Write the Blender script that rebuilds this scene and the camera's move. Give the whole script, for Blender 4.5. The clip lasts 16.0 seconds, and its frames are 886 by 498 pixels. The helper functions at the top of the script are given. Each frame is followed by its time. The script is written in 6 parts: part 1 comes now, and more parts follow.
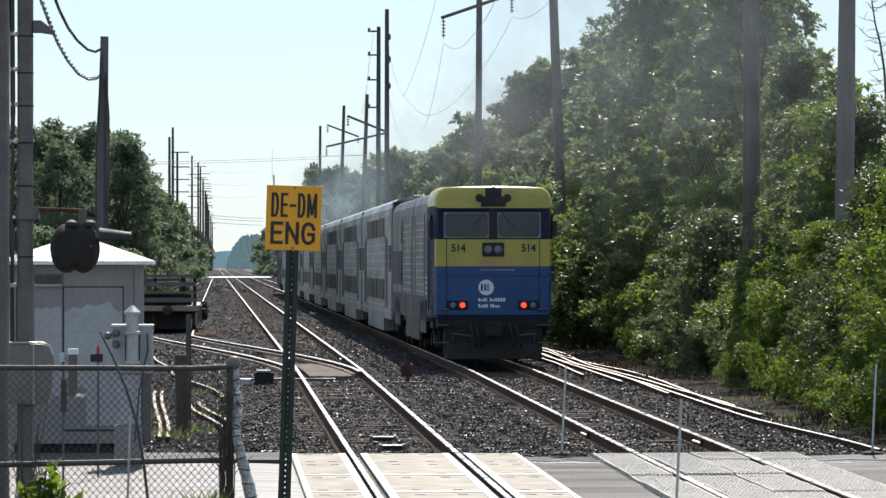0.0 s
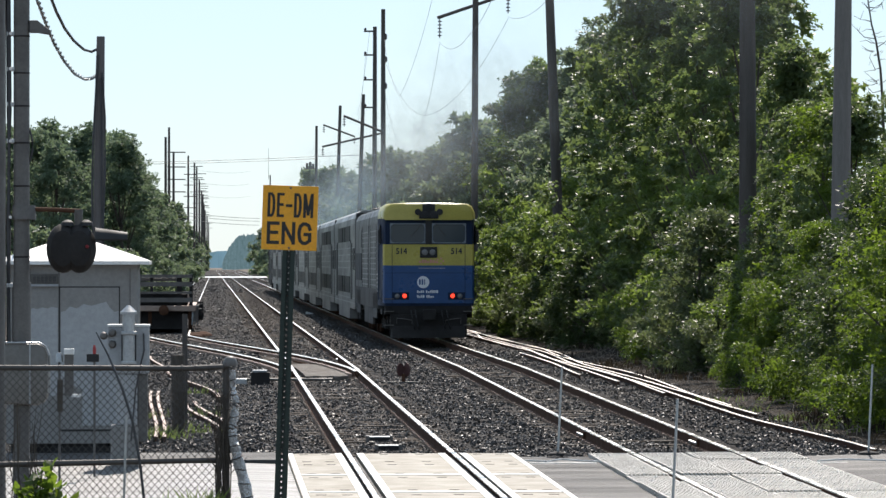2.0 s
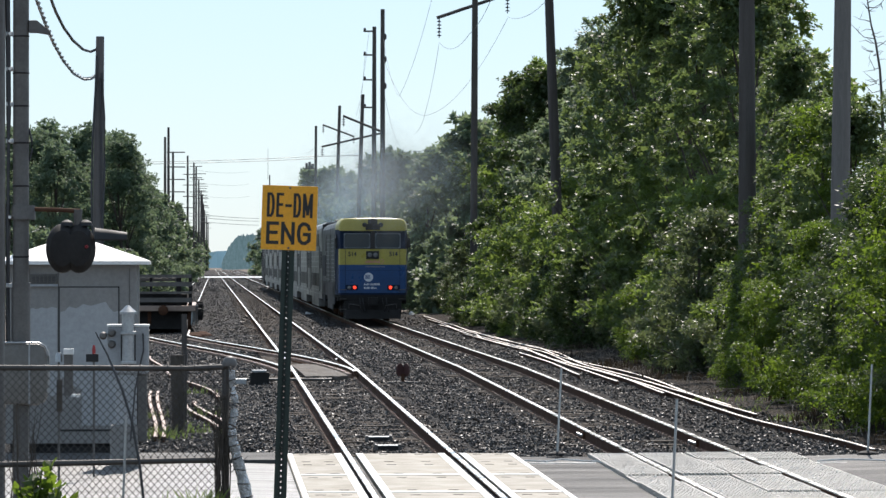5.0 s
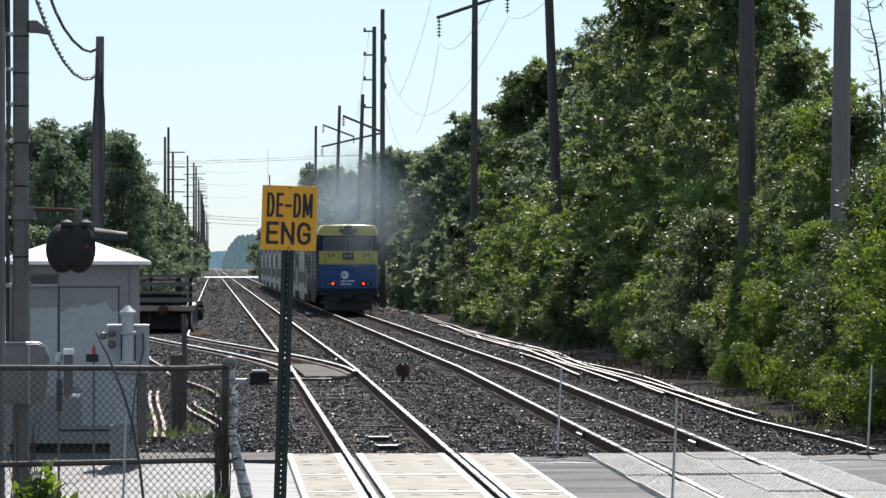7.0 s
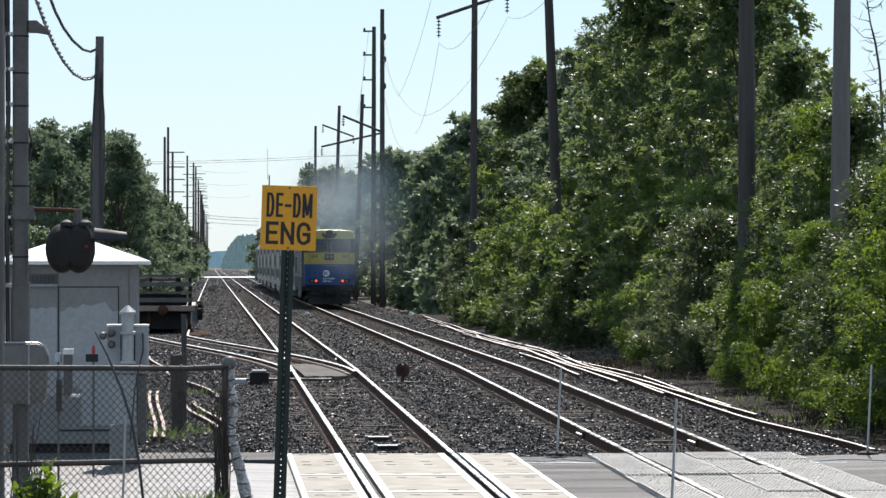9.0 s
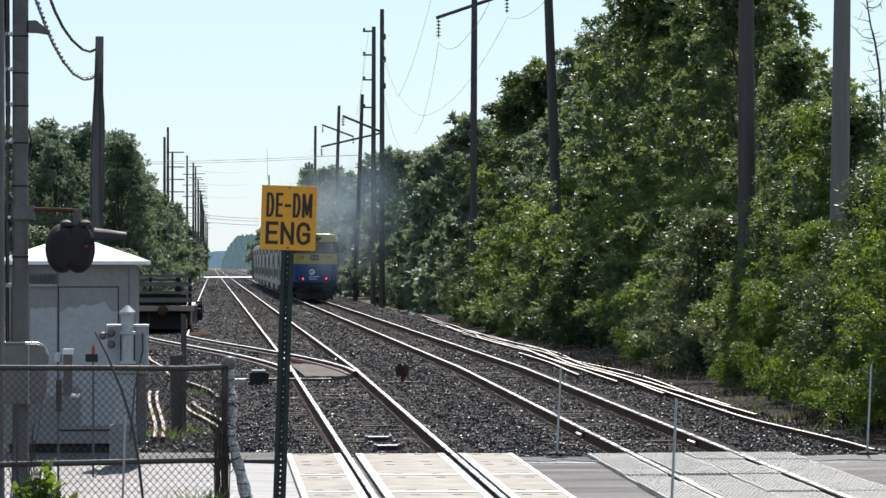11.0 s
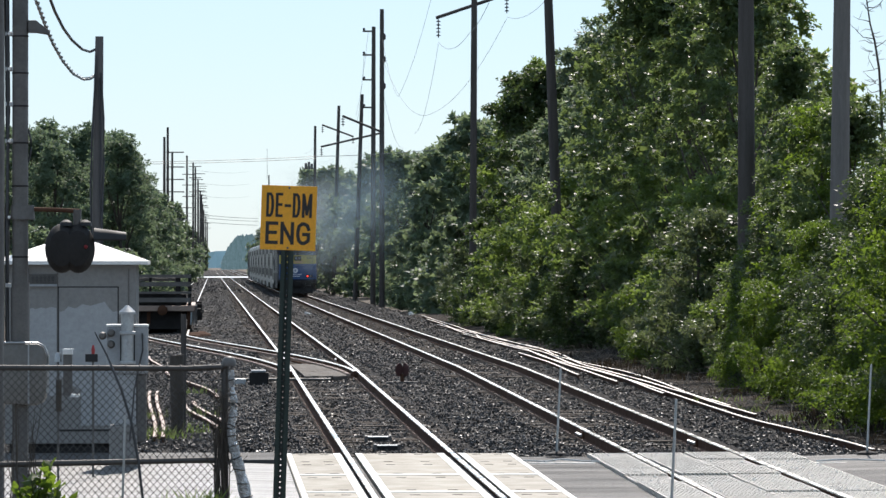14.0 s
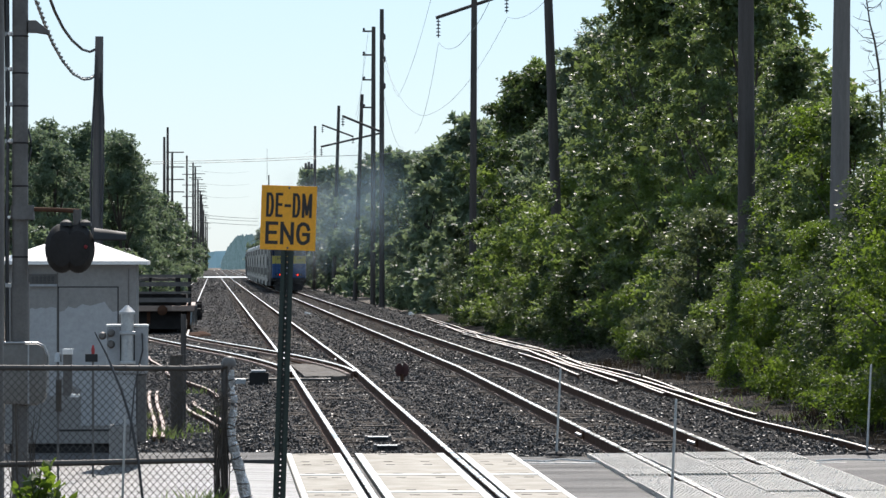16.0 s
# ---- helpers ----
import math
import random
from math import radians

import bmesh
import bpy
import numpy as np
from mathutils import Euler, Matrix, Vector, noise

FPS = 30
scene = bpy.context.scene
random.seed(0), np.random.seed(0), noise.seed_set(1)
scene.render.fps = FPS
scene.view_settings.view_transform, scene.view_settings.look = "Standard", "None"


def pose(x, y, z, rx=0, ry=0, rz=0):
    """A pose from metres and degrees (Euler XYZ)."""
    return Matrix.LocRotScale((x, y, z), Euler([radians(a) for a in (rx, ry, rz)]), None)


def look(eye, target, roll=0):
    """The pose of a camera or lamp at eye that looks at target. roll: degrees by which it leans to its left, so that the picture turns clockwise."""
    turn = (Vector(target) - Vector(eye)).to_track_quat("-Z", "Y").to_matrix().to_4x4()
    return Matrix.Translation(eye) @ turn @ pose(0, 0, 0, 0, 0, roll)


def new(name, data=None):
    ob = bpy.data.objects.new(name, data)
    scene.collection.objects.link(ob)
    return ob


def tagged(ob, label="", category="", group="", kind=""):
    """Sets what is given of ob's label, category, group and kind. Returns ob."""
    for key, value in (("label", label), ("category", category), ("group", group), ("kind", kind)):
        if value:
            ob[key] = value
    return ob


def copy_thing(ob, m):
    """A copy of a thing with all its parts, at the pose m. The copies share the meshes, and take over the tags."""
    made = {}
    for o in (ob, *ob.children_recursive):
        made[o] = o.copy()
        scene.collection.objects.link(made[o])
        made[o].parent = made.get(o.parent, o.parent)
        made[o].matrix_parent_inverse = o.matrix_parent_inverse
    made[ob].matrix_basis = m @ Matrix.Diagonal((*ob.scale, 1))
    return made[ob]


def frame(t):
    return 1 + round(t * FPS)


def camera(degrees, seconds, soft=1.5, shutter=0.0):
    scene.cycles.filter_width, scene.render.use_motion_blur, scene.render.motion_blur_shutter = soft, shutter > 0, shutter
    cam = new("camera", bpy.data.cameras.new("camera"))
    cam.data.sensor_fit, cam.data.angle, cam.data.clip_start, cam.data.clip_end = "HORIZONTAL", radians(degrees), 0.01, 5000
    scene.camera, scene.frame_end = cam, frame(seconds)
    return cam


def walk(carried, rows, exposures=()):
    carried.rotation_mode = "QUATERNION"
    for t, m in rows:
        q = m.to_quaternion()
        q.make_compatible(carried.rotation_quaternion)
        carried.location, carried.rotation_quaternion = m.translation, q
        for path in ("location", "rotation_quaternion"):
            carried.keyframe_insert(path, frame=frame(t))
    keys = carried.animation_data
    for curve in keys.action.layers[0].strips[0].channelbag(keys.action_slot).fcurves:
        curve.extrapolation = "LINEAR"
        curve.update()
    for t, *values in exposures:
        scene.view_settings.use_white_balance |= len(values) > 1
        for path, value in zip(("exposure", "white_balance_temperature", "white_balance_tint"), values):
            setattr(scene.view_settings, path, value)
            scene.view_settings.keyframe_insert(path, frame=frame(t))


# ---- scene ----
# ---- camera and its walk ----
cam = camera(12.094, 16.0, soft=1.45)
EYE = (0.0, 0.0, 2.5)


def aim(turn):
    """The camera's pose; turn: degrees to the right of the line of the tracks."""
    return pose(*EYE, 90.186, 0, -turn)


walk(cam, [(0.0, aim(3.134)), (0.25, aim(3.149)), (0.5, aim(3.167)), (1.0, aim(3.179)), (1.5, aim(3.183)), (2.5, aim(3.186)), (4.0, aim(3.191)),
           (7.0, aim(3.194)), (9.0, aim(3.198)), (12.5, aim(3.202)), (16.0, aim(3.204))],
     exposures=[(0.0, 0.4, 6220, 10), (1.5, 0.4, 6200, 10), (4.0, 0.36, 6080, 10), (16.0, 0.335, 6060, 10)])

# ---- world, sun, exposure ----
SUN = Vector((0.11, 0.66, 0.74)).normalized()   # towards the sun
world = bpy.data.worlds.new("world")
scene.world = world
world.use_nodes = True
wn = world.node_tree.nodes
sky = wn.new("ShaderNodeTexSky")
sky.sky_type, sky.sun_disc = "NISHITA", False
sky.sun_elevation = math.asin(SUN.z)
sky.sun_rotation = math.atan2(SUN.x, SUN.y)
sky.air_density, sky.dust_density, sky.ozone_density = 1.0, 0.25, 4.5
wn["Background"].inputs["Strength"].default_value = 0.088
haze = wn.new("ShaderNodeMix")   # summer haze evens out the clear sky
haze.data_type = "RGBA"
haze.inputs[0].default_value = 0.48
haze.inputs[7].default_value = (6.95, 8.3, 9.25, 1)
world.node_tree.links.new(sky.outputs[0], haze.inputs[6])
world.node_tree.links.new(haze.outputs[2], wn["Background"].inputs["Color"])
sun_data = bpy.data.lights.new("sun", "SUN")
sun_data.energy, sun_data.angle, sun_data.color = 5.0, radians(0.6), (1.0, 0.885, 0.76)
sun = new("sun", sun_data)
sun.matrix_world = look((0, 0, 60), Vector((0, 0, 60)) - SUN)

# ---- materials ----


def shader(name):
    m = bpy.data.materials.new(name)
    m.use_nodes = True
    nt = m.node_tree
    return m, nt, nt.nodes["Principled BSDF"]


def mixed(nt, fac, a, b):
    mx = nt.nodes.new("ShaderNodeMix")
    mx.data_type = "RGBA"
    nt.links.new(fac, mx.inputs[0])
    for k, c in ((6, a), (7, b)):
        if isinstance(c, (tuple, list)):
            mx.inputs[k].default_value = (*c, 1)
        else:
            nt.links.new(c, mx.inputs[k])
    return mx.outputs[2]


def noisy(nt, scale, detail=4.0, lo=0.35, hi=0.65, stretch=(1, 1, 1), rough=0.6):
    tc = nt.nodes.new("ShaderNodeTexCoord")
    mp = nt.nodes.new("ShaderNodeMapping")
    mp.inputs["Scale"].default_value = stretch
    no = nt.nodes.new("ShaderNodeTexNoise")
    no.inputs["Scale"].default_value, no.inputs["Detail"].default_value, no.inputs["Roughness"].default_value = scale, detail, rough
    rp = nt.nodes.new("ShaderNodeMapRange")
    rp.inputs[1].default_value, rp.inputs[2].default_value = lo, hi
    nt.links.new(tc.outputs["Object"], mp.inputs[0])
    nt.links.new(mp.outputs[0], no.inputs["Vector"])
    nt.links.new(no.outputs[0], rp.inputs[0])
    return rp.outputs[0]


def bumped(nt, bs, height, strength, dist):
    bp = nt.nodes.new("ShaderNodeBump")
    bp.inputs["Strength"].default_value, bp.inputs["Distance"].default_value = strength, dist
    nt.links.new(height, bp.inputs["Height"])
    nt.links.new(bp.outputs[0], bs.inputs["Normal"])


def worn(name, base, dark, rough=0.6, metal=0.0, big=1.5, fine=30.0, bump=0.3, dist=0.004, stretch=(1, 1, 1), dirt=0.5, spread=0.12, island=0.0, piece=0.0, spec=0.5):
    """A surface of one colour with stains at a large and grain at a fine scale."""
    m, nt, bs = shader(name)
    stain = noisy(nt, big, 5, 0.5 - spread, 0.5 + spread * 1.6, stretch)
    grain = noisy(nt, fine, 3, 0.3, 0.75, stretch)
    mul = nt.nodes.new("ShaderNodeMath")
    mul.operation = "MULTIPLY"
    mul.inputs[1].default_value = dirt
    nt.links.new(stain, mul.inputs[0])
    col = mixed(nt, mul.outputs[0], base, dark)
    g2 = nt.nodes.new("ShaderNodeMath")
    g2.operation = "MULTIPLY"
    g2.inputs[1].default_value = 0.35
    nt.links.new(grain, g2.inputs[0])
    col = mixed(nt, g2.outputs[0], col, tuple(0.55 * c for c in dark))
    if island or piece:
        if island:
            rnd = nt.nodes.new("ShaderNodeNewGeometry").outputs["Random Per Island"]
        else:
            rnd = nt.nodes.new("ShaderNodeObjectInfo").outputs["Random"]
        k = nt.nodes.new("ShaderNodeMath")
        k.operation = "MULTIPLY"
        k.inputs[1].default_value = island or piece
        nt.links.new(rnd, k.inputs[0])
        col = mixed(nt, k.outputs[0], col, dark)
    nt.links.new(col, bs.inputs["Base Color"])
    rr = nt.nodes.new("ShaderNodeMapRange")
    rr.inputs[3].default_value, rr.inputs[4].default_value = max(0.04, rough - 0.1), min(1, rough + 0.12)
    nt.links.new(stain, rr.inputs[0])
    nt.links.new(rr.outputs[0], bs.inputs["Roughness"])
    bs.inputs["Metallic"].default_value = metal
    bs.inputs["Specular IOR Level"].default_value = spec
    if bump:
        bumped(nt, bs, grain, bump, dist)
    return m


def treaded(name, light, dark, rough):
    """Worn rubber plates: close diagonal ribs, scuffs and pale grit."""
    m = worn(name, light, dark, rough, big=1.2, fine=45, piece=0.3, bump=0, spec=1.0)
    nt = m.node_tree
    bs = nt.nodes["Principled BSDF"]
    tc = nt.nodes.new("ShaderNodeTexCoord")
    wv = nt.nodes.new("ShaderNodeTexWave")
    wv.bands_direction = "DIAGONAL"
    wv.inputs["Scale"].default_value = 12.0
    wv.inputs["Distortion"].default_value = 0.6
    nt.links.new(tc.outputs["Object"], wv.inputs["Vector"])
    bumped(nt, bs, wv.outputs["Fac"], 1.0, 0.04)
    return m


def glow(name, colour, strength):
    m, nt, bs = shader(name)
    bs.inputs["Base Color"].default_value = (*colour, 1)
    bs.inputs["Emission Color"].default_value = (*colour, 1)
    bs.inputs["Emission Strength"].default_value = strength
    return m


def leafy(name, light, dark, trans, rough=0.42):
    """Leaves: a glossy face over a translucent one, each leaf of its own tint."""
    m, nt, bs = shader(name)
    rnd = nt.nodes.new("ShaderNodeNewGeometry").outputs["Random Per Island"]
    patch = noisy(nt, 0.55, 3, 0.35, 0.65)
    c1 = mixed(nt, rnd, dark, light)
    col = mixed(nt, patch, c1, tuple(0.5 * (a + b) for a, b in zip(light, dark)))
    nt.links.new(col, bs.inputs["Base Color"])
    bs.inputs["Roughness"].default_value = rough
    bs.inputs["Specular IOR Level"].default_value = 0.27
    tr = nt.nodes.new("ShaderNodeBsdfTranslucent")
    tc = mixed(nt, rnd, tuple(0.8 * c for c in trans), trans)
    nt.links.new(tc, tr.inputs["Color"])
    mx = nt.nodes.new("ShaderNodeMixShader")
    mx.inputs[0].default_value = 0.42
    nt.links.new(bs.outputs[0], mx.inputs[1])
    nt.links.new(tr.outputs[0], mx.inputs[2])
    nt.links.new(mx.outputs[0], nt.nodes["Material Output"].inputs["Surface"])
    return m


def stony(name, a, b, scale, bump, dist, rough=0.75):
    """Loose broken stone: cells of several greys with deep joints."""
    m, nt, bs = shader(name)
    tc = nt.nodes.new("ShaderNodeTexCoord")
    vo = nt.nodes.new("ShaderNodeTexVoronoi")
    vo.inputs["Scale"].default_value = scale
    nt.links.new(tc.outputs["Object"], vo.inputs["Vector"])
    sep = nt.nodes.new("ShaderNodeSeparateColor")
    nt.links.new(vo.outputs["Color"], sep.inputs[0])
    col = mixed(nt, sep.outputs[0], a, b)
    stain = noisy(nt, 0.5, 4, 0.4, 0.7, (1, 0.25, 1))
    k = nt.nodes.new("ShaderNodeMath")
    k.operation = "MULTIPLY"
    k.inputs[1].default_value = 0.6
    nt.links.new(stain, k.inputs[0])
    col = mixed(nt, k.outputs[0], col, (0.055, 0.046, 0.04))
    nt.links.new(col, bs.inputs["Base Color"])
    bs.inputs["Roughness"].default_value = rough
    bs.inputs["Specular IOR Level"].default_value = 0.15
    inv = nt.nodes.new("ShaderNodeMath")
    inv.operation = "SUBTRACT"
    inv.inputs[0].default_value = 1.0
    nt.links.new(vo.outputs["Distance"], inv.inputs[1])
    bumped(nt, bs, inv.outputs[0], bump, dist)
    return m


def glassy(name, colour, rough=0.06, spec=0.3):
    m, nt, bs = shader(name)
    bs.inputs["Base Color"].default_value = (*colour, 1)
    bs.inputs["Roughness"].default_value = rough
    bs.inputs["Specular IOR Level"].default_value = spec
    return m


M_BALLAST = stony("ballast_stone", (0.013, 0.0118, 0.011), (0.058, 0.054, 0.05), 22.0, 1.0, 0.06, 0.9)
M_STONE = worn("loose_stone", (0.104, 0.097, 0.09), (0.019, 0.017, 0.0155), 0.52, island=0.95, bump=0, spec=0.35)
M_LITTER = worn("leaf_litter", (0.055, 0.044, 0.035), (0.024, 0.02, 0.017), 0.95, big=1.2, fine=14, bump=1.0, dist=0.06, spec=0.1)
M_EARTH = worn("earth", (0.12, 0.09, 0.062), (0.05, 0.042, 0.03), 0.95, big=0.6, fine=9, bump=0.8, dist=0.05)
# strong stretched streaks paint the sun's glare into the asphalt
M_ASPHALT = worn("asphalt", (0.15, 0.144, 0.135), (0.055, 0.053, 0.049), 0.5, big=1.1, fine=70, bump=0.5, dist=0.006, stretch=(0.12, 2.4, 1), dirt=0.85)
M_TAR = worn("dark_asphalt", (0.06, 0.057, 0.054), (0.03, 0.029, 0.027), 0.75, big=0.9, fine=70, bump=0.6, dist=0.008, stretch=(0.3, 1.8, 1))
M_CONCRETE = worn("panel_concrete", (0.25, 0.222, 0.162), (0.15, 0.127, 0.09), 0.65, big=1.6, fine=40, piece=0.3)
M_LINE = worn("road_paint", (0.78, 0.77, 0.73), (0.5, 0.47, 0.42), 0.55, big=3, fine=40, bump=0.1)
# near-white base stands in for sun glare on the grey rubber
M_RUBBER = treaded("crossing_rubber", (0.84, 0.79, 0.7), (0.5, 0.46, 0.4), 0.5)
M_RAIL_TOP = worn("bright_steel", (0.82, 0.8, 0.77), (0.66, 0.62, 0.57), 0.28, metal=1.0, big=2, fine=60, bump=0.05)
M_RUST = worn("rusty_steel", (0.1, 0.052, 0.032), (0.04, 0.023, 0.016), 0.9, metal=0.0, big=4, fine=40, spec=0.08)
M_OLDRAIL = worn("weathered_rail", (0.56, 0.53, 0.5), (0.28, 0.24, 0.21), 0.42, metal=0.9, big=1, fine=40)
M_DULLRAIL = worn("dull_rail", (0.34, 0.26, 0.21), (0.18, 0.12, 0.09), 0.5, metal=0.3, big=1, fine=40)
M_TIE = worn("tie_timber", (0.1, 0.08, 0.063), (0.05, 0.04, 0.032), 0.9, big=3, fine=20, stretch=(0.3, 6, 3), piece=0.5, spec=0.15)
M_WOOD = worn("creosoted_pole", (0.1, 0.09, 0.082), (0.046, 0.041, 0.038), 0.85, big=2, fine=25, stretch=(4, 4, 0.3), spec=0.15)
M_WOODGREY = worn("weathered_pole", (0.21, 0.195, 0.18), (0.11, 0.1, 0.092), 0.85, big=2, fine=25, stretch=(4, 4, 0.3), spec=0.15)
M_BARK = worn("bark", (0.085, 0.07, 0.055), (0.04, 0.034, 0.028), 0.9, big=2, fine=14, bump=0.8, dist=0.02, stretch=(3, 3, 0.6))
M_WIRE = worn("cable", (0.045, 0.045, 0.048), (0.03, 0.03, 0.03), 0.5, bump=0)
M_BRIGHTWIRE = worn("bare_wire", (0.35, 0.36, 0.36), (0.2, 0.2, 0.2), 0.4, metal=0.6, bump=0)
M_INSUL = worn("insulator_glaze", (0.06, 0.05, 0.05), (0.03, 0.025, 0.025), 0.25, bump=0)
M_GALV = worn("galvanised_steel", (0.46, 0.47, 0.47), (0.28, 0.28, 0.28), 0.45, metal=0.85, big=3, fine=35, bump=0.1)
M_DULLGALV = worn("dull_galvanised_steel", (0.15, 0.14, 0.13), (0.08, 0.074, 0.068), 0.6, metal=0.3, big=3, fine=35, bump=0.1)
M_ALU = worn("painted_aluminium", (0.35, 0.36, 0.37), (0.22, 0.22, 0.22), 0.45, metal=0.3, big=2, fine=25, bump=0.1)
M_SHED = worn("shed_paint", (0.25, 0.24, 0.225), (0.17, 0.16, 0.148), 0.6, big=0.8, fine=18, bump=0.15)
M_SHEDPATCH = worn("shed_repaint", (0.38, 0.385, 0.385), (0.29, 0.29, 0.29), 0.55, big=0.9, fine=18, bump=0.1)
M_ROOF = worn("white_roof", (0.82, 0.81, 0.78), (0.6, 0.58, 0.54), 0.5, big=1, fine=18, bump=0.1)
M_BLACK = worn("black_paint", (0.018, 0.018, 0.019), (0.01, 0.01, 0.01), 0.7, bump=0.1)
M_GREEN = worn("green_post_enamel", (0.006, 0.022, 0.015), (0.004, 0.014, 0.01), 0.45, bump=0.1)
M_SIGN = worn("yellow_sign_sheeting", (0.92, 0.42, 0.01), (0.78, 0.34, 0.008), 0.45, big=4, fine=60, bump=0.05)
M_LETTER = worn("black_lettering", (0.02, 0.016, 0.012), (0.012, 0.01, 0.01), 0.5, bump=0)
# louvre edges, paler than the body's grey
M_LOUVRE = worn("pale_louvre_edge", (0.27, 0.27, 0.262), (0.17, 0.168, 0.16), 0.5, bump=0)
M_STEELSIDE = worn("stainless_steel", (0.23, 0.23, 0.225), (0.125, 0.12, 0.112), 0.42, metal=0.5, big=0.6, fine=14, bump=0.05, stretch=(1, 0.3, 2))
M_TRAINGREY = worn("grey_train_paint", (0.088, 0.088, 0.086), (0.052, 0.05, 0.048), 0.5, big=0.8, fine=16, bump=0.05, spec=0.3)
M_TRAINROOF = worn("train_roof", (0.5, 0.5, 0.48), (0.3, 0.29, 0.27), 0.5, metal=0.3, big=0.8, fine=16)
M_YELLOW = worn("yellow_train_paint", (0.46, 0.39, 0.07), (0.33, 0.28, 0.05), 0.35, big=1.5, fine=20, bump=0.05)
M_BLUE = worn("blue_train_paint", (0.006, 0.06, 0.205), (0.006, 0.04, 0.12), 0.35, big=1.5, fine=20, bump=0.05)
M_NAVY = worn("dark_blue_train_paint", (0.016, 0.028, 0.06), (0.01, 0.018, 0.036), 0.62, big=1.5, fine=20, bump=0.05, spec=0.1)
M_UNDER = worn("underframe_grime", (0.028, 0.026, 0.025), (0.014, 0.013, 0.012), 0.75, big=3, fine=25, spec=0.2)
M_WHITE = worn("white_decal", (0.75, 0.77, 0.8), (0.6, 0.6, 0.62), 0.45, bump=0)
M_PINK = worn("red_decal", (0.6, 0.25, 0.22), (0.5, 0.2, 0.16), 0.45, bump=0)
M_GLASS = glassy("window_glass", (0.018, 0.019, 0.02), 0.45, 0.12)
M_CABGLASS = glassy("cab_glass", (0.016, 0.03, 0.044), 0.1, 0.4)
M_CABFRAME = worn("cab_window_frame", (0.16, 0.19, 0.22), (0.1, 0.12, 0.14), 0.45, bump=0)
M_LENS = glassy("lamp_lens", (0.17, 0.17, 0.165), 0.15)
M_REDLIGHT = glow("red_marker_glow", (1.0, 0.045, 0.02), 1.8)
M_REDLENS = glow("dim_red_lens", (0.16, 0.008, 0.012), 0.03)
M_RED = worn("red_paint", (0.4, 0.03, 0.03), (0.2, 0.02, 0.02), 0.5, bump=0)
M_LEAF = leafy("oak_leaf", (0.092, 0.135, 0.06), (0.027, 0.047, 0.024), (0.235, 0.315, 0.088), 0.42)
M_LEAF2 = leafy("bright_leaf", (0.11, 0.158, 0.054), (0.036, 0.064, 0.024), (0.3, 0.41, 0.08), 0.44)
M_LEAF3 = leafy("pale_leaf", (0.1, 0.125, 0.068), (0.042, 0.058, 0.034), (0.2, 0.25, 0.09), 0.4)
# darker leaf: the wood's deep shade is painted into these colours
M_LEAF4 = leafy("shade_painted_leaf", (0.055, 0.084, 0.034), (0.018, 0.034, 0.015), (0.11, 0.16, 0.042), 0.44)
M_LEAF5 = leafy("yellow_green_leaf", (0.066, 0.1, 0.024), (0.018, 0.034, 0.011), (0.25, 0.37, 0.036), 0.44)
# bluish pale leaf: distance haze is painted into its colours
M_LEAF6 = leafy("hazed_far_leaf", (0.125, 0.172, 0.125), (0.06, 0.093, 0.07), (0.29, 0.37, 0.18), 0.48)
# oak leaf greyed and lightened, air haze put into the colour
M_LEAF7 = leafy("hazed_oak_leaf", (0.115, 0.16, 0.105), (0.06, 0.092, 0.066), (0.24, 0.32, 0.17), 0.6)
# distant woods: a bluish glow stands in for the haze
M_RISE = glow("haze_glow_rise", (0.04, 0.06, 0.06), 0.72)
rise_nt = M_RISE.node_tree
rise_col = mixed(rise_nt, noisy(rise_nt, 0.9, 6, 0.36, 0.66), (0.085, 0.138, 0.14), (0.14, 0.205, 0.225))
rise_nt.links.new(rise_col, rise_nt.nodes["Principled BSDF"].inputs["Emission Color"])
M_HILL = glow("haze_glow_woods", (0.15, 0.235, 0.27), 0.55)

# ---- building helpers ----


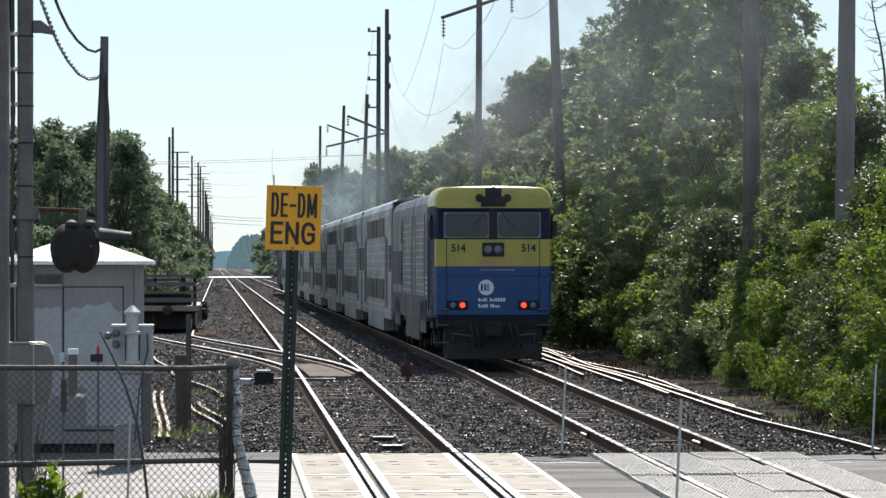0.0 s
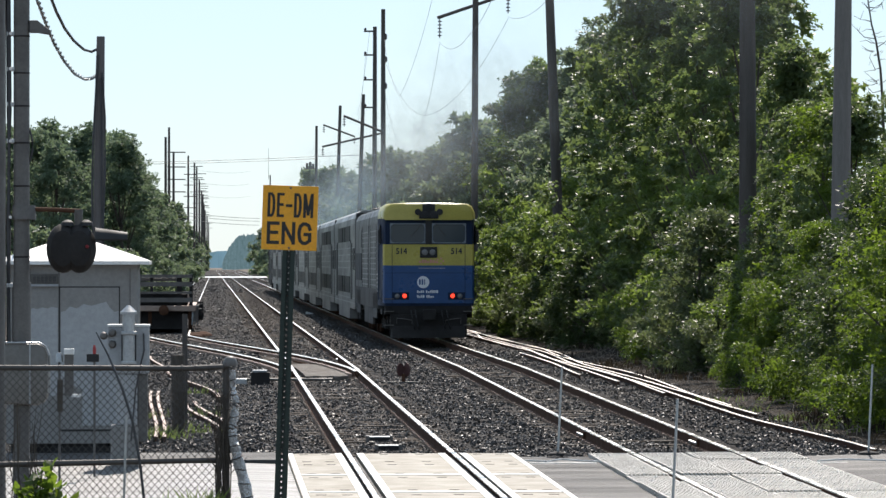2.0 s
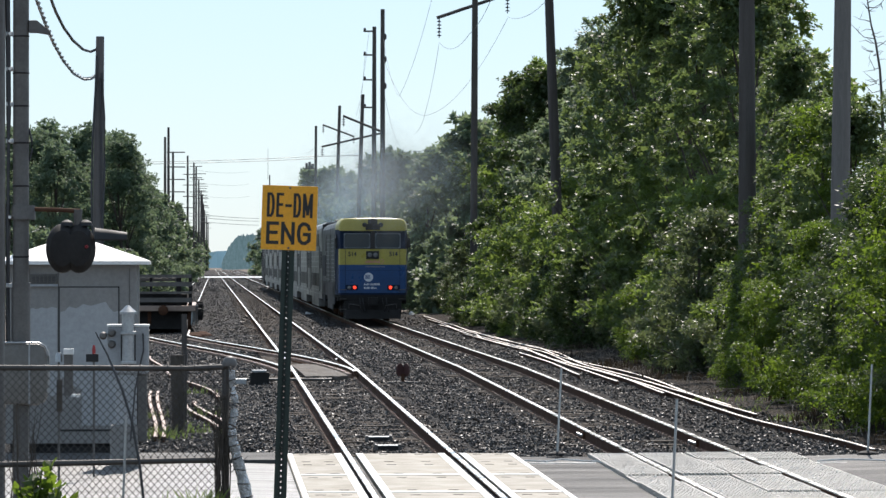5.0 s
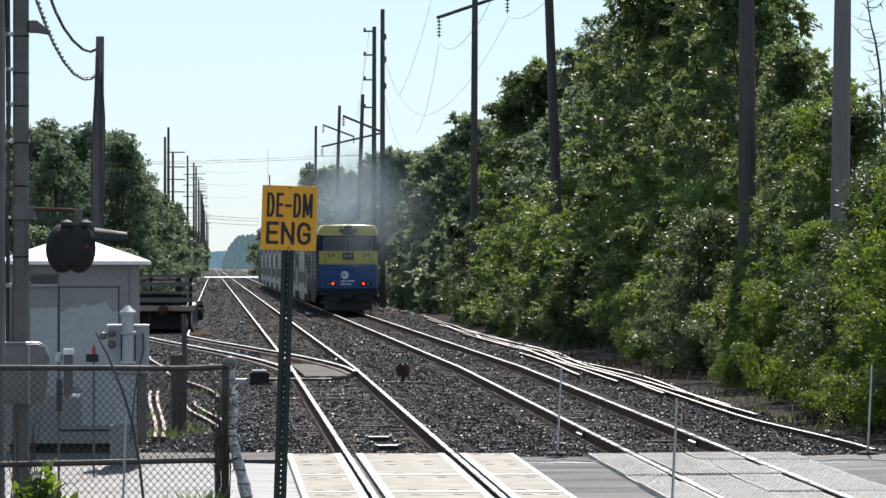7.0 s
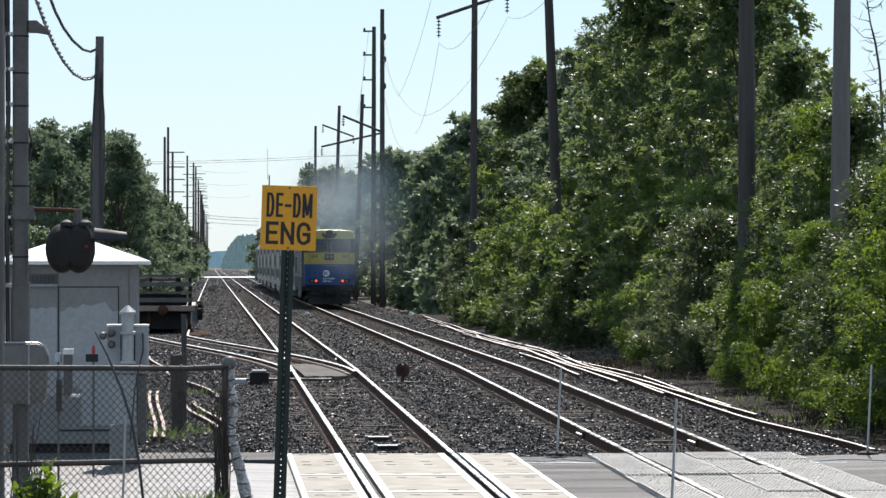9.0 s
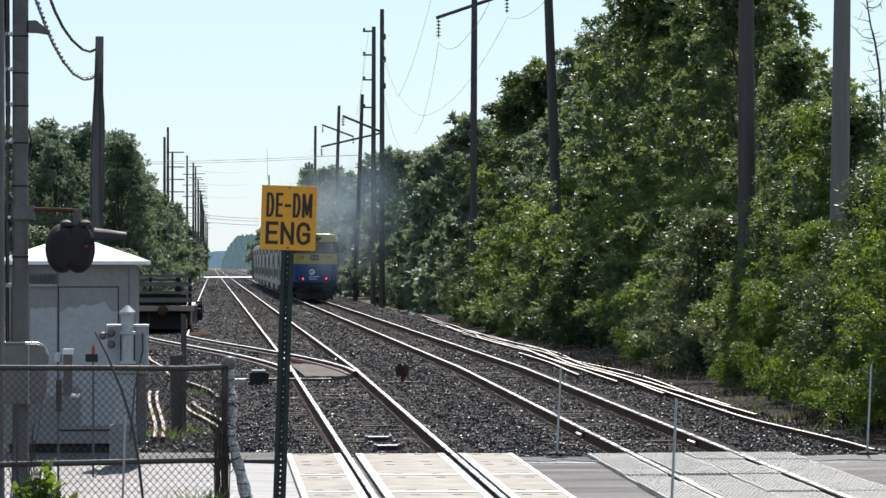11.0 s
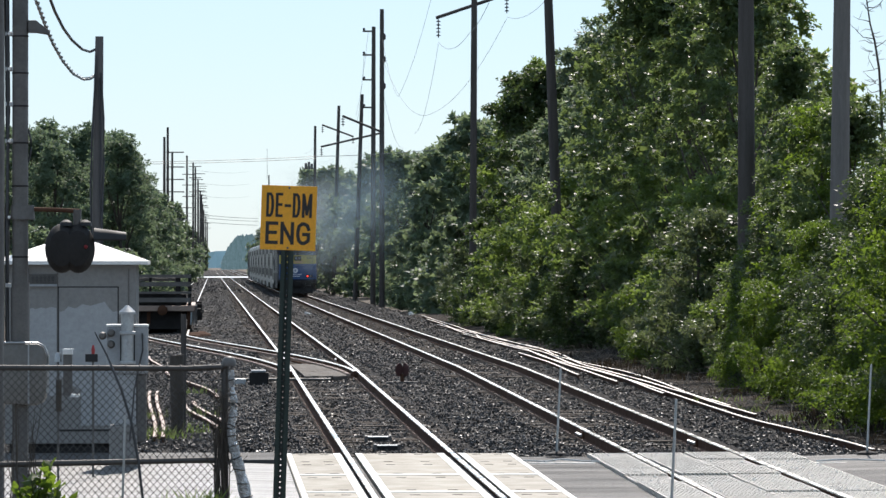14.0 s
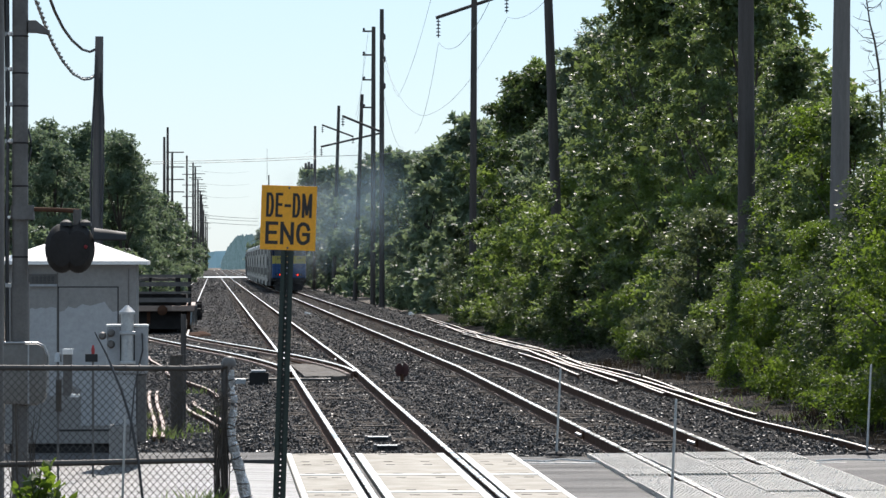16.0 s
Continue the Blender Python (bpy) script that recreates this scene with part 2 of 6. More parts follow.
class Build:
    """Collects the faces of one mesh."""

    def __init__(self):
        self.v, self.f = [], []

    def add(self, vs, fs, m=None):
        n = len(self.v)
        self.v += [tuple(m @ Vector(p)) for p in vs] if m else [tuple(p) for p in vs]
        self.f += [tuple(n + i for i in q) for q in fs]
        return self

    def box(self, x0, x1, y0, y1, z0, z1, m=None):
        vs = [(x0, y0, z0), (x1, y0, z0), (x1, y1, z0), (x0, y1, z0), (x0, y0, z1), (x1, y0, z1), (x1, y1, z1), (x0, y1, z1)]
        return self.add(vs, [(3, 2, 1, 0), (4, 5, 6, 7), (0, 1, 5, 4), (1, 2, 6, 5), (2, 3, 7, 6), (3, 0, 4, 7)], m)

    def cyl(self, p, q, r0, r1=None, n=12):
        p, q = Vector(p), Vector(q)
        r1 = r0 if r1 is None else r1
        turn = (q - p).to_track_quat("Z", "Y")
        vs = []
        for o, r in ((p, r0), (q, r1)):
            vs += [o + turn @ Vector((r * math.cos(6.28319 * i / n), r * math.sin(6.28319 * i / n), 0)) for i in range(n)]
        fs = [(i, (i + 1) % n, n + (i + 1) % n, n + i) for i in range(n)]
        return self.add(vs, fs + [tuple(range(n))[::-1], tuple(range(n, 2 * n))])

    def tube(self, points, r, n=6):
        pts = [Vector(p) for p in points]
        rr = r if isinstance(r, (list, tuple)) else [r] * len(pts)
        vs, fs = [], []
        for i, p in enumerate(pts):
            d = pts[min(i + 1, len(pts) - 1)] - pts[max(i - 1, 0)]
            turn = d.to_track_quat("Z", "Y")
            vs += [p + turn @ Vector((rr[i] * math.cos(6.28319 * k / n), rr[i] * math.sin(6.28319 * k / n), 0)) for k in range(n)]
        for i in range(len(pts) - 1):
            for k in range(n):
                fs.append((i * n + k, i * n + (k + 1) % n, (i + 1) * n + (k + 1) % n, (i + 1) * n + k))
        e = (len(pts) - 1) * n
        return self.add(vs, fs + [tuple(range(n))[::-1], tuple(range(e, e + n))])

    def loft(self, rings, close=True):
        """Skins rings with the same number of points."""
        n = len(rings[0])
        vs = [p for ring in rings for p in ring]
        fs = []
        for i in range(len(rings) - 1):
            for k in range(n):
                fs.append((i * n + k, i * n + (k + 1) % n, (i + 1) * n + (k + 1) % n, (i + 1) * n + k))
        if close:
            fs += [tuple(range(n))[::-1], tuple(range((len(rings) - 1) * n, len(rings) * n))]
        return self.add(vs, fs)

    def spun(self, profile, m=None, n=14):
        """Turns a profile of (radius, height) about z."""
        rings = [[(r * math.cos(6.28319 * k / n), r * math.sin(6.28319 * k / n), h) for k in range(n)] for r, h in profile]
        b = Build().loft(rings)
        return self.add(b.v, b.f, m)

    def mesh(self, name, smooth=False, bevel=0.0):
        me = bpy.data.meshes.new(name)
        me.from_pydata(self.v, [], self.f)
        bm = bmesh.new()
        bm.from_mesh(me)
        bmesh.ops.recalc_face_normals(bm, faces=bm.faces)
        if bevel:
            es = [e for e in bm.edges if len(e.link_faces) == 2 and e.calc_face_angle(0) > 0.6]
            bmesh.ops.bevel(bm, geom=es, offset=bevel, segments=2, affect="EDGES", profile=0.6, clamp_overlap=True)
        bm.to_mesh(me)
        bm.free()
        if smooth:
            for p in me.polygons:
                p.use_smooth = True
            me.set_sharp_from_angle(angle=radians(40))
        return me


def part(name, b, material, parent=None, label="", smooth=False, bevel=0.0, at=None):
    """Links one mesh under a thing; with no parent it is a thing itself."""
    me = b.mesh(name, smooth, bevel) if isinstance(b, Build) else b
    if not me.materials:
        me.materials.append(material)
    ob = new(name, me)
    if parent:
        ob.parent = parent
    if at:
        ob.location = at
    if label:
        ob["label"] = label
    return ob


def thing(name, at, label, category, group="", kind=""):
    ob = new(name)
    ob.empty_display_size = 0.2
    ob.location = at
    return tagged(ob, label, category, group, kind)


def level(y):
    """Height of the rails' top along the line, which rises gently from the road."""
    return -0.005 * max(0.0, 100.0 - y)


def lettering(name, text, size, material, parent, at, turn=(90, 0, 0), width=None, bold=0.0):
    cu = bpy.data.curves.new(name, "FONT")
    cu.body, cu.size, cu.align_x, cu.align_y, cu.extrude = text, size, "CENTER", "CENTER", 0.001
    tmp = new(name, cu)
    bpy.context.view_layer.update()
    me = bpy.data.meshes.new_from_object(tmp.evaluated_get(bpy.context.evaluated_depsgraph_get()))
    bpy.data.objects.remove(tmp)
    xs = [v.co.x for v in me.vertices]
    if width:
        k = width / (max(xs) - min(xs))
        for v in me.vertices:
            v.co.x *= k
    if bold:   # thicker strokes: the letters set four times, each a little aside
        vs, fs = [tuple(v.co) for v in me.vertices], [tuple(q.vertices) for q in me.polygons]
        fat = Build()
        for i, (dx, dy) in enumerate(((-bold, -bold), (bold, -bold), (-bold, bold), (bold, bold))):
            fat.add([(x + dx, y + dy, z + 0.0004 * i) for x, y, z in vs], fs)
        me = bpy.data.meshes.new(name)
        me.from_pydata(fat.v, [], fat.f)
    me.materials.clear()
    ob = part(name, me, material, parent)
    ob.matrix_local = pose(*at, *turn)
    return ob

GLYPH = {"D": (0.92, [[(0, 0), (0, 1), (0.55, 1), (0.83, 0.9), (1, 0.66), (1, 0.34), (0.83, 0.1), (0.55, 0), (0, 0)]]),
         "E": (0.85, [[(1, 1), (0, 1), (0, 0), (1, 0)], [(0, 0.52), (0.88, 0.52)]]),
         "-": (0.7, [[(0.0, 0.48), (1.0, 0.48)]]),
         "M": (1.35, [[(0, 0), (0, 1)], [(1, 0), (1, 1)], [(0.06, 0.96), (0.5, 0.08)], [(0.94, 0.96), (0.5, 0.08)]]),
         "N": (0.95, [[(0, 0), (0, 1)], [(1, 0), (1, 1)], [(0.03, 0.95), (0.97, 0.05)]]),
         "G": (1.0, [[(0.98, 0.74), (0.86, 0.92), (0.6, 1), (0.36, 1), (0.1, 0.87), (0, 0.62), (0, 0.38), (0.1, 0.13), (0.36, 0), (0.64, 0), (0.98, 0.14), (0.98, 0.46), (0.56, 0.46)]])}


def stroked(text, x0, x1, z0, z1, thick, space, y=-0.0055):
    """Sign-painter's letters of even stroke between x0 and x1, z0 and z1, as one flat mesh."""
    gap = thick + space
    unit = (x1 - x0 - thick - gap * (len(text) - 1)) / sum(GLYPH[c][0] for c in text)
    b, x, h = Build(), x0 + thick / 2, z1 - z0 - thick
    layer = 0
    for c in text:
        w = GLYPH[c][0] * unit
        for line in GLYPH[c][1]:
            pts = [Vector((x + u * w, z0 + thick / 2 + v * h)) for u, v in line]
            shut = line[0] == line[-1]
            if not shut:   # square ends reach half a stroke past the line
                if len(pts) == 2 and abs(line[0][0] - line[1][0]) > 0.1 and line[0][1] != line[1][1]:
                    ext = 0.2
                else:
                    ext = 0.5
                pts[0] = pts[0] + (pts[0] - pts[1]).normalized() * thick * ext
                pts[-1] = pts[-1] + (pts[-1] - pts[-2]).normalized() * thick * ext
            left, right = [], []
            for i, p in enumerate(pts):
                before = pts[i - 1] if i else (pts[-2] if shut else None)
                after = pts[i + 1] if i + 1 < len(pts) else (pts[1] if shut else None)
                d0 = (p - before).normalized() if before is not None else None
                d1 = (after - p).normalized() if after is not None else None
                d0, d1 = d0 or d1, d1 or d0
                n0, n1 = Vector((-d0.y, d0.x)), Vector((-d1.y, d1.x))
                m = (n0 + n1).normalized()
                m *= thick / 2 / max(0.45, m.dot(n0))
                left.append(p + m)
                right.append(p - m)
            layer += 1
            yy = y - 0.0001 * layer
            for i in range(len(pts) - 1):
                q = (left[i], left[i + 1], right[i + 1], right[i])
                b.add([(v.x, yy, v.y) for v in q] + [(v.x, yy + 0.0015, v.y) for v in q], [(0, 1, 2, 3), (7, 6, 5, 4), (0, 4, 5, 1), (1, 5, 6, 2), (2, 6, 7, 3), (3, 7, 4, 0)])
        x += w + gap
    return b


# ---- ground, line and road ----


def strip(name, xs, ys, height, material, label, category, kind="structure"):
    """A sheet over the given lines; height(x, y) is its level."""
    b = Build()
    b.v = [(x, y, height(x, y)) for y in ys for x in xs]
    n = len(xs)
    b.f = [(j * n + i, j * n + i + 1, (j + 1) * n + i + 1, (j + 1) * n + i) for j in range(len(ys) - 1) for i in range(n - 1)]
    return tagged(part(name, b, material, smooth=True), label, category, kind=kind)


def spaced(a, b, n):
    return [a + (b - a) * i / (n - 1) for i in range(n)]


def bank(x, y):
    rise = 0.25 * max(0.0, min(1.0, (abs(x - 3.5) - 8.0) / 6.0))
    return level(y) - 0.5 + rise + 0.08 * noise.noise((x * 0.3, y * 0.2, 0))


strip("ground", [-3000, -800, -200, -60, -25, -14, -9, -6, -4, 0, 4, 8, 10, 11, 12, 13, 15, 20, 30, 60, 200, 800, 3000],
      [-300, -60, 0, 30, 44] + spaced(50, 200, 76) + [230, 280, 350, 450, 600, 900, 1400, 2200, 4500], bank, M_EARTH,
      "bare brown earth and leaf litter beside the line", "ground")


def bed(x, y):
    d = max(0.0, max(-3.6 - x, x - 10.2))
    lump = 0.035 * noise.noise((x * 1.6, y * 0.9, 3.1)) + 0.02 * noise.noise((x * 5, y * 3, 1))
    crib = -0.03 if min(abs(x - 2.7), abs(x - 6.75)) < 1.3 else 0.02
    return level(y) - 0.165 + crib - 0.42 * d + lump


strip("ballast_bed", spaced(-4.2, 11.2, 60), spaced(59.55, 160, 200) + [165, 175, 190, 210, 240, 280, 330, 400, 500, 700, 1000, 1500], bed, M_BALLAST,
      "dark crushed stone ballast under the tracks", "ballast", "structure")


def stones(name, count, y0, y1, seed, small, big):
    """Loose stones of the bed, as many small broken lumps in one mesh."""
    rg = np.random.RandomState(seed)
    y = y0 + (y1 - y0) * rg.rand(count) ** 1.5
    x = rg.uniform(-3.8, 10.6, count)
    z = np.array([bed(a, c) for a, c in zip(x, y)])
    r = rg.uniform(small, big, count)
    base = np.array([(1, 0, 0), (-1, 0, 0), (0, 1, 0), (0, -1, 0), (0, 0, 1), (0, 0, -1)], float)
    q = rg.normal(size=(count, 4))
    q /= np.linalg.norm(q, axis=1)[:, None]
    w, i, j, k = q.T
    rot = np.stack([np.stack([1 - 2 * (j * j + k * k), 2 * (i * j - k * w), 2 * (i * k + j * w)], -1),
                    np.stack([2 * (i * j + k * w), 1 - 2 * (i * i + k * k), 2 * (j * k - i * w)], -1),
                    np.stack([2 * (i * k - j * w), 2 * (j * k + i * w), 1 - 2 * (i * i + j * j)], -1)], 1)
    pts = base[None] * (r[:, None, None] * rg.uniform(0.55, 1.25, (count, 6, 1)))
    pts = np.einsum("nab,nvb->nva", rot, pts)
    pts += np.stack([x, y, z + r * 0.25], -1)[:, None]
    tri = np.array([(0, 2, 4), (2, 1, 4), (1, 3, 4), (3, 0, 4), (2, 0, 5), (1, 2, 5)])
    fs = (tri[None] + 6 * np.arange(count)[:, None, None]).reshape(-1, 3)
    me = bpy.data.meshes.new(name)
    me.from_pydata(pts.reshape(-1, 3).tolist(), [], fs.tolist())
    return tagged(part(name, me, M_STONE), "loose grey broken ballast stones on the bed", "ballast", kind="stuff")


stones("ballast_stones", 62000, 59.7, 125.0, 5, 0.016, 0.036)
stones("ballast_stones", 26000, 115.0, 400.0, 6, 0.024, 0.052)
stones("ballast_stones", 7000, 380.0, 900.0, 7, 0.05, 0.1)

RAIL = [(-0.07, -0.175), (0.07, -0.175), (0.07, -0.163), (0.012, -0.145), (0.01, -0.045), (0.034, -0.035), (0.036, -0.008)]
RAIL_SECTION = RAIL + [(-x, z) for x, z in RAIL[::-1][:-2]]


def run_of_rail(name, centre, ys, parent, material=None, top=True, lift=0.0):
    """One rail along x = centre(y), with its polished running surface."""
    b = Build()
    b.loft([[(centre(y) + px, y, level(y) + pz + lift) for px, pz in RAIL_SECTION] for y in ys])
    rail = part(name, b, material or M_RUST, parent)
    if top:
        t = Build()
        t.loft([[(centre(y) + px, y, level(y) + pz + lift) for px, pz in ((-0.0365, -0.014), (0.0365, -0.014), (0.034, 0.001), (-0.034, 0.001))] for y in ys])
        part("running_surface", t, M_RAIL_TOP, rail, "bright worn steel rail head")
    return rail


def tie_mesh():
    return Build().box(-1.3, 1.3, -0.115, 0.115, -0.2, 0.0).mesh("tie", bevel=0.02)


TIE = tie_mesh()
LONG_Y = [40, 50, 59.5] + spaced(62, 160, 50) + [180, 220, 280, 360, 500, 800, 1500]
rng = random.Random(3)


def track(name, x, label, tie_end):
    tk = tagged(new(name), label, "railway track", kind="structure")
    for s in (-0.7525, 0.7525):
        run_of_rail("rail", lambda y, s=s: x + s, LONG_Y, tk, None)
    y = 60.2
    while y < tie_end:
        t = part("tie", TIE, M_TIE, tk)
        t.matrix_local = pose(x + rng.uniform(-0.04, 0.04), y, level(y) - 0.19 + rng.uniform(-0.02, 0.012), 0, rng.uniform(-0.4, 0.4), rng.uniform(-1, 1))
        y += 0.53
    far = Build()
    while y < 420:
        far.box(x - 1.3, x + 1.3, y - 0.115, y + 0.115, level(y) - 0.37, level(y) - 0.185)
        y += 0.53
    tagged(part("far_ties", far, M_TIE, tk), kind="stuff")
    return tk


TRACK_A, TRACK_B = 2.7, 6.75


def clips(tk, x):
    """Spikes and plates that hold the rails, one pair at each tie."""
    b = Build()
    for k in range(120):
        y = 60.2 + 0.53 * k
        for s in (-0.7525, 0.7525):
            for d in (-0.1, 0.1):
                b.box(x + s + d - 0.02, x + s + d + 0.02, y - 0.025, y + 0.025, level(y) - 0.2, level(y) - 0.135)
    tagged(part("rail_clips", b, M_DULLRAIL, tk, "small worn rail clips"), kind="stuff")


def joint(tk, x, y):
    """A bolted bar that joins two lengths of rail."""
    for d in (-1, 1):
        bar = part("joint_bar", Build().box(x + d * 0.03 - 0.018, x + d * 0.03 + 0.018, y - 0.45, y + 0.45, level(y) - 0.15, level(y) - 0.04), M_RUST, tk, bevel=0.006)
        for k in range(5):
            u = y - 0.36 + 0.18 * k
            part("bolt", Build().cyl((x + d * 0.045, u, level(y) - 0.095), (x + d * 0.085, u, level(y) - 0.095), 0.026, 0.02, 8), M_GALV, bar)


ta = track("track_1", TRACK_A, "railway track with bright rails on timber ties in ballast", 150)
tb = track("track_2", TRACK_B, "railway track that the passenger train runs on", 150)
clips(ta, TRACK_A)
clips(tb, TRACK_B)
joint(tb, TRACK_B - 0.7525, 67.0)
joint(tb, TRACK_B + 0.7525, 64.3)
joint(ta, TRACK_A + 0.7525, 112.0)


# the turnout and the siding that leaves the first track
def side(y):
    """Shift of the diverging line from the first track."""
    u = max(0.0, min(1.0, (y - 94.0) / 50.0))
    back = 0.0013 * max(0.0, y - 260.0)
    return back - 4.15 * (u * u * (3 - 2 * u) * 0.55 + u * u * 0.45 if u < 1 else 1.0)


turnout = tagged(new("track_3"), "rusty siding track that curves away from a turnout", "railway track", kind="structure")
SIDE_Y = spaced(97, 150, 54) + [170, 200, 240, 260, 320, 400, 500, 600, 740]
run_of_rail("rail", lambda y: TRACK_A + 0.7525 + side(y) - 0.05, SIDE_Y, turnout, None)
run_of_rail("rail", lambda y: TRACK_A - 0.7525 + side(y) - 0.05, SIDE_Y, turnout, None)
y = 104.0
while y < 190:
    t = part("tie", TIE, M_TIE, turnout)
    t.matrix_local = pose(TRACK_A + side(y), y, level(y) - 0.166, 0, 0, math.degrees(math.atan2(side(y - 0.5) - side(y + 0.5), 1.0)) * -1)
    y += 0.55
plate = Build()
for i in range(26):
    y = 98.5 + 0.55 * i
    plate.box(TRACK_A + side(y) + 0.45, TRACK_A + side(y) + 0.95, y - 0.12, y + 0.12, -0.17, -0.13)
part("slide_plates", plate, M_RUST, turnout)
for q in (-0.8025, 0.7025):
    teeth = Build()
    for i in range(150):
        y = 97.4 + 0.3 * i
        u = TRACK_A + q + side(y)
        for d in (-0.1, 0.1):
            teeth.box(u + d * 1.2 - 0.05, u + d * 1.2 + 0.05, y - 0.06, y + 0.06, level(y) - 0.18, level(y) - 0.075)
    tagged(part("rail_braces", teeth, M_DULLRAIL, turnout, "close row of worn rail braces"), kind="stuff")
boards = tagged(new("timber_decking"), "weathered grey boards laid inside the turnout", "boards")
M_BOARD = worn("grey_decking", (0.17, 0.152, 0.132), (0.085, 0.075, 0.065), 0.85, big=3, fine=22, bump=0.8, dist=0.02, piece=0.2, spec=0.2)
for i in range(6):
    a = TRACK_A - 0.5 + 0.165 * i
    bd = Build()
    bd.loft([[(a + 0.5 * side(y) * 0.5, y, -0.2), (a + 0.163 + 0.5 * side(y) * 0.5, y, -0.2), (a + 0.163 + 0.5 * side(y) * 0.5, y, -0.115), (a + 0.5 * side(y) * 0.5, y, -0.115)]
             for y in (96.2 + 0.3 * (i % 2), 99, 102, 105, 107.5 + 0.4 * (i % 3))])
    part("board", bd, M_BOARD, boards)


# stored rails that lie along the second track
def stored(name, pts, label, head=None):
    """A loose rail through the points (x, y)."""
    b, t = Build(), Build()
    ys = spaced(pts[0][1], pts[-1][1], max(8, int((pts[-1][1] - pts[0][1]) / 1.5)))

    def cx(y):
        for (xa, ya), (xb, yb) in zip(pts, pts[1:]):
            if y <= yb:
                u = (y - ya) / (yb - ya)
                return xa + (xb - xa) * (u * u * (3 - 2 * u))
        return pts[-1][0]

    lift = [level(y) - 0.055 + 0.012 * math.sin(y * 0.23) - 0.3 * max(0.0, cx(y) - 10.2) for y in ys]
    b.loft([[(cx(y) + px, y, h + pz * 0.75) for px, pz in RAIL_SECTION] for y, h in zip(ys, lift)])
    t.loft([[(cx(y) + px, y, h + pz) for px, pz in ((-0.029, -0.01), (0.029, -0.01), (0.025, 0.002), (-0.025, 0.002))] for y, h in zip(ys, lift)])
    ob = part(name, b, M_RUST)
    part("rail_head", t, head or M_OLDRAIL, ob, "bright weathered rail head")
    return tagged(ob, label, "rail", "stored rails beside the line")


LOOSE = "long loose weathered rail lying on the ballast"
stored("loose_rail", [(9.75, 61.0), (9.35, 74), (9.3, 88), (9.2, 104), (9.55, 122), (9.3, 148), (9.9, 190)], LOOSE)
stored("loose_rail", [(9.75, 78.0), (9.55, 88), (9.42, 104), (9.85, 120), (9.75, 148), (10.2, 200)], LOOSE)
stored("loose_rail", [(8.9, 91), (9.0, 106), (9.25, 122), (9.1, 150)], LOOSE)
stored("loose_rail", [(8.5, 96), (8.75, 108), (8.75, 118)], LOOSE)
stored("loose_rail", [(9.72, 74), (9.62, 80), (9.85, 96), (9.5, 112), (9.95, 128), (9.6, 142), (9.85, 158)], LOOSE)
stored("loose_rail", [(9.15, 84), (9.3, 97), (9.05, 112), (9.4, 126), (9.15, 140), (9.6, 152), (9.4, 172)], LOOSE)
stored("loose_rail", [(-1.62, 114), (-1.0, 99), (0.17, 82.5)][::-1], "loose rusty rail lying beside the siding", M_DULLRAIL)
stored("loose_rail", [(0.14, 68.6), (-0.45, 79)], "short loose rusty rail lying in the weeds", M_DULLRAIL)
stored("loose_rail", [(0.3, 69.6), (-0.3, 80.5)], "short loose rusty rail lying in the weeds", M_DULLRAIL)
stored("loose_rail", [(-0.72, 65.5), (-1.05, 85.5)], "loose pale rail lying in the weeds", M_DULLRAIL)
stored("loose_rail", [(-0.85, 65.5), (-1.2, 85.5)], "loose pale rail lying in the weeds", M_DULLRAIL)

# road over the line
ROAD_END = 59.45


def camber(x, y):
    return level(y) - 0.012 + 0.012 * noise.noise((x * 0.5, y * 0.5, 7))


def lane(x, y):
    return camber(x, y) - (0.05 if abs(x - 4.7) < 4.0 else 0.02)


strip("road_west", spaced(-40, 1.6, 40), spaced(38, ROAD_END, 20), lane, M_ASPHALT, "worn asphalt road before the tracks, glare painted in pale streaks", "road")
strip("road_east", spaced(1.6, 40, 40), spaced(38, ROAD_END, 20), lane, M_TAR, "dark patched asphalt road across the tracks", "road")
kerb = Build()
kerb.box(-20, 0.95, 57.3, 59.55, -0.5, -0.2)
tagged(part("road_edge", kerb, M_TAR), "broken asphalt edge of the road", "road", kind="structure")

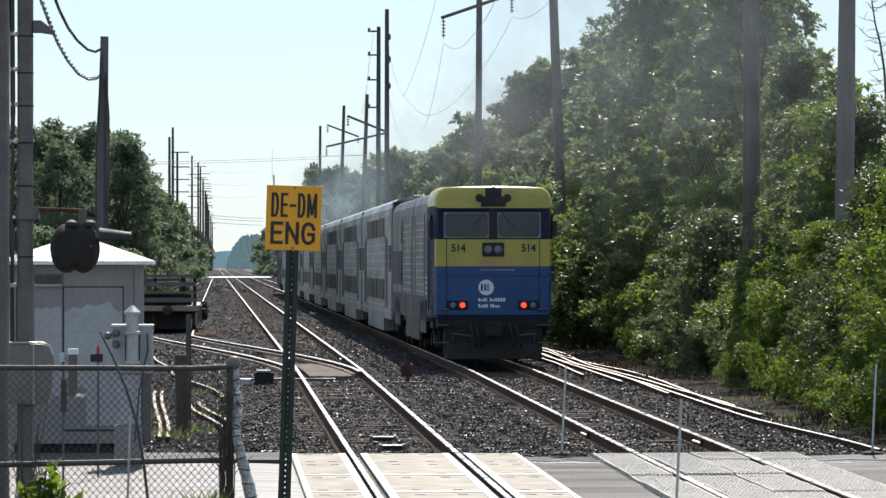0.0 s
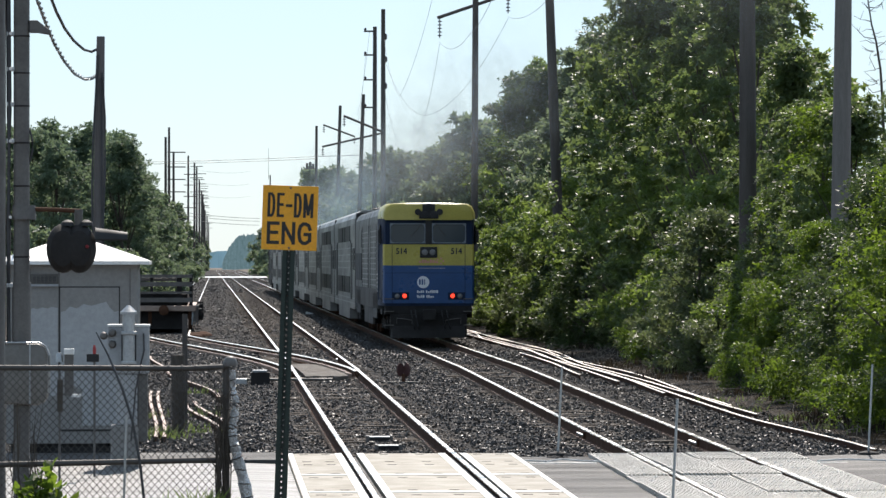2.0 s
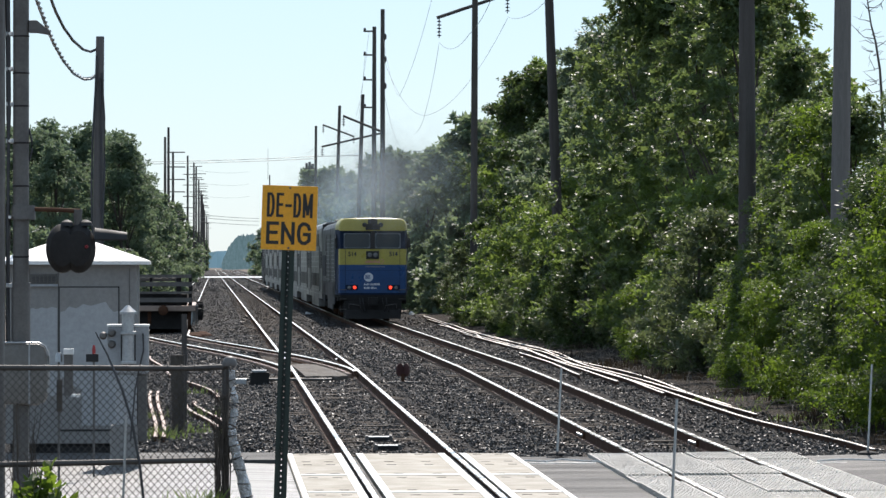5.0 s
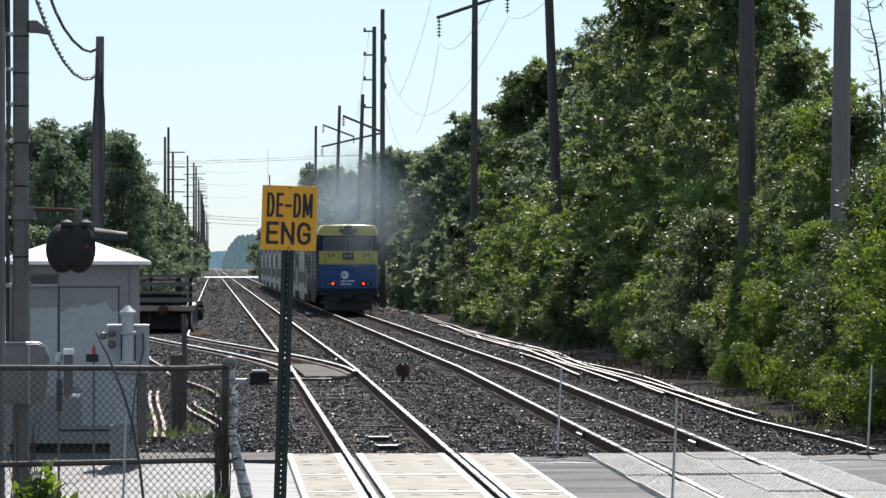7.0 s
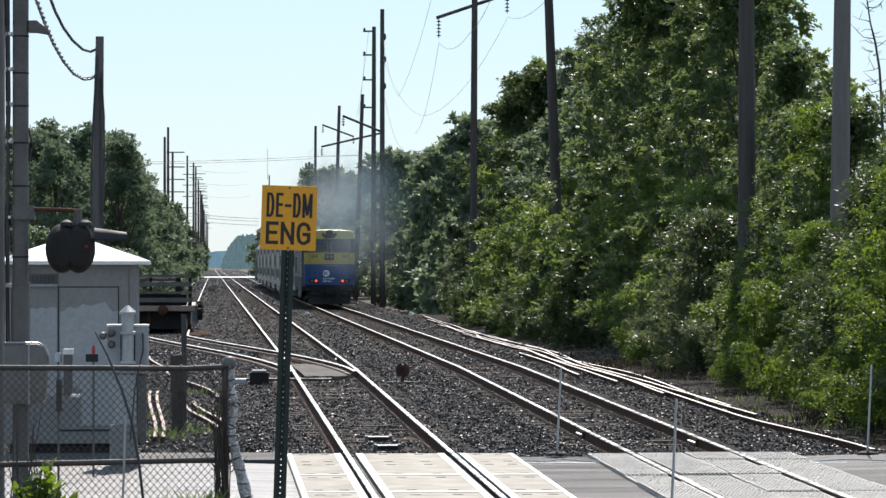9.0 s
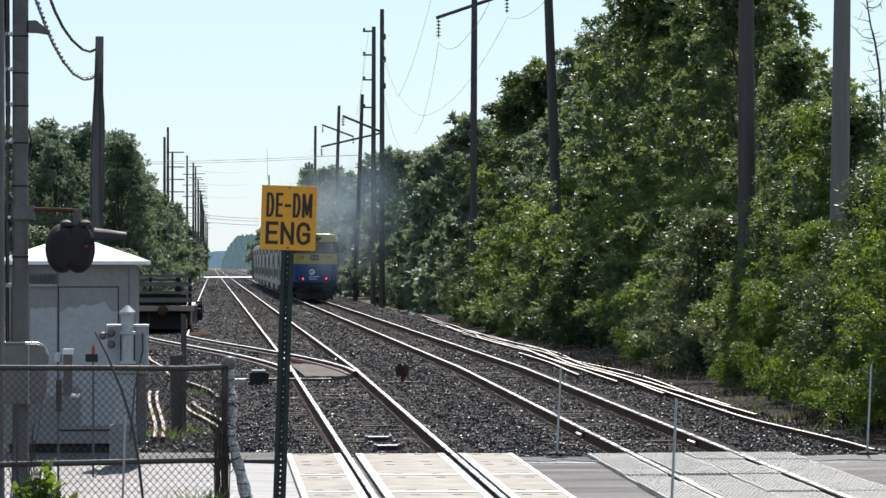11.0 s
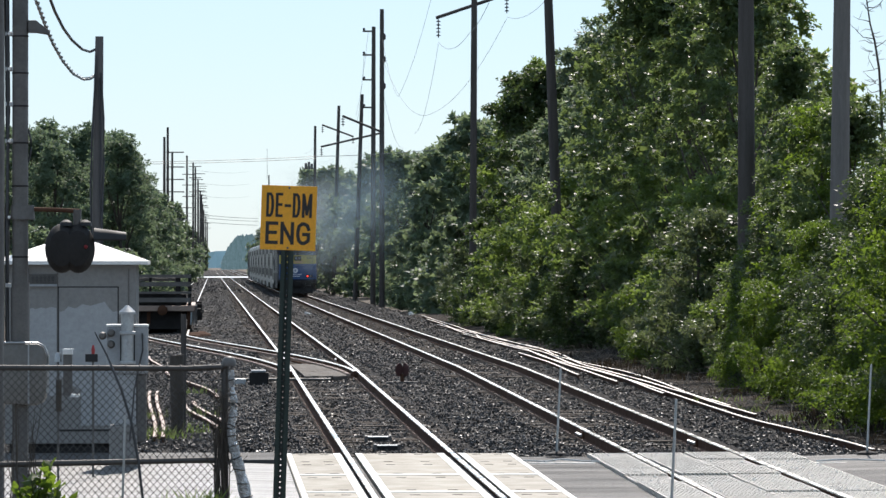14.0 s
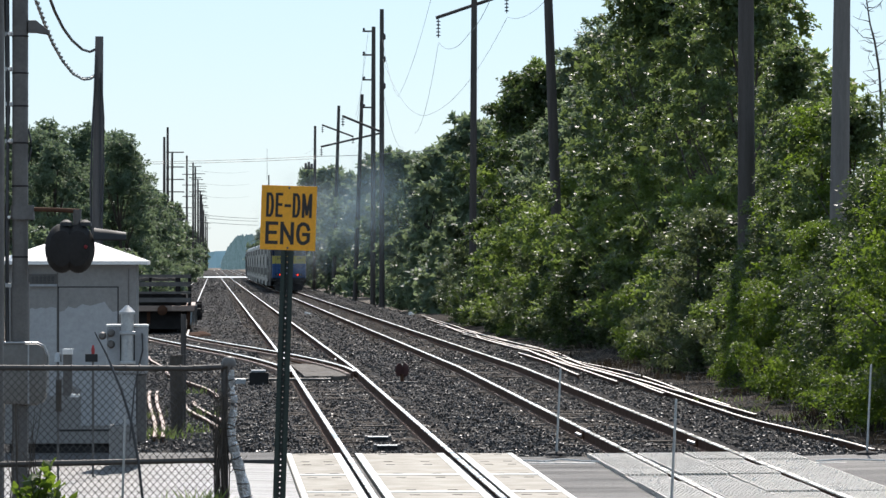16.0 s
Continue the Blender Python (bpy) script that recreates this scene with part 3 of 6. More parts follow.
crossing = tagged(new("crossing_deck"), "concrete crossing panels with white edge lines between the rails", "level crossing", kind="structure")
CUTS = [59.4, 56.8, 53.8, 50.1, 46.8]
for a, c in zip(CUTS[1:], CUTS):
    for x0, x1 in ((TRACK_A - 1.62, TRACK_A - 0.84), (TRACK_A - 0.63, TRACK_A + 0.63), (TRACK_A + 0.84, TRACK_A + 1.62)):
        p = Build()
        zm = level((a + c) / 2) - 0.008
        p.box(x0, x1, a + 0.02 - (a + c) / 2, c - 0.02 - (a + c) / 2, -0.2, 0.0)
        ob = part("panel", p, M_CONCRETE, crossing, bevel=0.012)
        ob.matrix_local = pose(0, (a + c) / 2, zm, 0.286)
        edge = Build()
        w = 0.1
        for u, w in ((x0 + 0.05, 0.07 if x0 < TRACK_A - 1 else 0.1), (x1 - 0.05, 0.07 if x1 > TRACK_A + 1 else 0.1)):
            edge.box(u - w / 2, u + w / 2, a + 0.03 - (a + c) / 2, c - 0.03 - (a + c) / 2, 0.0, 0.005)
        if a < 56:
            edge.box(x0 + w, x1 - w, a + 0.03 - (a + c) / 2, a + 0.26 - (a + c) / 2, 0.0, 0.005)
        part("edge_line", edge, M_LINE, ob, "white painted edge lines")
        slot = Build()
        for u in (0.3, 0.7):
            for dy in (-0.36, 0.36):
                slot.box(x0 + (x1 - x0) * u - 0.06, x0 + (x1 - x0) * u + 0.06, dy * (c - a) - 0.02, dy * (c - a) + 0.02, 0.0, 0.004)
        part("lifting_slot", slot, M_UNDER, ob)

deck2 = tagged(new("crossing_deck"), "ribbed grey rubber crossing panels round the second track", "level crossing", kind="structure")
y0 = 59.45
while y0 > 44:
    for x0, x1 in ((TRACK_B - 1.38, TRACK_B - 0.82), (TRACK_B - 0.65, TRACK_B - 0.01), (TRACK_B + 0.01, TRACK_B + 0.65), (TRACK_B + 0.82, TRACK_B + 1.55)):
        p = Build()
        p.box(x0, x1, -0.9, 0.9, -0.2, 0.0)
        for k in range(14):
            v = -0.86 + k * 0.13
            p.box(x0 + 0.03, x1 - 0.03, v, v + 0.05, 0.0, 0.003)
        ob = part("panel", p, M_RUBBER, deck2)
        ob.matrix_local = pose(rng.uniform(-0.02, 0.02), y0 - 0.92, level(y0 - 0.92) - 0.012, 0.286 + rng.uniform(-0.08, 0.08), rng.uniform(-0.15, 0.15))
    y0 -= 1.84

grit = Build()
for i in range(150):
    gx, gy = TRACK_B + rng.uniform(-1.3, 1.5), rng.uniform(50, 59.4)
    if min(abs(gx - TRACK_B - 0.735), abs(gx - TRACK_B + 0.735)) > 0.12:
        s = rng.uniform(0.008, 0.022)
        grit.spun([(s, 0.0), (s * 0.8, s * 0.7), (s * 0.2, s)], pose(gx, gy, level(gy) - 0.012, rng.uniform(-12, 12), 0, rng.uniform(0, 90)), 6)
tagged(part("grit", grit, M_LINE), "pale stone chips scattered on the crossing", "gravel", kind="stuff")
for x0, x1 in ((TRACK_B - 2.35, TRACK_B - 1.42), (TRACK_B + 1.6, 9.6)):
    seam = Build().box(0, x1 - x0, -0.05, 0.05, -0.01, 0.006)
    tagged(part("road_seam", seam, M_LINE, at=(x0, 57.6, lane(x0, 57.6) + 0.004)), "pale worn seam line across the road", "road marking", kind="structure")
strip("verge", spaced(-6, 0.3, 24), spaced(34.2, 37.9, 10), lambda x, y: 0.2 - 1.1 * max(0, abs(y - 36) - 1.4) - 0.9 * max(0, x + 0.2) + 0.05 * noise.noise((x * 2, y * 2, 0)) if 34.3 < y < 37.8 else -0.9,
      M_EARTH, "raised earth verge under the fence", "verge")

# far crossing road, its sun glare painted as a pale base colour
strip("far_road", spaced(-7, 9.5, 12), [690, 698, 712], lambda x, y: 0.02 + 0.006 * (y - 690), worn("glare_painted_road", (0.6, 0.59, 0.57), (0.45, 0.44, 0.42), 0.4), "far pale road across the line", "road")

strip("litter_bank", spaced(9.75, 13.0, 14), spaced(61.5, 210, 110), lambda x, y: level(y) - 0.17 + 0.06 * (x - 9.75) + 0.06 * noise.noise((x * 2.1, y * 0.8, 9)) - (0.12 if x < 9.8 else 0.0),
      M_LITTER, "dark earth and dry leaf litter at the wood's edge", "ground")

# ---- the train ----


def bogie(parent, y, half):
    """A four-wheel truck under a car."""
    fr = Build()
    for s in (-1, 1):
        fr.box(s * 1.12 - 0.07, s * 1.12 + 0.07, y - 1.75, y + 1.75, 0.52, 0.78)
        fr.box(s * 1.14 - 0.1, s * 1.14 + 0.1, y - 1.4, y - 1.0, 0.35, 0.66)
        fr.box(s * 1.14 - 0.1, s * 1.14 + 0.1, y + 1.0, y + 1.4, 0.35, 0.66)
        fr.box(s * 1.1 - 0.13, s * 1.1 + 0.13, y - 0.4, y + 0.4, 0.4, 0.95)
    fr.box(-1.0, 1.0, y - 0.3, y + 0.3, 0.55, 0.85)
    tr = part("truck", fr, M_UNDER, parent, "dark grimy truck frame", bevel=0.02)
    for dy in (-1.25, 1.25):
        w = Build()
        for s in (-1, 1):
            w.cyl((s * 0.68, y + dy, 0.47), (s * 0.81, y + dy, 0.47), 0.47, 0.47, 24)
        w.cyl((-0.68, y + dy, 0.47), (0.68, y + dy, 0.47), 0.09, 0.09, 10)
        part("wheelset", w, M_RUST, tr, smooth=True)


def shell(half, floor, top, flat=False):
    """Outline of a body; flat: a flat roof with round shoulders."""
    if flat:
        return [(-half, floor), (-half, top - 0.5), (-half + 0.015, top - 0.3), (-half + 0.09, top - 0.13), (-half + 0.24, top - 0.035), (-0.7, top - 0.008), (0, top),
                (0.7, top - 0.008), (half - 0.24, top - 0.035), (half - 0.09, top - 0.13), (half - 0.015, top - 0.3), (half, top - 0.5), (half, floor)]
    prof = [(-half, floor), (-half, top - 0.62), (-half + 0.05, top - 0.36), (-half + 0.2, top - 0.17), (-half * 0.62, top - 0.05), (0, top),
            (half * 0.62, top - 0.05), (half - 0.2, top - 0.17), (half - 0.05, top - 0.36), (half, top - 0.62), (half, floor)]
    return prof


def body_of(half, floor, top, y0, y1, flat=False):
    b = Build()
    prof = shell(half, floor, top, flat)
    b.loft([[(x, y0, z) for x, z in prof], [(x, y1, z) for x, z in prof]])
    return b


M_GRIME = worn("grimy_side", (0.095, 0.088, 0.08), (0.045, 0.041, 0.037), 0.7, spec=0.2, big=1.2, fine=14)


def make_locomotive():
    """Diesel locomotive with a flat striped cab end; the cab end is at y = 0 and the body goes on along +y."""
    lo = thing("locomotive", (0, 0, 0), "grey diesel locomotive with a yellow and blue cab end", "locomotive", "train")
    hood = body_of(1.5, 1.0, 4.26, 2.3, 22.35, True)
    part("body", hood, M_TRAINGREY, lo, "grey ribbed metal body side")
    for q in (-1, 1):
        part("sill_panel", Build().box(q * 1.5 - 0.02, q * 1.5 + 0.012, 2.4, 22.3, 1.0, 1.62), M_GRIME, lo, "dirty lower side panel")
        part("face_seam", Build().box(q * 1.14 - 0.008, q * 1.14 + 0.008, -0.026, -0.018, 1.2, 3.04), M_NAVY, lo)
    cab = Build()
    prof = shell(1.5, 1.12, 4.24, True)

    def ring(y, k, dz=0.0, c=0.0):
        return [(x * k, y, z - (dz if z > 3.7 else 0)) for x, z in prof]

    cab.loft([ring(0.0, 0.9), ring(0.1, 0.935), ring(0.45, 0.965), ring(1.2, 1.0), ring(2.3, 1.002)])
    part("cab", cab, M_NAVY, lo, "dark blue cab shell", smooth=True)
    # the painted bands of the end, thin plates with rounded edges
    brow = Build()
    brow_prof = [(-1.5, 3.80)] + [(x, z) for x, z in prof[1:-1] if z > 3.81] + [(1.5, 3.80)]
    lifted = [(x, z + (0.06 if z > 3.81 else 0.0)) for x, z in brow_prof]
    brow.loft([[(x * 0.9, -0.10, z + 0.0) for x, z in lifted], [(x * 0.935, -0.06, z + 0.03) for x, z in lifted], [(x * 0.955, 0.04, z + 0.045) for x, z in lifted],
               [(x * 0.985, 0.4, z + 0.05) for x, z in lifted], [(x * 1.005, 2.0, z + 0.05) for x, z in lifted]])
    part("brow", brow, M_YELLOW, lo, "yellow roof brow over the windows", smooth=True)
    for name, z0, z1, mt, lb in (("yellow_band", 2.38, 3.04, M_YELLOW, "yellow painted band"), ("blue_band", 1.2, 2.38, M_BLUE, "blue painted band")):
        bd = Build()
        xs = [(-1.43, 0.1), (-1.42, 0.03), (-1.37, -0.02), (1.37, -0.02), (1.42, 0.03), (1.43, 0.1)]
        inner = [(x * 0.97, y + 0.05) for x, y in xs]
        rings = [[(x, y, z0) for x, y in xs + inner[::-1]], [(x, y, z1) for x, y in xs + inner[::-1]]]
        bd.loft(rings)
        part(name, bd, mt, lo, lb, smooth=True)
    for s, x0, x1 in ((-1, -1.18, -0.13), (1, 0.13, 1.14)):
        fr = Build()
        for a, c, d, e in ((x0 - 0.03, x1 + 0.03, 3.67, 3.7), (x0 - 0.03, x1 + 0.03, 3.07, 3.1), (x0 - 0.03, x0, 3.1, 3.67), (x1, x1 + 0.03, 3.1, 3.67)):
            fr.box(a, c, -0.045, 0.02, d, e)
        for a, c in ((x0, 1), (x1, -1)):   # rounded corners
            for d, e in ((3.1, 1), (3.67, -1)):
                fr.add([(a, -0.045, d), (a + c * 0.09, -0.045, d), (a + c * 0.03, -0.045, d + e * 0.03), (a, -0.045, d + e * 0.09), (a, -0.02, d), (a + c * 0.09, -0.02, d), (a + c * 0.03, -0.02, d + e * 0.03), (a, -0.02, d + e * 0.09)],
                       [(0, 1, 2, 3), (7, 6, 5, 4), (1, 5, 6, 2), (2, 6, 7, 3)])
        wf = part("window_frame", fr, M_CABFRAME, lo)
        part("pane", Build().box(x0, x1, -0.02, 0.0, 3.1, 3.68), M_CABGLASS, wf, "grey reflecting windscreen")
        wp = Build().tube([(s * 0.2, -0.06, 3.74), (s * 0.35, -0.07, 3.5), (s * 0.55, -0.06, 3.3)], 0.007)
        part("wiper", wp, M_BLACK, lo)
    ctr = Build().box(-0.1, 0.1, -0.06, 0.02, 3.04, 3.85)
    part("centre_post", ctr, M_BLACK, lo, bevel=0.02)
    lamp = Build()
    lamp.box(-0.3, 0.3, -0.16, 0.1, 3.84, 4.08)
    lamp.cyl((-0.34, -0.16, 4.05), (-0.34, 0.1, 4.05), 0.1)
    lamp.cyl((0.34, -0.16, 4.05), (0.34, 0.1, 4.05), 0.1)
    lamp.cyl((-0.14, -0.2, 3.96), (-0.14, 0.0, 3.96), 0.11)
    lamp.cyl((0.14, -0.2, 3.96), (0.14, 0.0, 3.96), 0.11)
    lamp.cyl((0, -0.16, 4.2), (0, 0.3, 4.24), 0.12)
    lamp.box(-0.2, 0.2, -0.12, 0.15, 4.05, 4.3)
    part("roof_lamp_cluster", lamp, M_BLACK, lo, "black lamp and horn cluster on the brow", bevel=0.015)
    hb = part("headlight_box", Build().box(-0.27, 0.27, -0.06, 0.0, 2.62, 2.96), M_BLACK, lo, "black double headlight box", bevel=0.05)
    for s in (-0.12, 0.12):
        part("headlight", Build().spun([(0.03, 0.03), (0.09, 0.02), (0.1, 0.0)], pose(s, -0.062, 2.79, 90)), M_LENS, hb, smooth=True)
    for s in (-1, 1):
        ring_b = Build().spun([(0.085, 0.03), (0.1, 0.02), (0.11, 0.0)], pose(s * 0.75, -0.028, 1.43, 90), 18)
        rl = part("marker_light", ring_b, M_BLACK, lo, "red marker light in a round housing")
        part("lens", Build().spun([(0.02, 0.025), (0.05, 0.02), (0.068, 0.0)], pose(s * 0.75, -0.057, 1.43, 90), 18), M_REDLIGHT, rl, "glowing red lens", smooth=True)
        # dark blue plate added to darken the corner, not a real panel
        part("dark_corner_plate", Build().box(s * 0.88 - 0.27, s * 0.88 + 0.27, -0.027, -0.015, 1.31, 1.54), M_NAVY, lo, bevel=0.004)
        part("ditch_light", Build().spun([(0.02, 0.05), (0.06, 0.04), (0.08, 0.0)], pose(s * 0.98, -0.028, 1.42, 90), 14), M_LENS, lo, smooth=True)
    for x in (-0.93, 0.79):
        lettering("road_number", "514", 0.26, M_NAVY, lo, (x + 0.08, -0.026, 2.82), (90, 0, 0), 0.34, 0.004)
    part("emblem_disc", Build().spun([(0.19, 0.006), (0.19, 0.0)], pose(-0.17, -0.022, 1.86, 90), 28), M_WHITE, lo, "white round emblem")
    mark = Build()
    for i, (a, c) in enumerate(((-0.13, -0.08), (-0.05, 0.0), (0.03, 0.06))):
        mark.box(-0.17 + a, -0.17 + c, -0.034, -0.028, 1.78, 1.95)
    part("emblem_bars", mark, M_BLUE, lo)
    rw = random.Random(9)
    for z, words in ((1.56, (4, 6)), (1.41, (4, 4))):   # two rows of writing as plain bars
        x = -0.36
        for word in words:
            for k in range(word):
                w, h = rw.uniform(0.035, 0.06), 0.05 if k == 0 else rw.choice((0.032, 0.032, 0.05))
                part("lettering_bar", Build().box(x, x + w, -0.027, -0.021, z - 0.04, z - 0.04 + 2 * h * 0.85), M_WHITE, lo)
                x += w + 0.016
            x += 0.045
    deco = Build()
    for k in range(7):
        deco.box(-0.3 + 0.085 * k, -0.24 + 0.085 * k, -0.028, -0.022, 2.46, 2.52 + 0.05 * math.sin(k * 1.1) ** 2)
    part("decal", deco, M_PINK, lo, "small reddish decal")
    for k in range(14):
        part("decal_bar", Build().box(-0.31 + 0.06 * k, -0.27 + 0.06 * k, -0.027, -0.021, 2.28, 2.31), M_ALU, lo)
    for k in range(5):
        part("decal_dot", Build().spun([(0.028, 0.006), (0.028, 0.0)], pose(0.36 + 0.1 * math.cos(1.2566 * k), -0.022, 2.52 + 0.08 * math.sin(1.2566 * k), 90), 10), M_PINK, lo)
    part("band_seam", Build().box(-1.38, 1.38, -0.0235, -0.018, 2.14, 2.152), M_NAVY, lo)
    # pilot, steps, coupler, hoses
    pil = Build()
    pil.box(-1.36, 1.36, 0.02, 0.5, 0.85, 1.22)
    pil.box(-1.2, 1.2, -0.05, 0.2, 0.25, 0.85)
    pil.loft([[(-1.15, -0.28, 0.12), (1.15, -0.28, 0.12), (1.15, -0.05, 0.5), (-1.15, -0.05, 0.5)], [(-1.2, 0.1, 0.12), (1.2, 0.1, 0.12), (1.2, 0.12, 0.5), (-1.2, 0.12, 0.5)]])
    part("pilot", pil, M_UNDER, lo, "black grimy pilot and plough", bevel=0.02)
    cp = Build().box(-0.14, 0.14, -0.5, 0.1, 0.72, 0.98).box(-0.2, 0.2, -0.62, -0.4, 0.68, 1.02)
    part("coupler", cp, M_UNDER, lo, "grimy knuckle coupler", bevel=0.03)
    for x in (-0.55, -0.42, 0.4, 0.56):
        hs = Build().tube([(x, -0.06, 0.98), (x + 0.03, -0.25, 0.75), (x + 0.08, -0.28, 0.5), (x + 0.12, -0.2, 0.4)], 0.022)
        part("brake_hose", hs, M_BLACK, lo)
    for s in (-1, 1):
        for z in (0.5, 0.93, 1.32):
            part("step", Build().box(s * 1.24 - 0.15, s * 1.24 + 0.15, -0.06, 0.18, z, z + 0.025), M_UNDER, lo)
            part("step_edge", Build().box(s * 1.24 - 0.15, s * 1.24 + 0.15, -0.075, -0.062, z + 0.005, z + 0.03), M_DULLGALV, lo, "pale worn step edge")
        part("grab_rail", Build().tube([(s * 1.0, -0.1, 0.56), (s * 1.0, -0.17, 0.74), (s * 0.75, -0.17, 0.71), (s * 0.52, -0.17, 0.67), (s * 0.52, -0.1, 0.55)], 0.014), M_DULLGALV, lo)
        part("handrail", Build().tube([(s * 1.46, 0.25, 1.3), (s * 1.52, 0.22, 1.4), (s * 1.53, 0.22, 2.4), (s * 1.5, 0.25, 2.5)], 0.015), M_DULLGALV, lo)
        sw = part("side_window", Build().box(s * 1.49, s * 1.515, 0.55, 1.1, 3.05, 3.65), M_GLASS, lo)
        mr = part("mirror", Build().box(s * 1.53 - 0.04, s * 1.53 + 0.06, 0.3, 0.38, 3.1, 3.5), M_BLACK, lo, bevel=0.02)
        for k in range(11):
            z = 1.72 + 0.175 * k
            part("louvre", Build().box(s * 1.5 - 0.01, s * 1.5 + 0.05, 3.5, 8.1, z, z + 0.035), M_LOUVRE, lo)
            part("louvre", Build().box(s * 1.5 - 0.01, s * 1.5 + 0.05, 10.2, 15.4, z, z + 0.035), M_LOUVRE, lo)
        for yy in (3.3, 8.3, 10.0, 15.6):
            part("frame_strip", Build().box(s * 1.5 - 0.01, s * 1.5 + 0.035, yy, yy + 0.1, 1.6, 3.7), M_UNDER, lo)
        part("side_grille", Build().box(s * 1.5 - 0.02, s * 1.5 + 0.015, 16.2, 21.8, 1.85, 2.8), M_BLACK, lo, "black intake grille")
        part("upper_panel", Build().box(s * 1.5 - 0.02, s * 1.5 + 0.02, 16.2, 21.8, 3.0, 3.6), M_TRAINGREY, lo)
        for k in range(4):
            z = 3.0 + 0.175 * k
            part("louvre", Build().box(s * 1.5 - 0.01, s * 1.5 + 0.05, 16.0, 21.6, z, z + 0.035), M_LOUVRE, lo)
        part("skirt", Build().box(s * 1.42, s * 1.5, 6.3, 13.6, 0.45, 1.0), M_GRIME, lo, "dirty grey side skirt", bevel=0.02)
        for k in range(5):
            part("cab_step", Build().box(s * 1.5 - 0.01, s * 1.5 + 0.05, 2.35, 2.75, 1.55 + 0.13 * k, 1.6 + 0.13 * k), M_ROOF, lo)
        part("side_door", Build().box(s * 1.5 - 0.02, s * 1.5 + 0.02, 1.3, 1.9, 1.3, 3.3), M_NAVY, lo)
    for q in (-1, 1):
        for y0, y1 in ((2.5, 5.6), (16.9, 20.4)):
            # no opening is cut: flat black plates paint the recess's shade
            part("truck_shade_plate", Build().box(q * 1.5 - 0.02, q * 1.5 + 0.022, y0, y1, 0.7, 1.5), M_BLACK, lo, "black plate painted as the shaded recess over the truck")
    tank = Build().box(-1.4, 1.4, 8.0, 14.5, 0.45, 1.05)
    part("fuel_tank", tank, M_UNDER, lo, bevel=0.05)
    part("underframe", Build().box(-1.42, 1.42, 1.0, 22.4, 0.85, 1.02), M_UNDER, lo)
    for yy in (12, 14.5, 17):
        part("roof_fan", Build().cyl((0, yy, 4.2), (0, yy, 4.38), 0.7, 0.7, 20), M_DULLGALV, lo)
    part("exhaust_stack", Build().box(-0.3, 0.3, 8.5, 9.6, 4.2, 4.45), M_UNDER, lo, bevel=0.03)
    bogie(lo, 4.0, 1.3)
    bogie(lo, 18.6, 1.3)
    return lo


def make_coach():
    """Bilevel passenger coach, 25.4 m long, its near end at y = 0."""
    co = thing("passenger_coach", (0, 0, 0), "grey metal bilevel passenger coach with two rows of windows", "railway coach", "train")
    part("body", body_of(1.5, 0.75, 4.4, 0.35, 25.1, True), M_STEELSIDE, co, "grey metal body")
    part("low_skirt", Build().box(-1.5, 1.5, 6.2, 19.2, 0.33, 0.76), M_STEELSIDE, co, "grey lowered side skirt", bevel=0.02)
    rf = Build()
    prof = [p for p in shell(1.5, 0.75, 4.4, True) if p[1] > 3.95]
    rf.loft([[(x * 0.99, y, z + 0.02) for x, z in prof] for y in (0.4, 25.05)])
    part("roof", rf, M_TRAINROOF, co, "pale roof skin")
    # black block added to paint the shaded gap to the next car
    part("car_gap_filler", Build().box(-1.47, 1.47, -0.58, 0.34, 0.85, 4.28), M_BLACK, co, "black filler painted as the dark gap between cars")
    for y in (0.12, 25.1):
        part("gangway", Build().box(-0.75, 0.75, y - 0.3, y + 0.3, 1.1, 3.5), M_BLACK, co)
    for s in (-1, 1):
        for z in (0.95, 1.12, 2.25, 2.5, 2.75, 3.0):
            part("flute", Build().box(s * 1.5 - 0.005, s * 1.5 + 0.02, 0.4, 25.0, z, z + 0.04), M_GALV, co)
        for y0, y1 in ((5.6, 10.9), (11.6, 14.0), (14.6, 19.8)):
            for z0, z1, nm in ((3.28, 3.86, "upper_window"), (1.32, 1.95, "lower_window")):
                part(nm, Build().box(s * 1.5 - 0.02, s * 1.5 + 0.008, y0, y1, z0, z1), M_GLASS, co, "dark window strip")
        for y0 in (3.2, 21.0):
            d = part("door", Build().box(s * 1.5 - 0.03, s * 1.5 + 0.012, y0, y0 + 1.5, 1.1, 3.2), M_TRAINGREY, co, "grey sliding door")
            part("door_gap", Build().box(s * 1.5 - 0.02, s * 1.5 + 0.018, y0 + (1.35 if y0 < 10 else -0.1), y0 + (1.6 if y0 < 10 else 0.15), 1.1, 3.3), M_BLACK, d)
            part("door_window", Build().box(s * 1.5 - 0.02, s * 1.5 + 0.02, y0 + 0.2, y0 + 0.6, 2.2, 3.0), M_GLASS, d)
        for y0 in (0.7, 23.2):
            part("end_window", Build().box(s * 1.5 - 0.02, s * 1.5 + 0.008, y0, y0 + 1.5, 2.2, 3.0), M_GLASS, co)
    for y0 in (2.0, 22.0):
        part("roof_unit", Build().box(-0.8, 0.8, y0, y0 + 1.6, 4.3, 4.5), M_DULLGALV, co, bevel=0.04)
    part("underframe", Build().box(-1.42, 1.42, 0.3, 25.1, 0.7, 0.74), M_UNDER, co)
    bogie(co, 3.6, 1.3)
    bogie(co, 21.8, 1.3)
    return co


TRAIN = [(make_locomotive(), 0.0, 1)]
coach = make_coach()
offset = 22.9
for i in range(8):
    TRAIN.append((coach if i == 0 else copy_thing(coach, pose(0, 0, 0)), offset, 1))
    offset += 25.7
lead = copy_thing(TRAIN[0][0], pose(0, 0, 0))
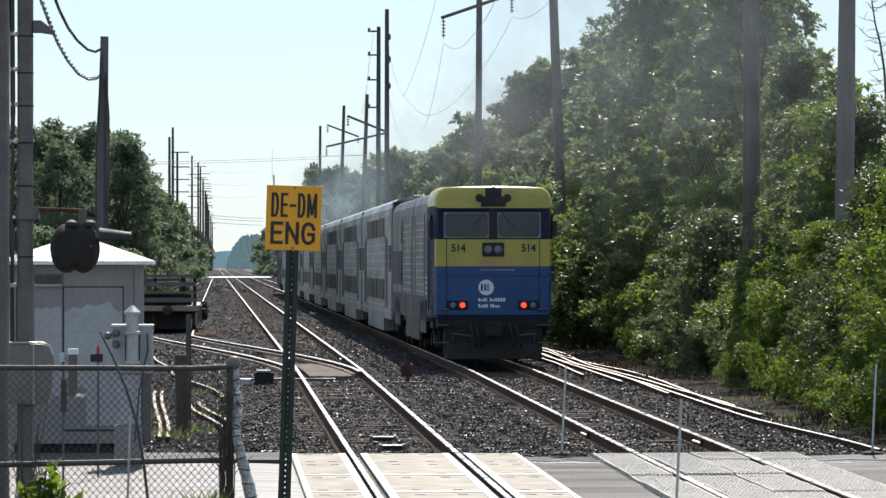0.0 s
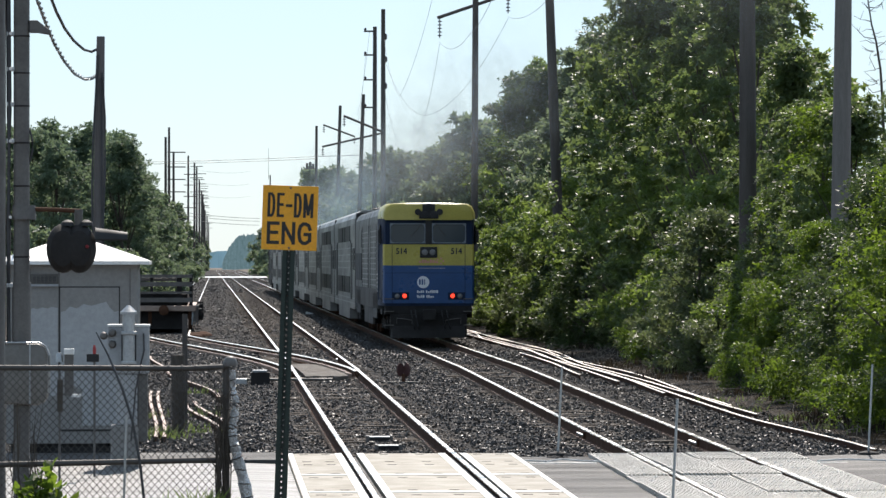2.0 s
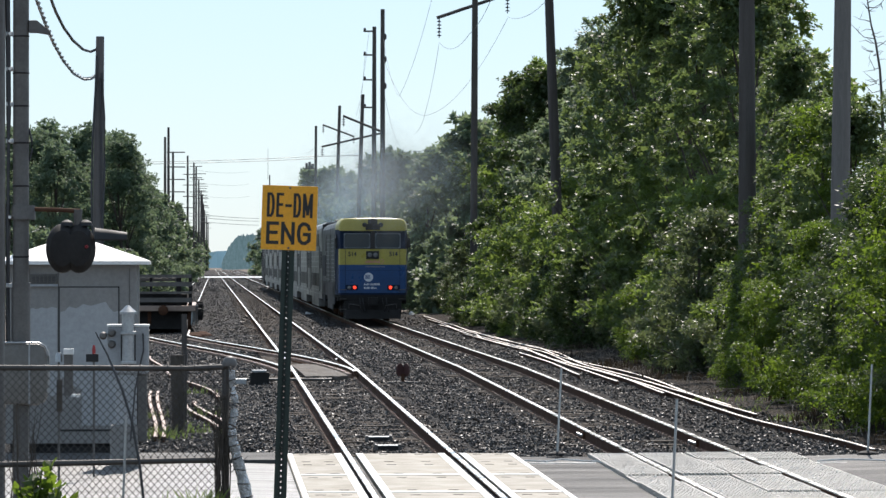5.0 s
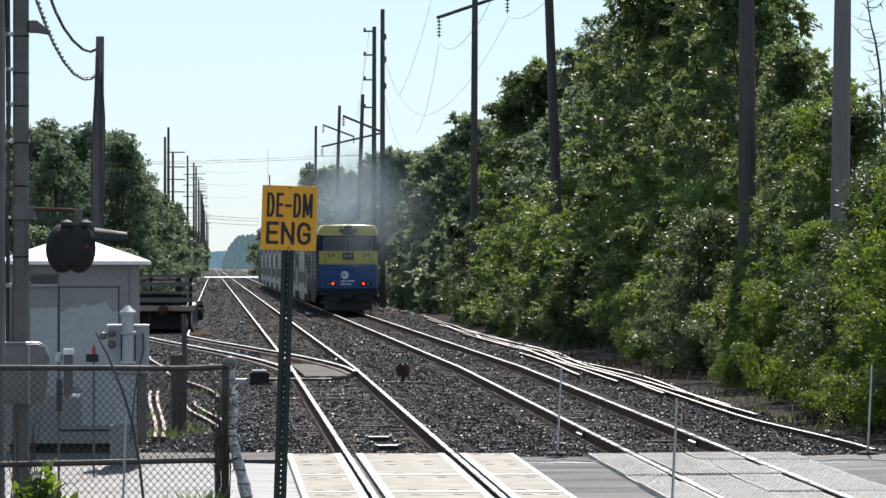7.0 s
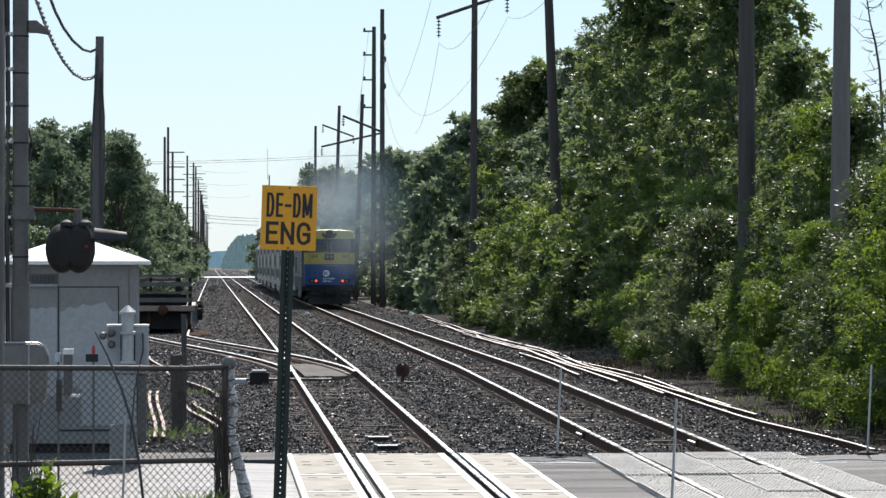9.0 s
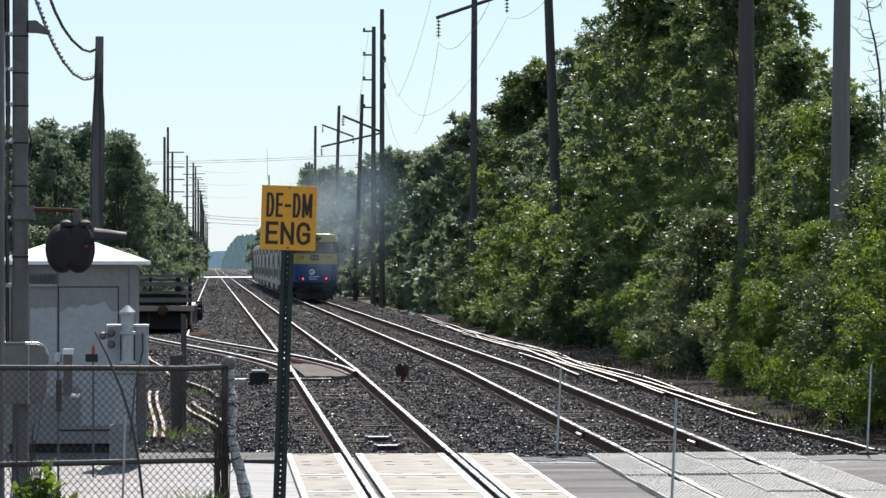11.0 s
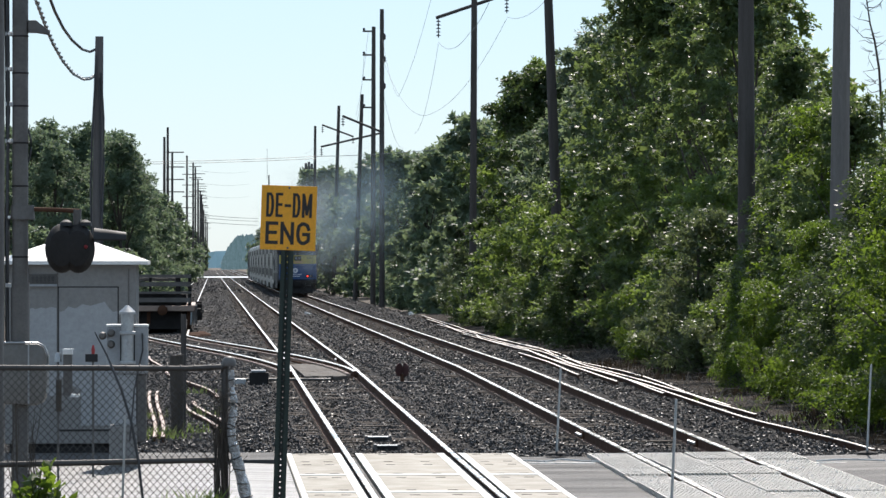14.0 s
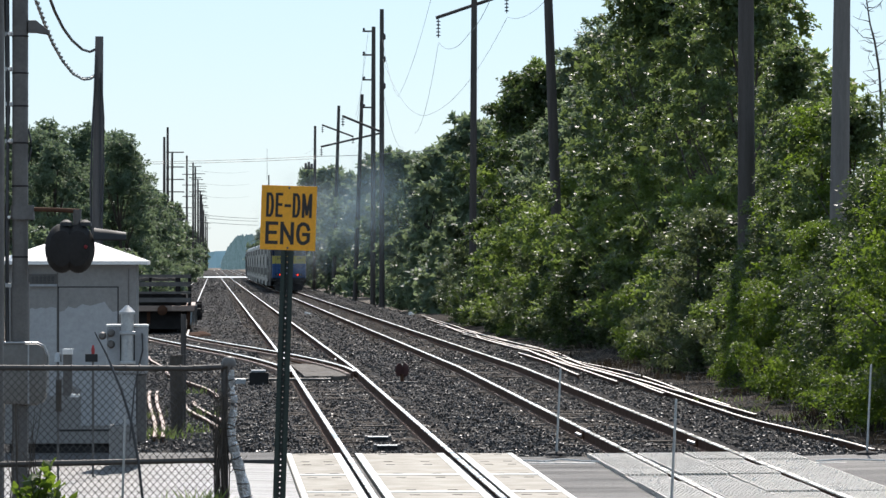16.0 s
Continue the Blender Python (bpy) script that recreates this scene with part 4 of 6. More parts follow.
TRAIN.append((lead, offset + 22.9, -1))
tagged(lead, "grey diesel locomotive at the head of the train")


# exhaust smoke: thin curved veils, densest in the middle, that drift with the train
def smoky(name, amount, colour):
    m, nt, bs = shader(name)
    tc = nt.nodes.new("ShaderNodeTexCoord")
    ln = nt.nodes.new("ShaderNodeVectorMath")
    ln.operation = "LENGTH"
    flat = nt.nodes.new("ShaderNodeVectorMath")
    flat.operation = "MULTIPLY"
    flat.inputs[1].default_value = (1, 0, 1)
    nt.links.new(tc.outputs["Object"], flat.inputs[0])
    nt.links.new(flat.outputs[0], ln.inputs[0])
    fall = nt.nodes.new("ShaderNodeMapRange")
    fall.interpolation_type = "SMOOTHERSTEP"
    fall.inputs[1].default_value, fall.inputs[2].default_value, fall.inputs[3].default_value, fall.inputs[4].default_value = 0.15, 0.98, amount, 0.0
    nt.links.new(ln.outputs["Value"], fall.inputs[0])
    wisp = noisy(nt, 1.6, 5, 0.3, 0.7)
    mul = nt.nodes.new("ShaderNodeMath")
    mul.operation = "MULTIPLY"
    nt.links.new(fall.outputs[0], mul.inputs[0])
    nt.links.new(wisp, mul.inputs[1])
    bs.inputs["Base Color"].default_value = (*colour, 1)
    bs.inputs["Roughness"].default_value = 1.0
    bs.inputs["Specular IOR Level"].default_value = 0.0
    tl = nt.nodes.new("ShaderNodeBsdfTranslucent")
    tl.inputs["Color"].default_value = (*colour, 1)
    half = nt.nodes.new("ShaderNodeMixShader")
    nt.links.new(bs.outputs[0], half.inputs[1])
    nt.links.new(tl.outputs[0], half.inputs[2])
    clear = nt.nodes.new("ShaderNodeBsdfTransparent")
    mx = nt.nodes.new("ShaderNodeMixShader")
    nt.links.new(mul.outputs[0], mx.inputs[0])
    nt.links.new(clear.outputs[0], mx.inputs[1])
    nt.links.new(half.outputs[0], mx.inputs[2])
    nt.links.new(mx.outputs[0], nt.nodes["Material Output"].inputs["Surface"])
    return m


M_SMOKE = smoky("exhaust_smoke", 0.25, (0.42, 0.47, 0.5))
M_VEIL = smoky("thin_smoke", 0.32, (0.34, 0.39, 0.43))
M_SOOT = smoky("sooty_smoke", 0.36, (0.26, 0.28, 0.3))

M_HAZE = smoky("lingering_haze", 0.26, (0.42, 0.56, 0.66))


def puff(size, material):
    """A shallow dome of smoke."""
    b = Build()
    rings = []
    for i in range(9):
        a = math.pi / 2 * i / 8
        r = max(0.001, math.sin(a))
        rings.append([(r * math.cos(6.28319 * k / 24), -0.35 * math.cos(a), r * math.sin(6.28319 * k / 24)) for k in range(24)])
    b.loft(rings, close=False)
    ob = part("smoke_puff", b, material, smooth=True)
    ob.scale = size
    return tagged(ob, "thin grey-blue puff of exhaust smoke over the train", "smoke", "exhaust smoke")


# (veil, metres ahead of the cab end, x, z, share of the train's speed, rise per second, lowest z)
SMOKE = [(puff((3.4, 6, 3.6), M_VEIL), -10, 7.4, 8.2, 0.965, -0.5, 3.6), (puff((2.2, 6, 2.6), M_SOOT), 2, 7.0, 6.0, 1.0, 0.03, 0), (puff((2.8, 8, 3.4), M_SMOKE), 16, 7.0, 6.4, 1.0, 0.03, 0),
         (puff((4.0, 8, 4.2), M_SMOKE), 90, 8.2, 7.5, 0.7, 0.03, 0), (puff((5.0, 9, 5.0), M_SMOKE), 190, 8.5, 8.0, 0.55, 0.03, 0), (puff((4.5, 9, 4.5), M_SMOKE), 230, 7.5, 7.0, 0.8, 0.03, 0),
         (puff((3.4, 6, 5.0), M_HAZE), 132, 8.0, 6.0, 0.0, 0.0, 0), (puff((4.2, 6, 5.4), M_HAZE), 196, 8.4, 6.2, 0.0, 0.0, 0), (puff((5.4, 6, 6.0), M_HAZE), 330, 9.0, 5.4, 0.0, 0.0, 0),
         (puff((4.5, 4, 3.8), M_SMOKE), -36, 7.1, 5.7, 0.1, 1.4, 0)]

# ---- woods ----


def leaf_mesh(name, lobes, count, size, seed, hang=0.25, per=7, twig=0.5, slim=0.6):
    """Leaves set in pairs along short arching twigs, which gather in tufts over the top and outer side
    of each lobe (x, y, z, radius, flatness); larger leaves fill the lobe's inside."""
    rg = np.random.RandomState(seed)
    n = count // per
    lb = np.array(lobes, float)

    def unit(v):
        return v / np.linalg.norm(v, axis=-1, keepdims=True)

    # tufts: some ten to a lobe, each a small flattened cushion of twigs
    tn = 10 * len(lb)
    own = np.arange(tn) % len(lb)
    away = unit(lb[own, :3] * np.array([1, 1, 0]) + 1e-3)
    td = unit(rg.normal(size=(tn, 3)) + np.array([0, 0, 0.55]) + 0.5 * away)
    flat = np.stack([np.ones(tn), np.ones(tn), lb[own, 4]], -1)
    tc = lb[own, :3] + td * (lb[own, 3] * rg.uniform(0.62, 1.12, tn))[:, None] * flat
    tr = lb[own, 3] * rg.uniform(0.2, 0.5, tn)
    pick = rg.choice(tn, n, p=tr ** 2 / (tr ** 2).sum())
    d = unit(rg.normal(size=(n, 3)) + np.array([0, 0, 0.5]) + 0.5 * td[pick])
    c = tc[pick] + d * (tr[pick] * rg.uniform(0.45, 1.05, n))[:, None] * np.array([1, 1, 0.7])
    t = unit(d * np.array([1, 1, 0.5]) + rg.normal(size=(n, 3)) * 0.5)
    up = unit(np.array([0, 0, 0.8]) + d * 0.7 + rg.normal(size=(n, 3)) * 0.35)
    side = unit(np.cross(up, t))
    up = np.cross(t, side)
    length = twig * rg.uniform(0.5, 1.2, n)
    k = np.arange(per)
    u = (k // 2 * 2 + 1) / per
    sgn = np.where(k % 2 == 0, 1.0, -1.0)
    pos = c[:, None] + t[:, None] * ((u[None, :, None] - 0.4) * length[:, None, None])
    pos[:, :, 2] -= hang * length[:, None] * u[None] ** 2
    pos += rg.normal(size=pos.shape) * size * 0.3
    a = unit(side[:, None] * sgn[None, :, None] * (1.0 - 0.6 * u[None, :, None]) + t[:, None] * (0.35 + 0.7 * u[None, :, None]) + rg.normal(size=pos.shape) * 0.3 - np.array([0, 0, hang * 0.5]))
    nl = unit(up[:, None] + rg.normal(size=pos.shape) * 0.42)
    b = unit(np.cross(nl, a))
    s = size * rg.uniform(0.65, 1.3, (n, per, 1))
    v = np.stack([pos + a * s * 0.1 + b * s * slim, pos + a * s * 0.1 - b * s * slim, pos + a * s * 1.6], 2).reshape(-1, 3)
    # the inside: oversized leaves added to block light and darken the gaps
    m = count // 9
    q = rg.choice(len(lb), m, p=lb[:, 3] ** 3 / (lb[:, 3] ** 3).sum())
    o = lb[q, :3] + unit(rg.normal(size=(m, 3))) * (lb[q, 3] * 0.6 * rg.rand(m) ** 0.5)[:, None]
    e = unit(rg.normal(size=(m, 3)))
    f = unit(np.cross(e, rg.normal(size=(m, 3))))
    z = 1.7 * size * rg.uniform(0.7, 1.2, (m, 1))
    v = np.concatenate([v, np.stack([o - e * z + f * z * 0.6, o - e * z - f * z * 0.6, o + e * z], 1).reshape(-1, 3)])
    v[:, 2] = np.maximum(v[:, 2], 0.04)
    me = bpy.data.meshes.new(name)
    me.from_pydata(v.tolist(), [], np.arange(len(v)).reshape(-1, 3).tolist())
    return me


def make_tree(h, width, count, size, seed, leaf, label, low=0.2, name="tree", n=34, clump=1.0, twig=0.26, hang=0.25, slim=0.6):
    """A broad-leaved tree: leaning tapered trunk, limbs to each clump of foliage, leaves."""
    rg = random.Random(seed)
    tr = thing(name, (0, 0, 0), label, "tree" if name == "tree" else "bush", "woods beside the line")
    wood = Build()
    bend = [(rg.uniform(-0.03, 0.03) * h * k, rg.uniform(-0.03, 0.03) * h * k, h * 0.88 * k) for k in (0, 0.2, 0.4, 0.6, 0.8, 1.0)]
    r = 0.013 * h + 0.03
    wood.tube(bend, [r, r * 0.8, r * 0.65, r * 0.5, r * 0.32, r * 0.12], 8)
    lobes = []
    for i in range(n):
        u = (i + rg.uniform(-0.4, 0.4)) / (n - 1)
        u = min(1.0, max(0.0, u))
        z = h * (low + (0.94 - low) * u)
        env = (0.5 + 0.5 * math.sin(math.pi * min(1, 0.2 + u * 0.75))) * (1.0 - 0.55 * u ** 3)
        if name == "bush":   # bushes lean out over a narrower foot
            env *= 0.5 + 0.5 * min(1.0, u * 2.6)
        a = i * 2.4 + rg.uniform(-0.8, 0.8)
        rad = clump * width * rg.uniform(0.17, 0.36) * (1.0 - 0.25 * u)
        reach = width * env * rg.uniform(0.45, 1.05)
        reach = max(0.1, reach - rad * 0.7)
        x, y = reach * math.cos(a), reach * math.sin(a)
        lobes.append((x, y, z, rad, rg.uniform(0.55, 0.95)))
        k = min(4, int(u * 4.5))
        base = Vector(bend[k]) * 0.7 + Vector(bend[max(0, k - 1)]) * 0.3
        if i % 2 == 0:
            wood.tube([base, base.lerp(Vector((x, y, z)), 0.5) + Vector((0, 0, 0.1 * rad)), (x, y, z)], [r * 0.3, r * 0.17, r * 0.05], 5)
    for k in range(4):
        lobes.append((bend[-1][0] + rg.uniform(-0.2, 0.2) * width, bend[-1][1] + rg.uniform(-0.2, 0.2) * width, h * rg.uniform(0.84, 0.95), width * rg.uniform(0.14, 0.24), 1.1))
    part("trunk", wood, M_BARK, tr, smooth=True)
    part("crown", leaf_mesh("crown", lobes, count, size, seed, hang, 7, twig, slim), leaf, tr)
    return tr


OAK = "tall leafy green oak with a dense uneven crown"
KINDS = [make_tree(12.5, 3.9, 28000, 0.089, 11, M_LEAF, OAK, 0.1, n=54, clump=0.8),
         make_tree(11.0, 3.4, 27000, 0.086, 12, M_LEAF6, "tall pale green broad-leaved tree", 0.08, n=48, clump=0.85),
         make_tree(13.5, 3.6, 28000, 0.091, 13, M_LEAF, OAK, 0.12, n=54, clump=0.8),
         make_tree(9.5, 3.4, 27000, 0.082, 14, M_LEAF2, "rounded bright green tree at the wood's edge", 0.05, n=48, clump=0.85),
         make_tree(12.5, 3.9, 22000, 0.11, 15, M_LEAF7, "dull green leafy oak behind the shed", 0.1, n=56, clump=0.85, twig=0.34),
         make_tree(11.5, 3.6, 25000, 0.09, 16, M_LEAF4, "dark green oak with a dense crown, darkened for the wood's shade", 0.06, n=48, clump=0.85)]
# far trees wear the leaf tinted for haze
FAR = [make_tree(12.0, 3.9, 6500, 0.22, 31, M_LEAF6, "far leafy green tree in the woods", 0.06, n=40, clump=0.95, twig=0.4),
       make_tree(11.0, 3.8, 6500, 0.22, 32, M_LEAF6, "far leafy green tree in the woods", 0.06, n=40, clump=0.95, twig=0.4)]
BUSH = [make_tree(4.2, 2.0, 14000, 0.053, 21, M_LEAF2, "dense bright green bush beside the ballast", 0.03, "bush", 24, 1.2, 0.2),
        make_tree(3.4, 1.9, 13000, 0.053, 22, M_LEAF4, "dark green bush beside the ballast, darkened for shade", 0.02, "bush", 32, 0.95, 0.2),
        make_tree(3.8, 1.8, 15000, 0.044, 23, M_LEAF3, "grey-green shrub beside the ballast", 0.02, "bush", 36, 0.9, 0.2, 0.1, 0.5)]
BUSH.append(make_tree(4.6, 2.0, 33000, 0.035, 24, M_LEAF5, "yellow-green sunlit bush with drooping feathered leaves", 0.03, "bush", 30, 1.0, 0.22, 0.6, 0.44))
# dark leaves paint the shaded gaps between the bright bushes
BUSH.append(make_tree(4.0, 1.8, 27000, 0.035, 25, M_LEAF4, "dark green fine-leaved bush beside the ballast, darkened for shade", 0.02, "bush", 38, 0.9, 0.24, 0.45, 0.45))
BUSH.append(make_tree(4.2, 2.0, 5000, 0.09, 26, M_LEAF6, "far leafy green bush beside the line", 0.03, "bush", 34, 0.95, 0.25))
used = set()


def plant(kinds, k, x, y, h, turn, tall):
    """Plants kind k, scaled to the height h."""
    src = kinds[k]
    s = h / tall[k]
    z = bank(x, y) - 0.05
    m = Matrix.Translation((x, y, z)) @ Euler((0, 0, turn)).to_matrix().to_4x4()
    ob = src if id(src) not in used else copy_thing(src, m)
    used.add(id(src))
    ob.matrix_basis = m @ Matrix.Diagonal((s, s, s, 1))
    return ob


TALL, LOW, AFAR = (12.5, 11.0, 13.5, 9.5, 12.5, 11.5), (4.2, 3.4, 3.8, 4.6, 4.0, 4.2), (12.0, 11.0)
rt = random.Random(8)


def wood_tree(x, y, h):
    if x < 0 and y < 260:
        plant(KINDS, 4, x, y, h * 0.93, rt.uniform(0, 6.28), TALL)
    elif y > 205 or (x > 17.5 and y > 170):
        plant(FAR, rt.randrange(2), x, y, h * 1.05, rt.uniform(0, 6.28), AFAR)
    else:
        plant(KINDS, 5 if 160 < y < 192 and x < 15 else (rt.choice((0, 5)), 3)[x > 14 and y < 95] if y < 100 else rt.choice((0, 2)) if y < 133 else rt.choice((1, 3, 1, 1)), x, y, h * 1.05, rt.uniform(0, 6.28), TALL)


# the edge of the wood beside the second track: (x, y, height)
for x, y, h in ((14.6, 70, 5.2), (15.5, 78, 5.8), (13.3, 86, 6.3), (13.4, 93, 6.4), (16.5, 93, 6.2), (14.2, 101, 8.0), (13.8, 108, 10.4), (18.0, 106, 7.2), (13.2, 113, 9.8), (12.9, 121, 11.0), (14.2, 126, 13.0),
                (15.4, 131, 14.0), (15.2, 137, 15.0), (15.6, 147, 11.6), (17.0, 148, 14.6), (14.4, 155, 11.4), (18.0, 162, 12.6), (13.8, 168, 10.4), (16.6, 176, 11.2),
                (13.8, 187, 11.0), (16.0, 200, 12.0), (13.6, 216, 10.2), (16.2, 233, 10.4), (13.2, 250, 9.4), (15.6, 268, 10.4), (13.2, 288, 10.2), (15.5, 312, 10.6),
                (13.2, 338, 10.8), (15.2, 368, 11.2), (13.0, 402, 11.0), (14.6, 445, 11.2), (12.8, 500, 10.6), (13.8, 565, 10.8), (12.4, 640, 10.4),
                (13.2, 730, 11.0), (12.2, 840, 10.6), (13.0, 960, 11.0), (11.6, 600, 9.0), (11.4, 690, 9.2), (11.2, 780, 9.4), (11.2, 900, 9.8), (11.8, 530, 8.6), (12.0, 470, 8.4), (12.9, 430, 12.4), (12.6, 485, 13.2), (13.6, 540, 14.2)):
    wood_tree(x, y, h)
for x, y, h in ((18.8, 152, 15.5), (18.9, 166, 13.5), (19, 198, 12), (21, 245, 11), (20, 285, 11.5), 
                (14.5, 255, 9.8), (14, 300, 10.2), (14.2, 350, 11.5)):
    wood_tree(x, y, h)
# bushes along its foot
y = 64.0
while y < 300:
    far = max(0.0, (y - 150) / 60)
    plant(BUSH, rt.choice((4, 4, 2)) if y < 93 else rt.choice((1, 1, 2, 0)) if y < 121 else rt.choice((0, 1, 2)) if y < 175 else 5, 12.1 + rt.uniform(-0.3, 0.9), y, rt.uniform(2.6, 4.4), rt.uniform(0, 6.28), LOW)
    y += rt.uniform(2.4, 3.6) * (1 + far)
for x, y, h in ((13.0, 66, 5.2), (12.9, 71, 5.4), (12.7, 76, 5.2), (12.8, 90, 5.0), (12.6, 105, 5.2), (12.9, 118, 6.0), (12.6, 132, 5.6), (12.5, 145, 6.0), (12.2, 138, 4.6), (12.3, 152, 5.0), (12.2, 160, 4.8)):
    plant(BUSH, 0 if y > 98 else 4, x, y, h, rt.uniform(0, 6.28), LOW)
for x, y, h in ((11.45, 70.5, 3.0), (11.55, 67.8, 4.9), (11.6, 79.5, 3.9), (11.75, 75.5, 3.2), (11.9, 85, 3.0)):
    plant(BUSH, 3, x, y, h, rt.uniform(0, 6.28), LOW)
plant(BUSH, 3, 13.2, 89, 6.4, 1.0, LOW)
plant(BUSH, 3, 11.6, 107, 3.4, 2.2, LOW)
plant(BUSH, 3, 11.3, 86, 2.7, 0.4, LOW)
plant(BUSH, 2, 11.5, 98, 4.2, 4.0, LOW)
plant(BUSH, 0, 11.5, 150, 5.3, 0.7, LOW)
for x, y, h in ((11.6, 82, 2.2), (11.7, 90, 2.6), (11.7, 73, 2.6), (12.0, 73, 5.0)):
    plant(BUSH, 4, x, y, h, rt.uniform(0, 6.28), LOW)
for i, y in enumerate((126, 130, 134.5, 139, 145, 151, 157, 164, 171, 178, 186)):
    plant(BUSH, (1, 2, 1)[i % 3], 11.3 + 0.25 * (i % 2), y, (3.4, 2.9, 3.6, 3.1)[i % 4], i * 1.3, LOW)
# woods beyond the shed and along the siding
for x, y, h in ((-4.5, 208, 10.4), (-4.9, 212, 10.2), (-8.8, 209, 10.4), (-6.3, 216, 11.0), (-3.9, 222, 9.6), (-11.6, 220, 11.0), (-7.4, 204, 9.6), (-10.2, 214, 10.4), (-6.0, 232, 11.4), (-9.0, 240, 12.0), (-13, 226, 11.0), (-12.6, 250, 12.0), (-5.0, 246, 9.6),
                (-4.6, 290, 7.6), (-6.5, 310, 8.8), (-4.2, 345, 8.4), (-6.5, 370, 9.4), (-4.0, 420, 8.8), (-6.0, 470, 9.6), (-3.8, 530, 9.2), (-5.5, 600, 8.8),
                (-3.6, 690, 8.6), (-5.0, 800, 9.5), (-3.4, 930, 9.6), (-3.6, 1100, 10.0), (-2.6, 1300, 10.5), (-2.4, 1500, 10.5)):
    wood_tree(x, y, h)
for x, y, h in ((-3.8, 196, 3.6), (-5.6, 192, 4.2), (-7.6, 190, 4.4), (-4.2, 228, 4.5), (-3.9, 262, 4.2), (-3.6, 290, 3.6), (-3.5, 320, 3.8), (-3.4, 360, 4.0), (-3.4, 400, 4.2), (-3.3, 450, 4.4), (-3.2, 510, 4.4), (-3.0, 580, 4.6), (-2.8, 660, 4.6), (-2.6, 760, 4.6)):
    plant(BUSH, 5, x, y, h, rt.uniform(0, 6.28), LOW)

# far wooded ridge that closes the view down the line, glowing blue for haze
ridge = Build()
tops = [(x, 8.0 + 4 * noise.noise((x * 0.012, 3, 0)) + 2.5 * noise.noise((x * 0.06, 5, 0))) for x in range(-900, 901, 8)]
ridge.v = [(x, 2300, -2) for x, z in tops] + [(x, 2300 + 10 * noise.noise((x * 0.1, 0, 0)), z) for x, z in tops] + [(x, 2420, z * 0.8) for x, z in tops]
n = len(tops)
ridge.f = [(i, i + 1, n + i + 1, n + i) for i in range(n - 1)] + [(n + i, n + i + 1, 2 * n + i + 1, 2 * n + i) for i in range(n - 1)]
tagged(part("backdrop", ridge, M_HILL), "distant wooded ridge at the line's end, haze painted as blue glow", "woods", kind="structure")

# tree-covered rise beside the line's far end, its haze painted as glow
rise = Build()
crest = [(5.2 + 0.35 * i, (2.0 + 12.5 * math.sin(min(1.0, i / 26) * math.pi / 2) ** 0.8) * (1 + 0.12 * noise.noise((i * 0.33, 1, 0)) + 0.06 * noise.noise((i * 0.7, 4, 0)))) for i in range(130)]
rise.v = [(x, 1800, -2) for x, z in crest] + [(x, 1800 + 3 * noise.noise((x, 0, 0)), z) for x, z in crest] + [(x, 1900, z * 0.8) for x, z in crest]
n = len(crest)
rise.f = [(i, i + 1, n + i + 1, n + i) for i in range(n - 1)] + [(n + i, n + i + 1, 2 * n + i + 1, 2 * n + i) for i in range(n - 1)]
tagged(part("backdrop", rise, M_RISE), "distant rise covered with trees, haze painted as bluish glow", "woods", kind="structure")

# ---- poles and wires ----
def pole(x, y, top, r, material, label, lean=0.0):
    th = thing("utility_pole", (x, y, bank(x, y) - 0.05), label, "utility pole", "poles along the line")
    h = top - th.location.z
    b = Build().tube([(0, 0, 0), (lean * 0.35, 0, h * 0.35), (lean * 0.7, 0, h * 0.7), (lean, 0, h)], [r, r * 0.93, r * 0.84, r * 0.72], 14)
    part("shaft", b, material, th, smooth=True)
    return th


def insulator(parent, x, z, n=5, drop=0.16, r=0.12):
    """A hanging string of dark discs, below the point (x, z) of its pole's space."""
    b = Build()
    b.cyl((x, 0, z), (x, 0, z - drop * (n + 0.6)), 0.022, 0.022, 6)
    for i in range(n):
        b.spun([(0.03, 0.06), (r * 0.8, 0.03), (r, 0.0), (0.03, -0.01)], pose(x, 0, z - drop * (i + 1)), 12)
    return part("insulator", b, M_INSUL, parent, "string of dark insulator discs", smooth=True)


def arm(parent, x0, z0, x1, z1, r=0.07):
    o = parent.location
    return part("crossarm", Build().tube([(x0 - o.x, 0.1, z0 - o.z), (x1 - o.x, 0.1, z1 - o.z)], r, 8), M_WOOD, parent)


def rung(parent, z, length, x=0.0, r=0.05):
    return part("crossarm", Build().box(x - length, x + length, 0.1, 0.1 + 2 * r, z - r, z + r), M_WOOD, parent)


DARK = "tall dark creosoted wooden utility pole"
pa = pole(11.654, 185, 16.371, 0.17, M_WOOD, DARK, lean=0.101)
arm(pa, 10.049, 13.346, 12.608, 14.221, 0.075)
insulator(pa, -1.505, 13.321 - pa.location.z, 5, 0.155, 0.11)
insulator(pa, 1.532, 14.421 - pa.location.z, 5, 0.155, 0.11)
arm(pa, 12.608, 14.221, 13.261, 14.446, 0.075)
pole(11.908, 141, 13.643, 0.19, M_WOOD, DARK, lean=-0.536)
pole(12.14, 94, 10.95, 0.215, M_WOOD, DARK, lean=-0.02)
pole(12.68, 84, 10.05, 0.21, M_WOODGREY, "tall weathered grey wooden utility pole", lean=0.136)
pb = pole(10.328, 250, 17.664, 0.17, M_WOOD, DARK, lean=0.0)
pc = pole(10.257, 262, 17.294, 0.17, M_WOOD, DARK, lean=0.05)
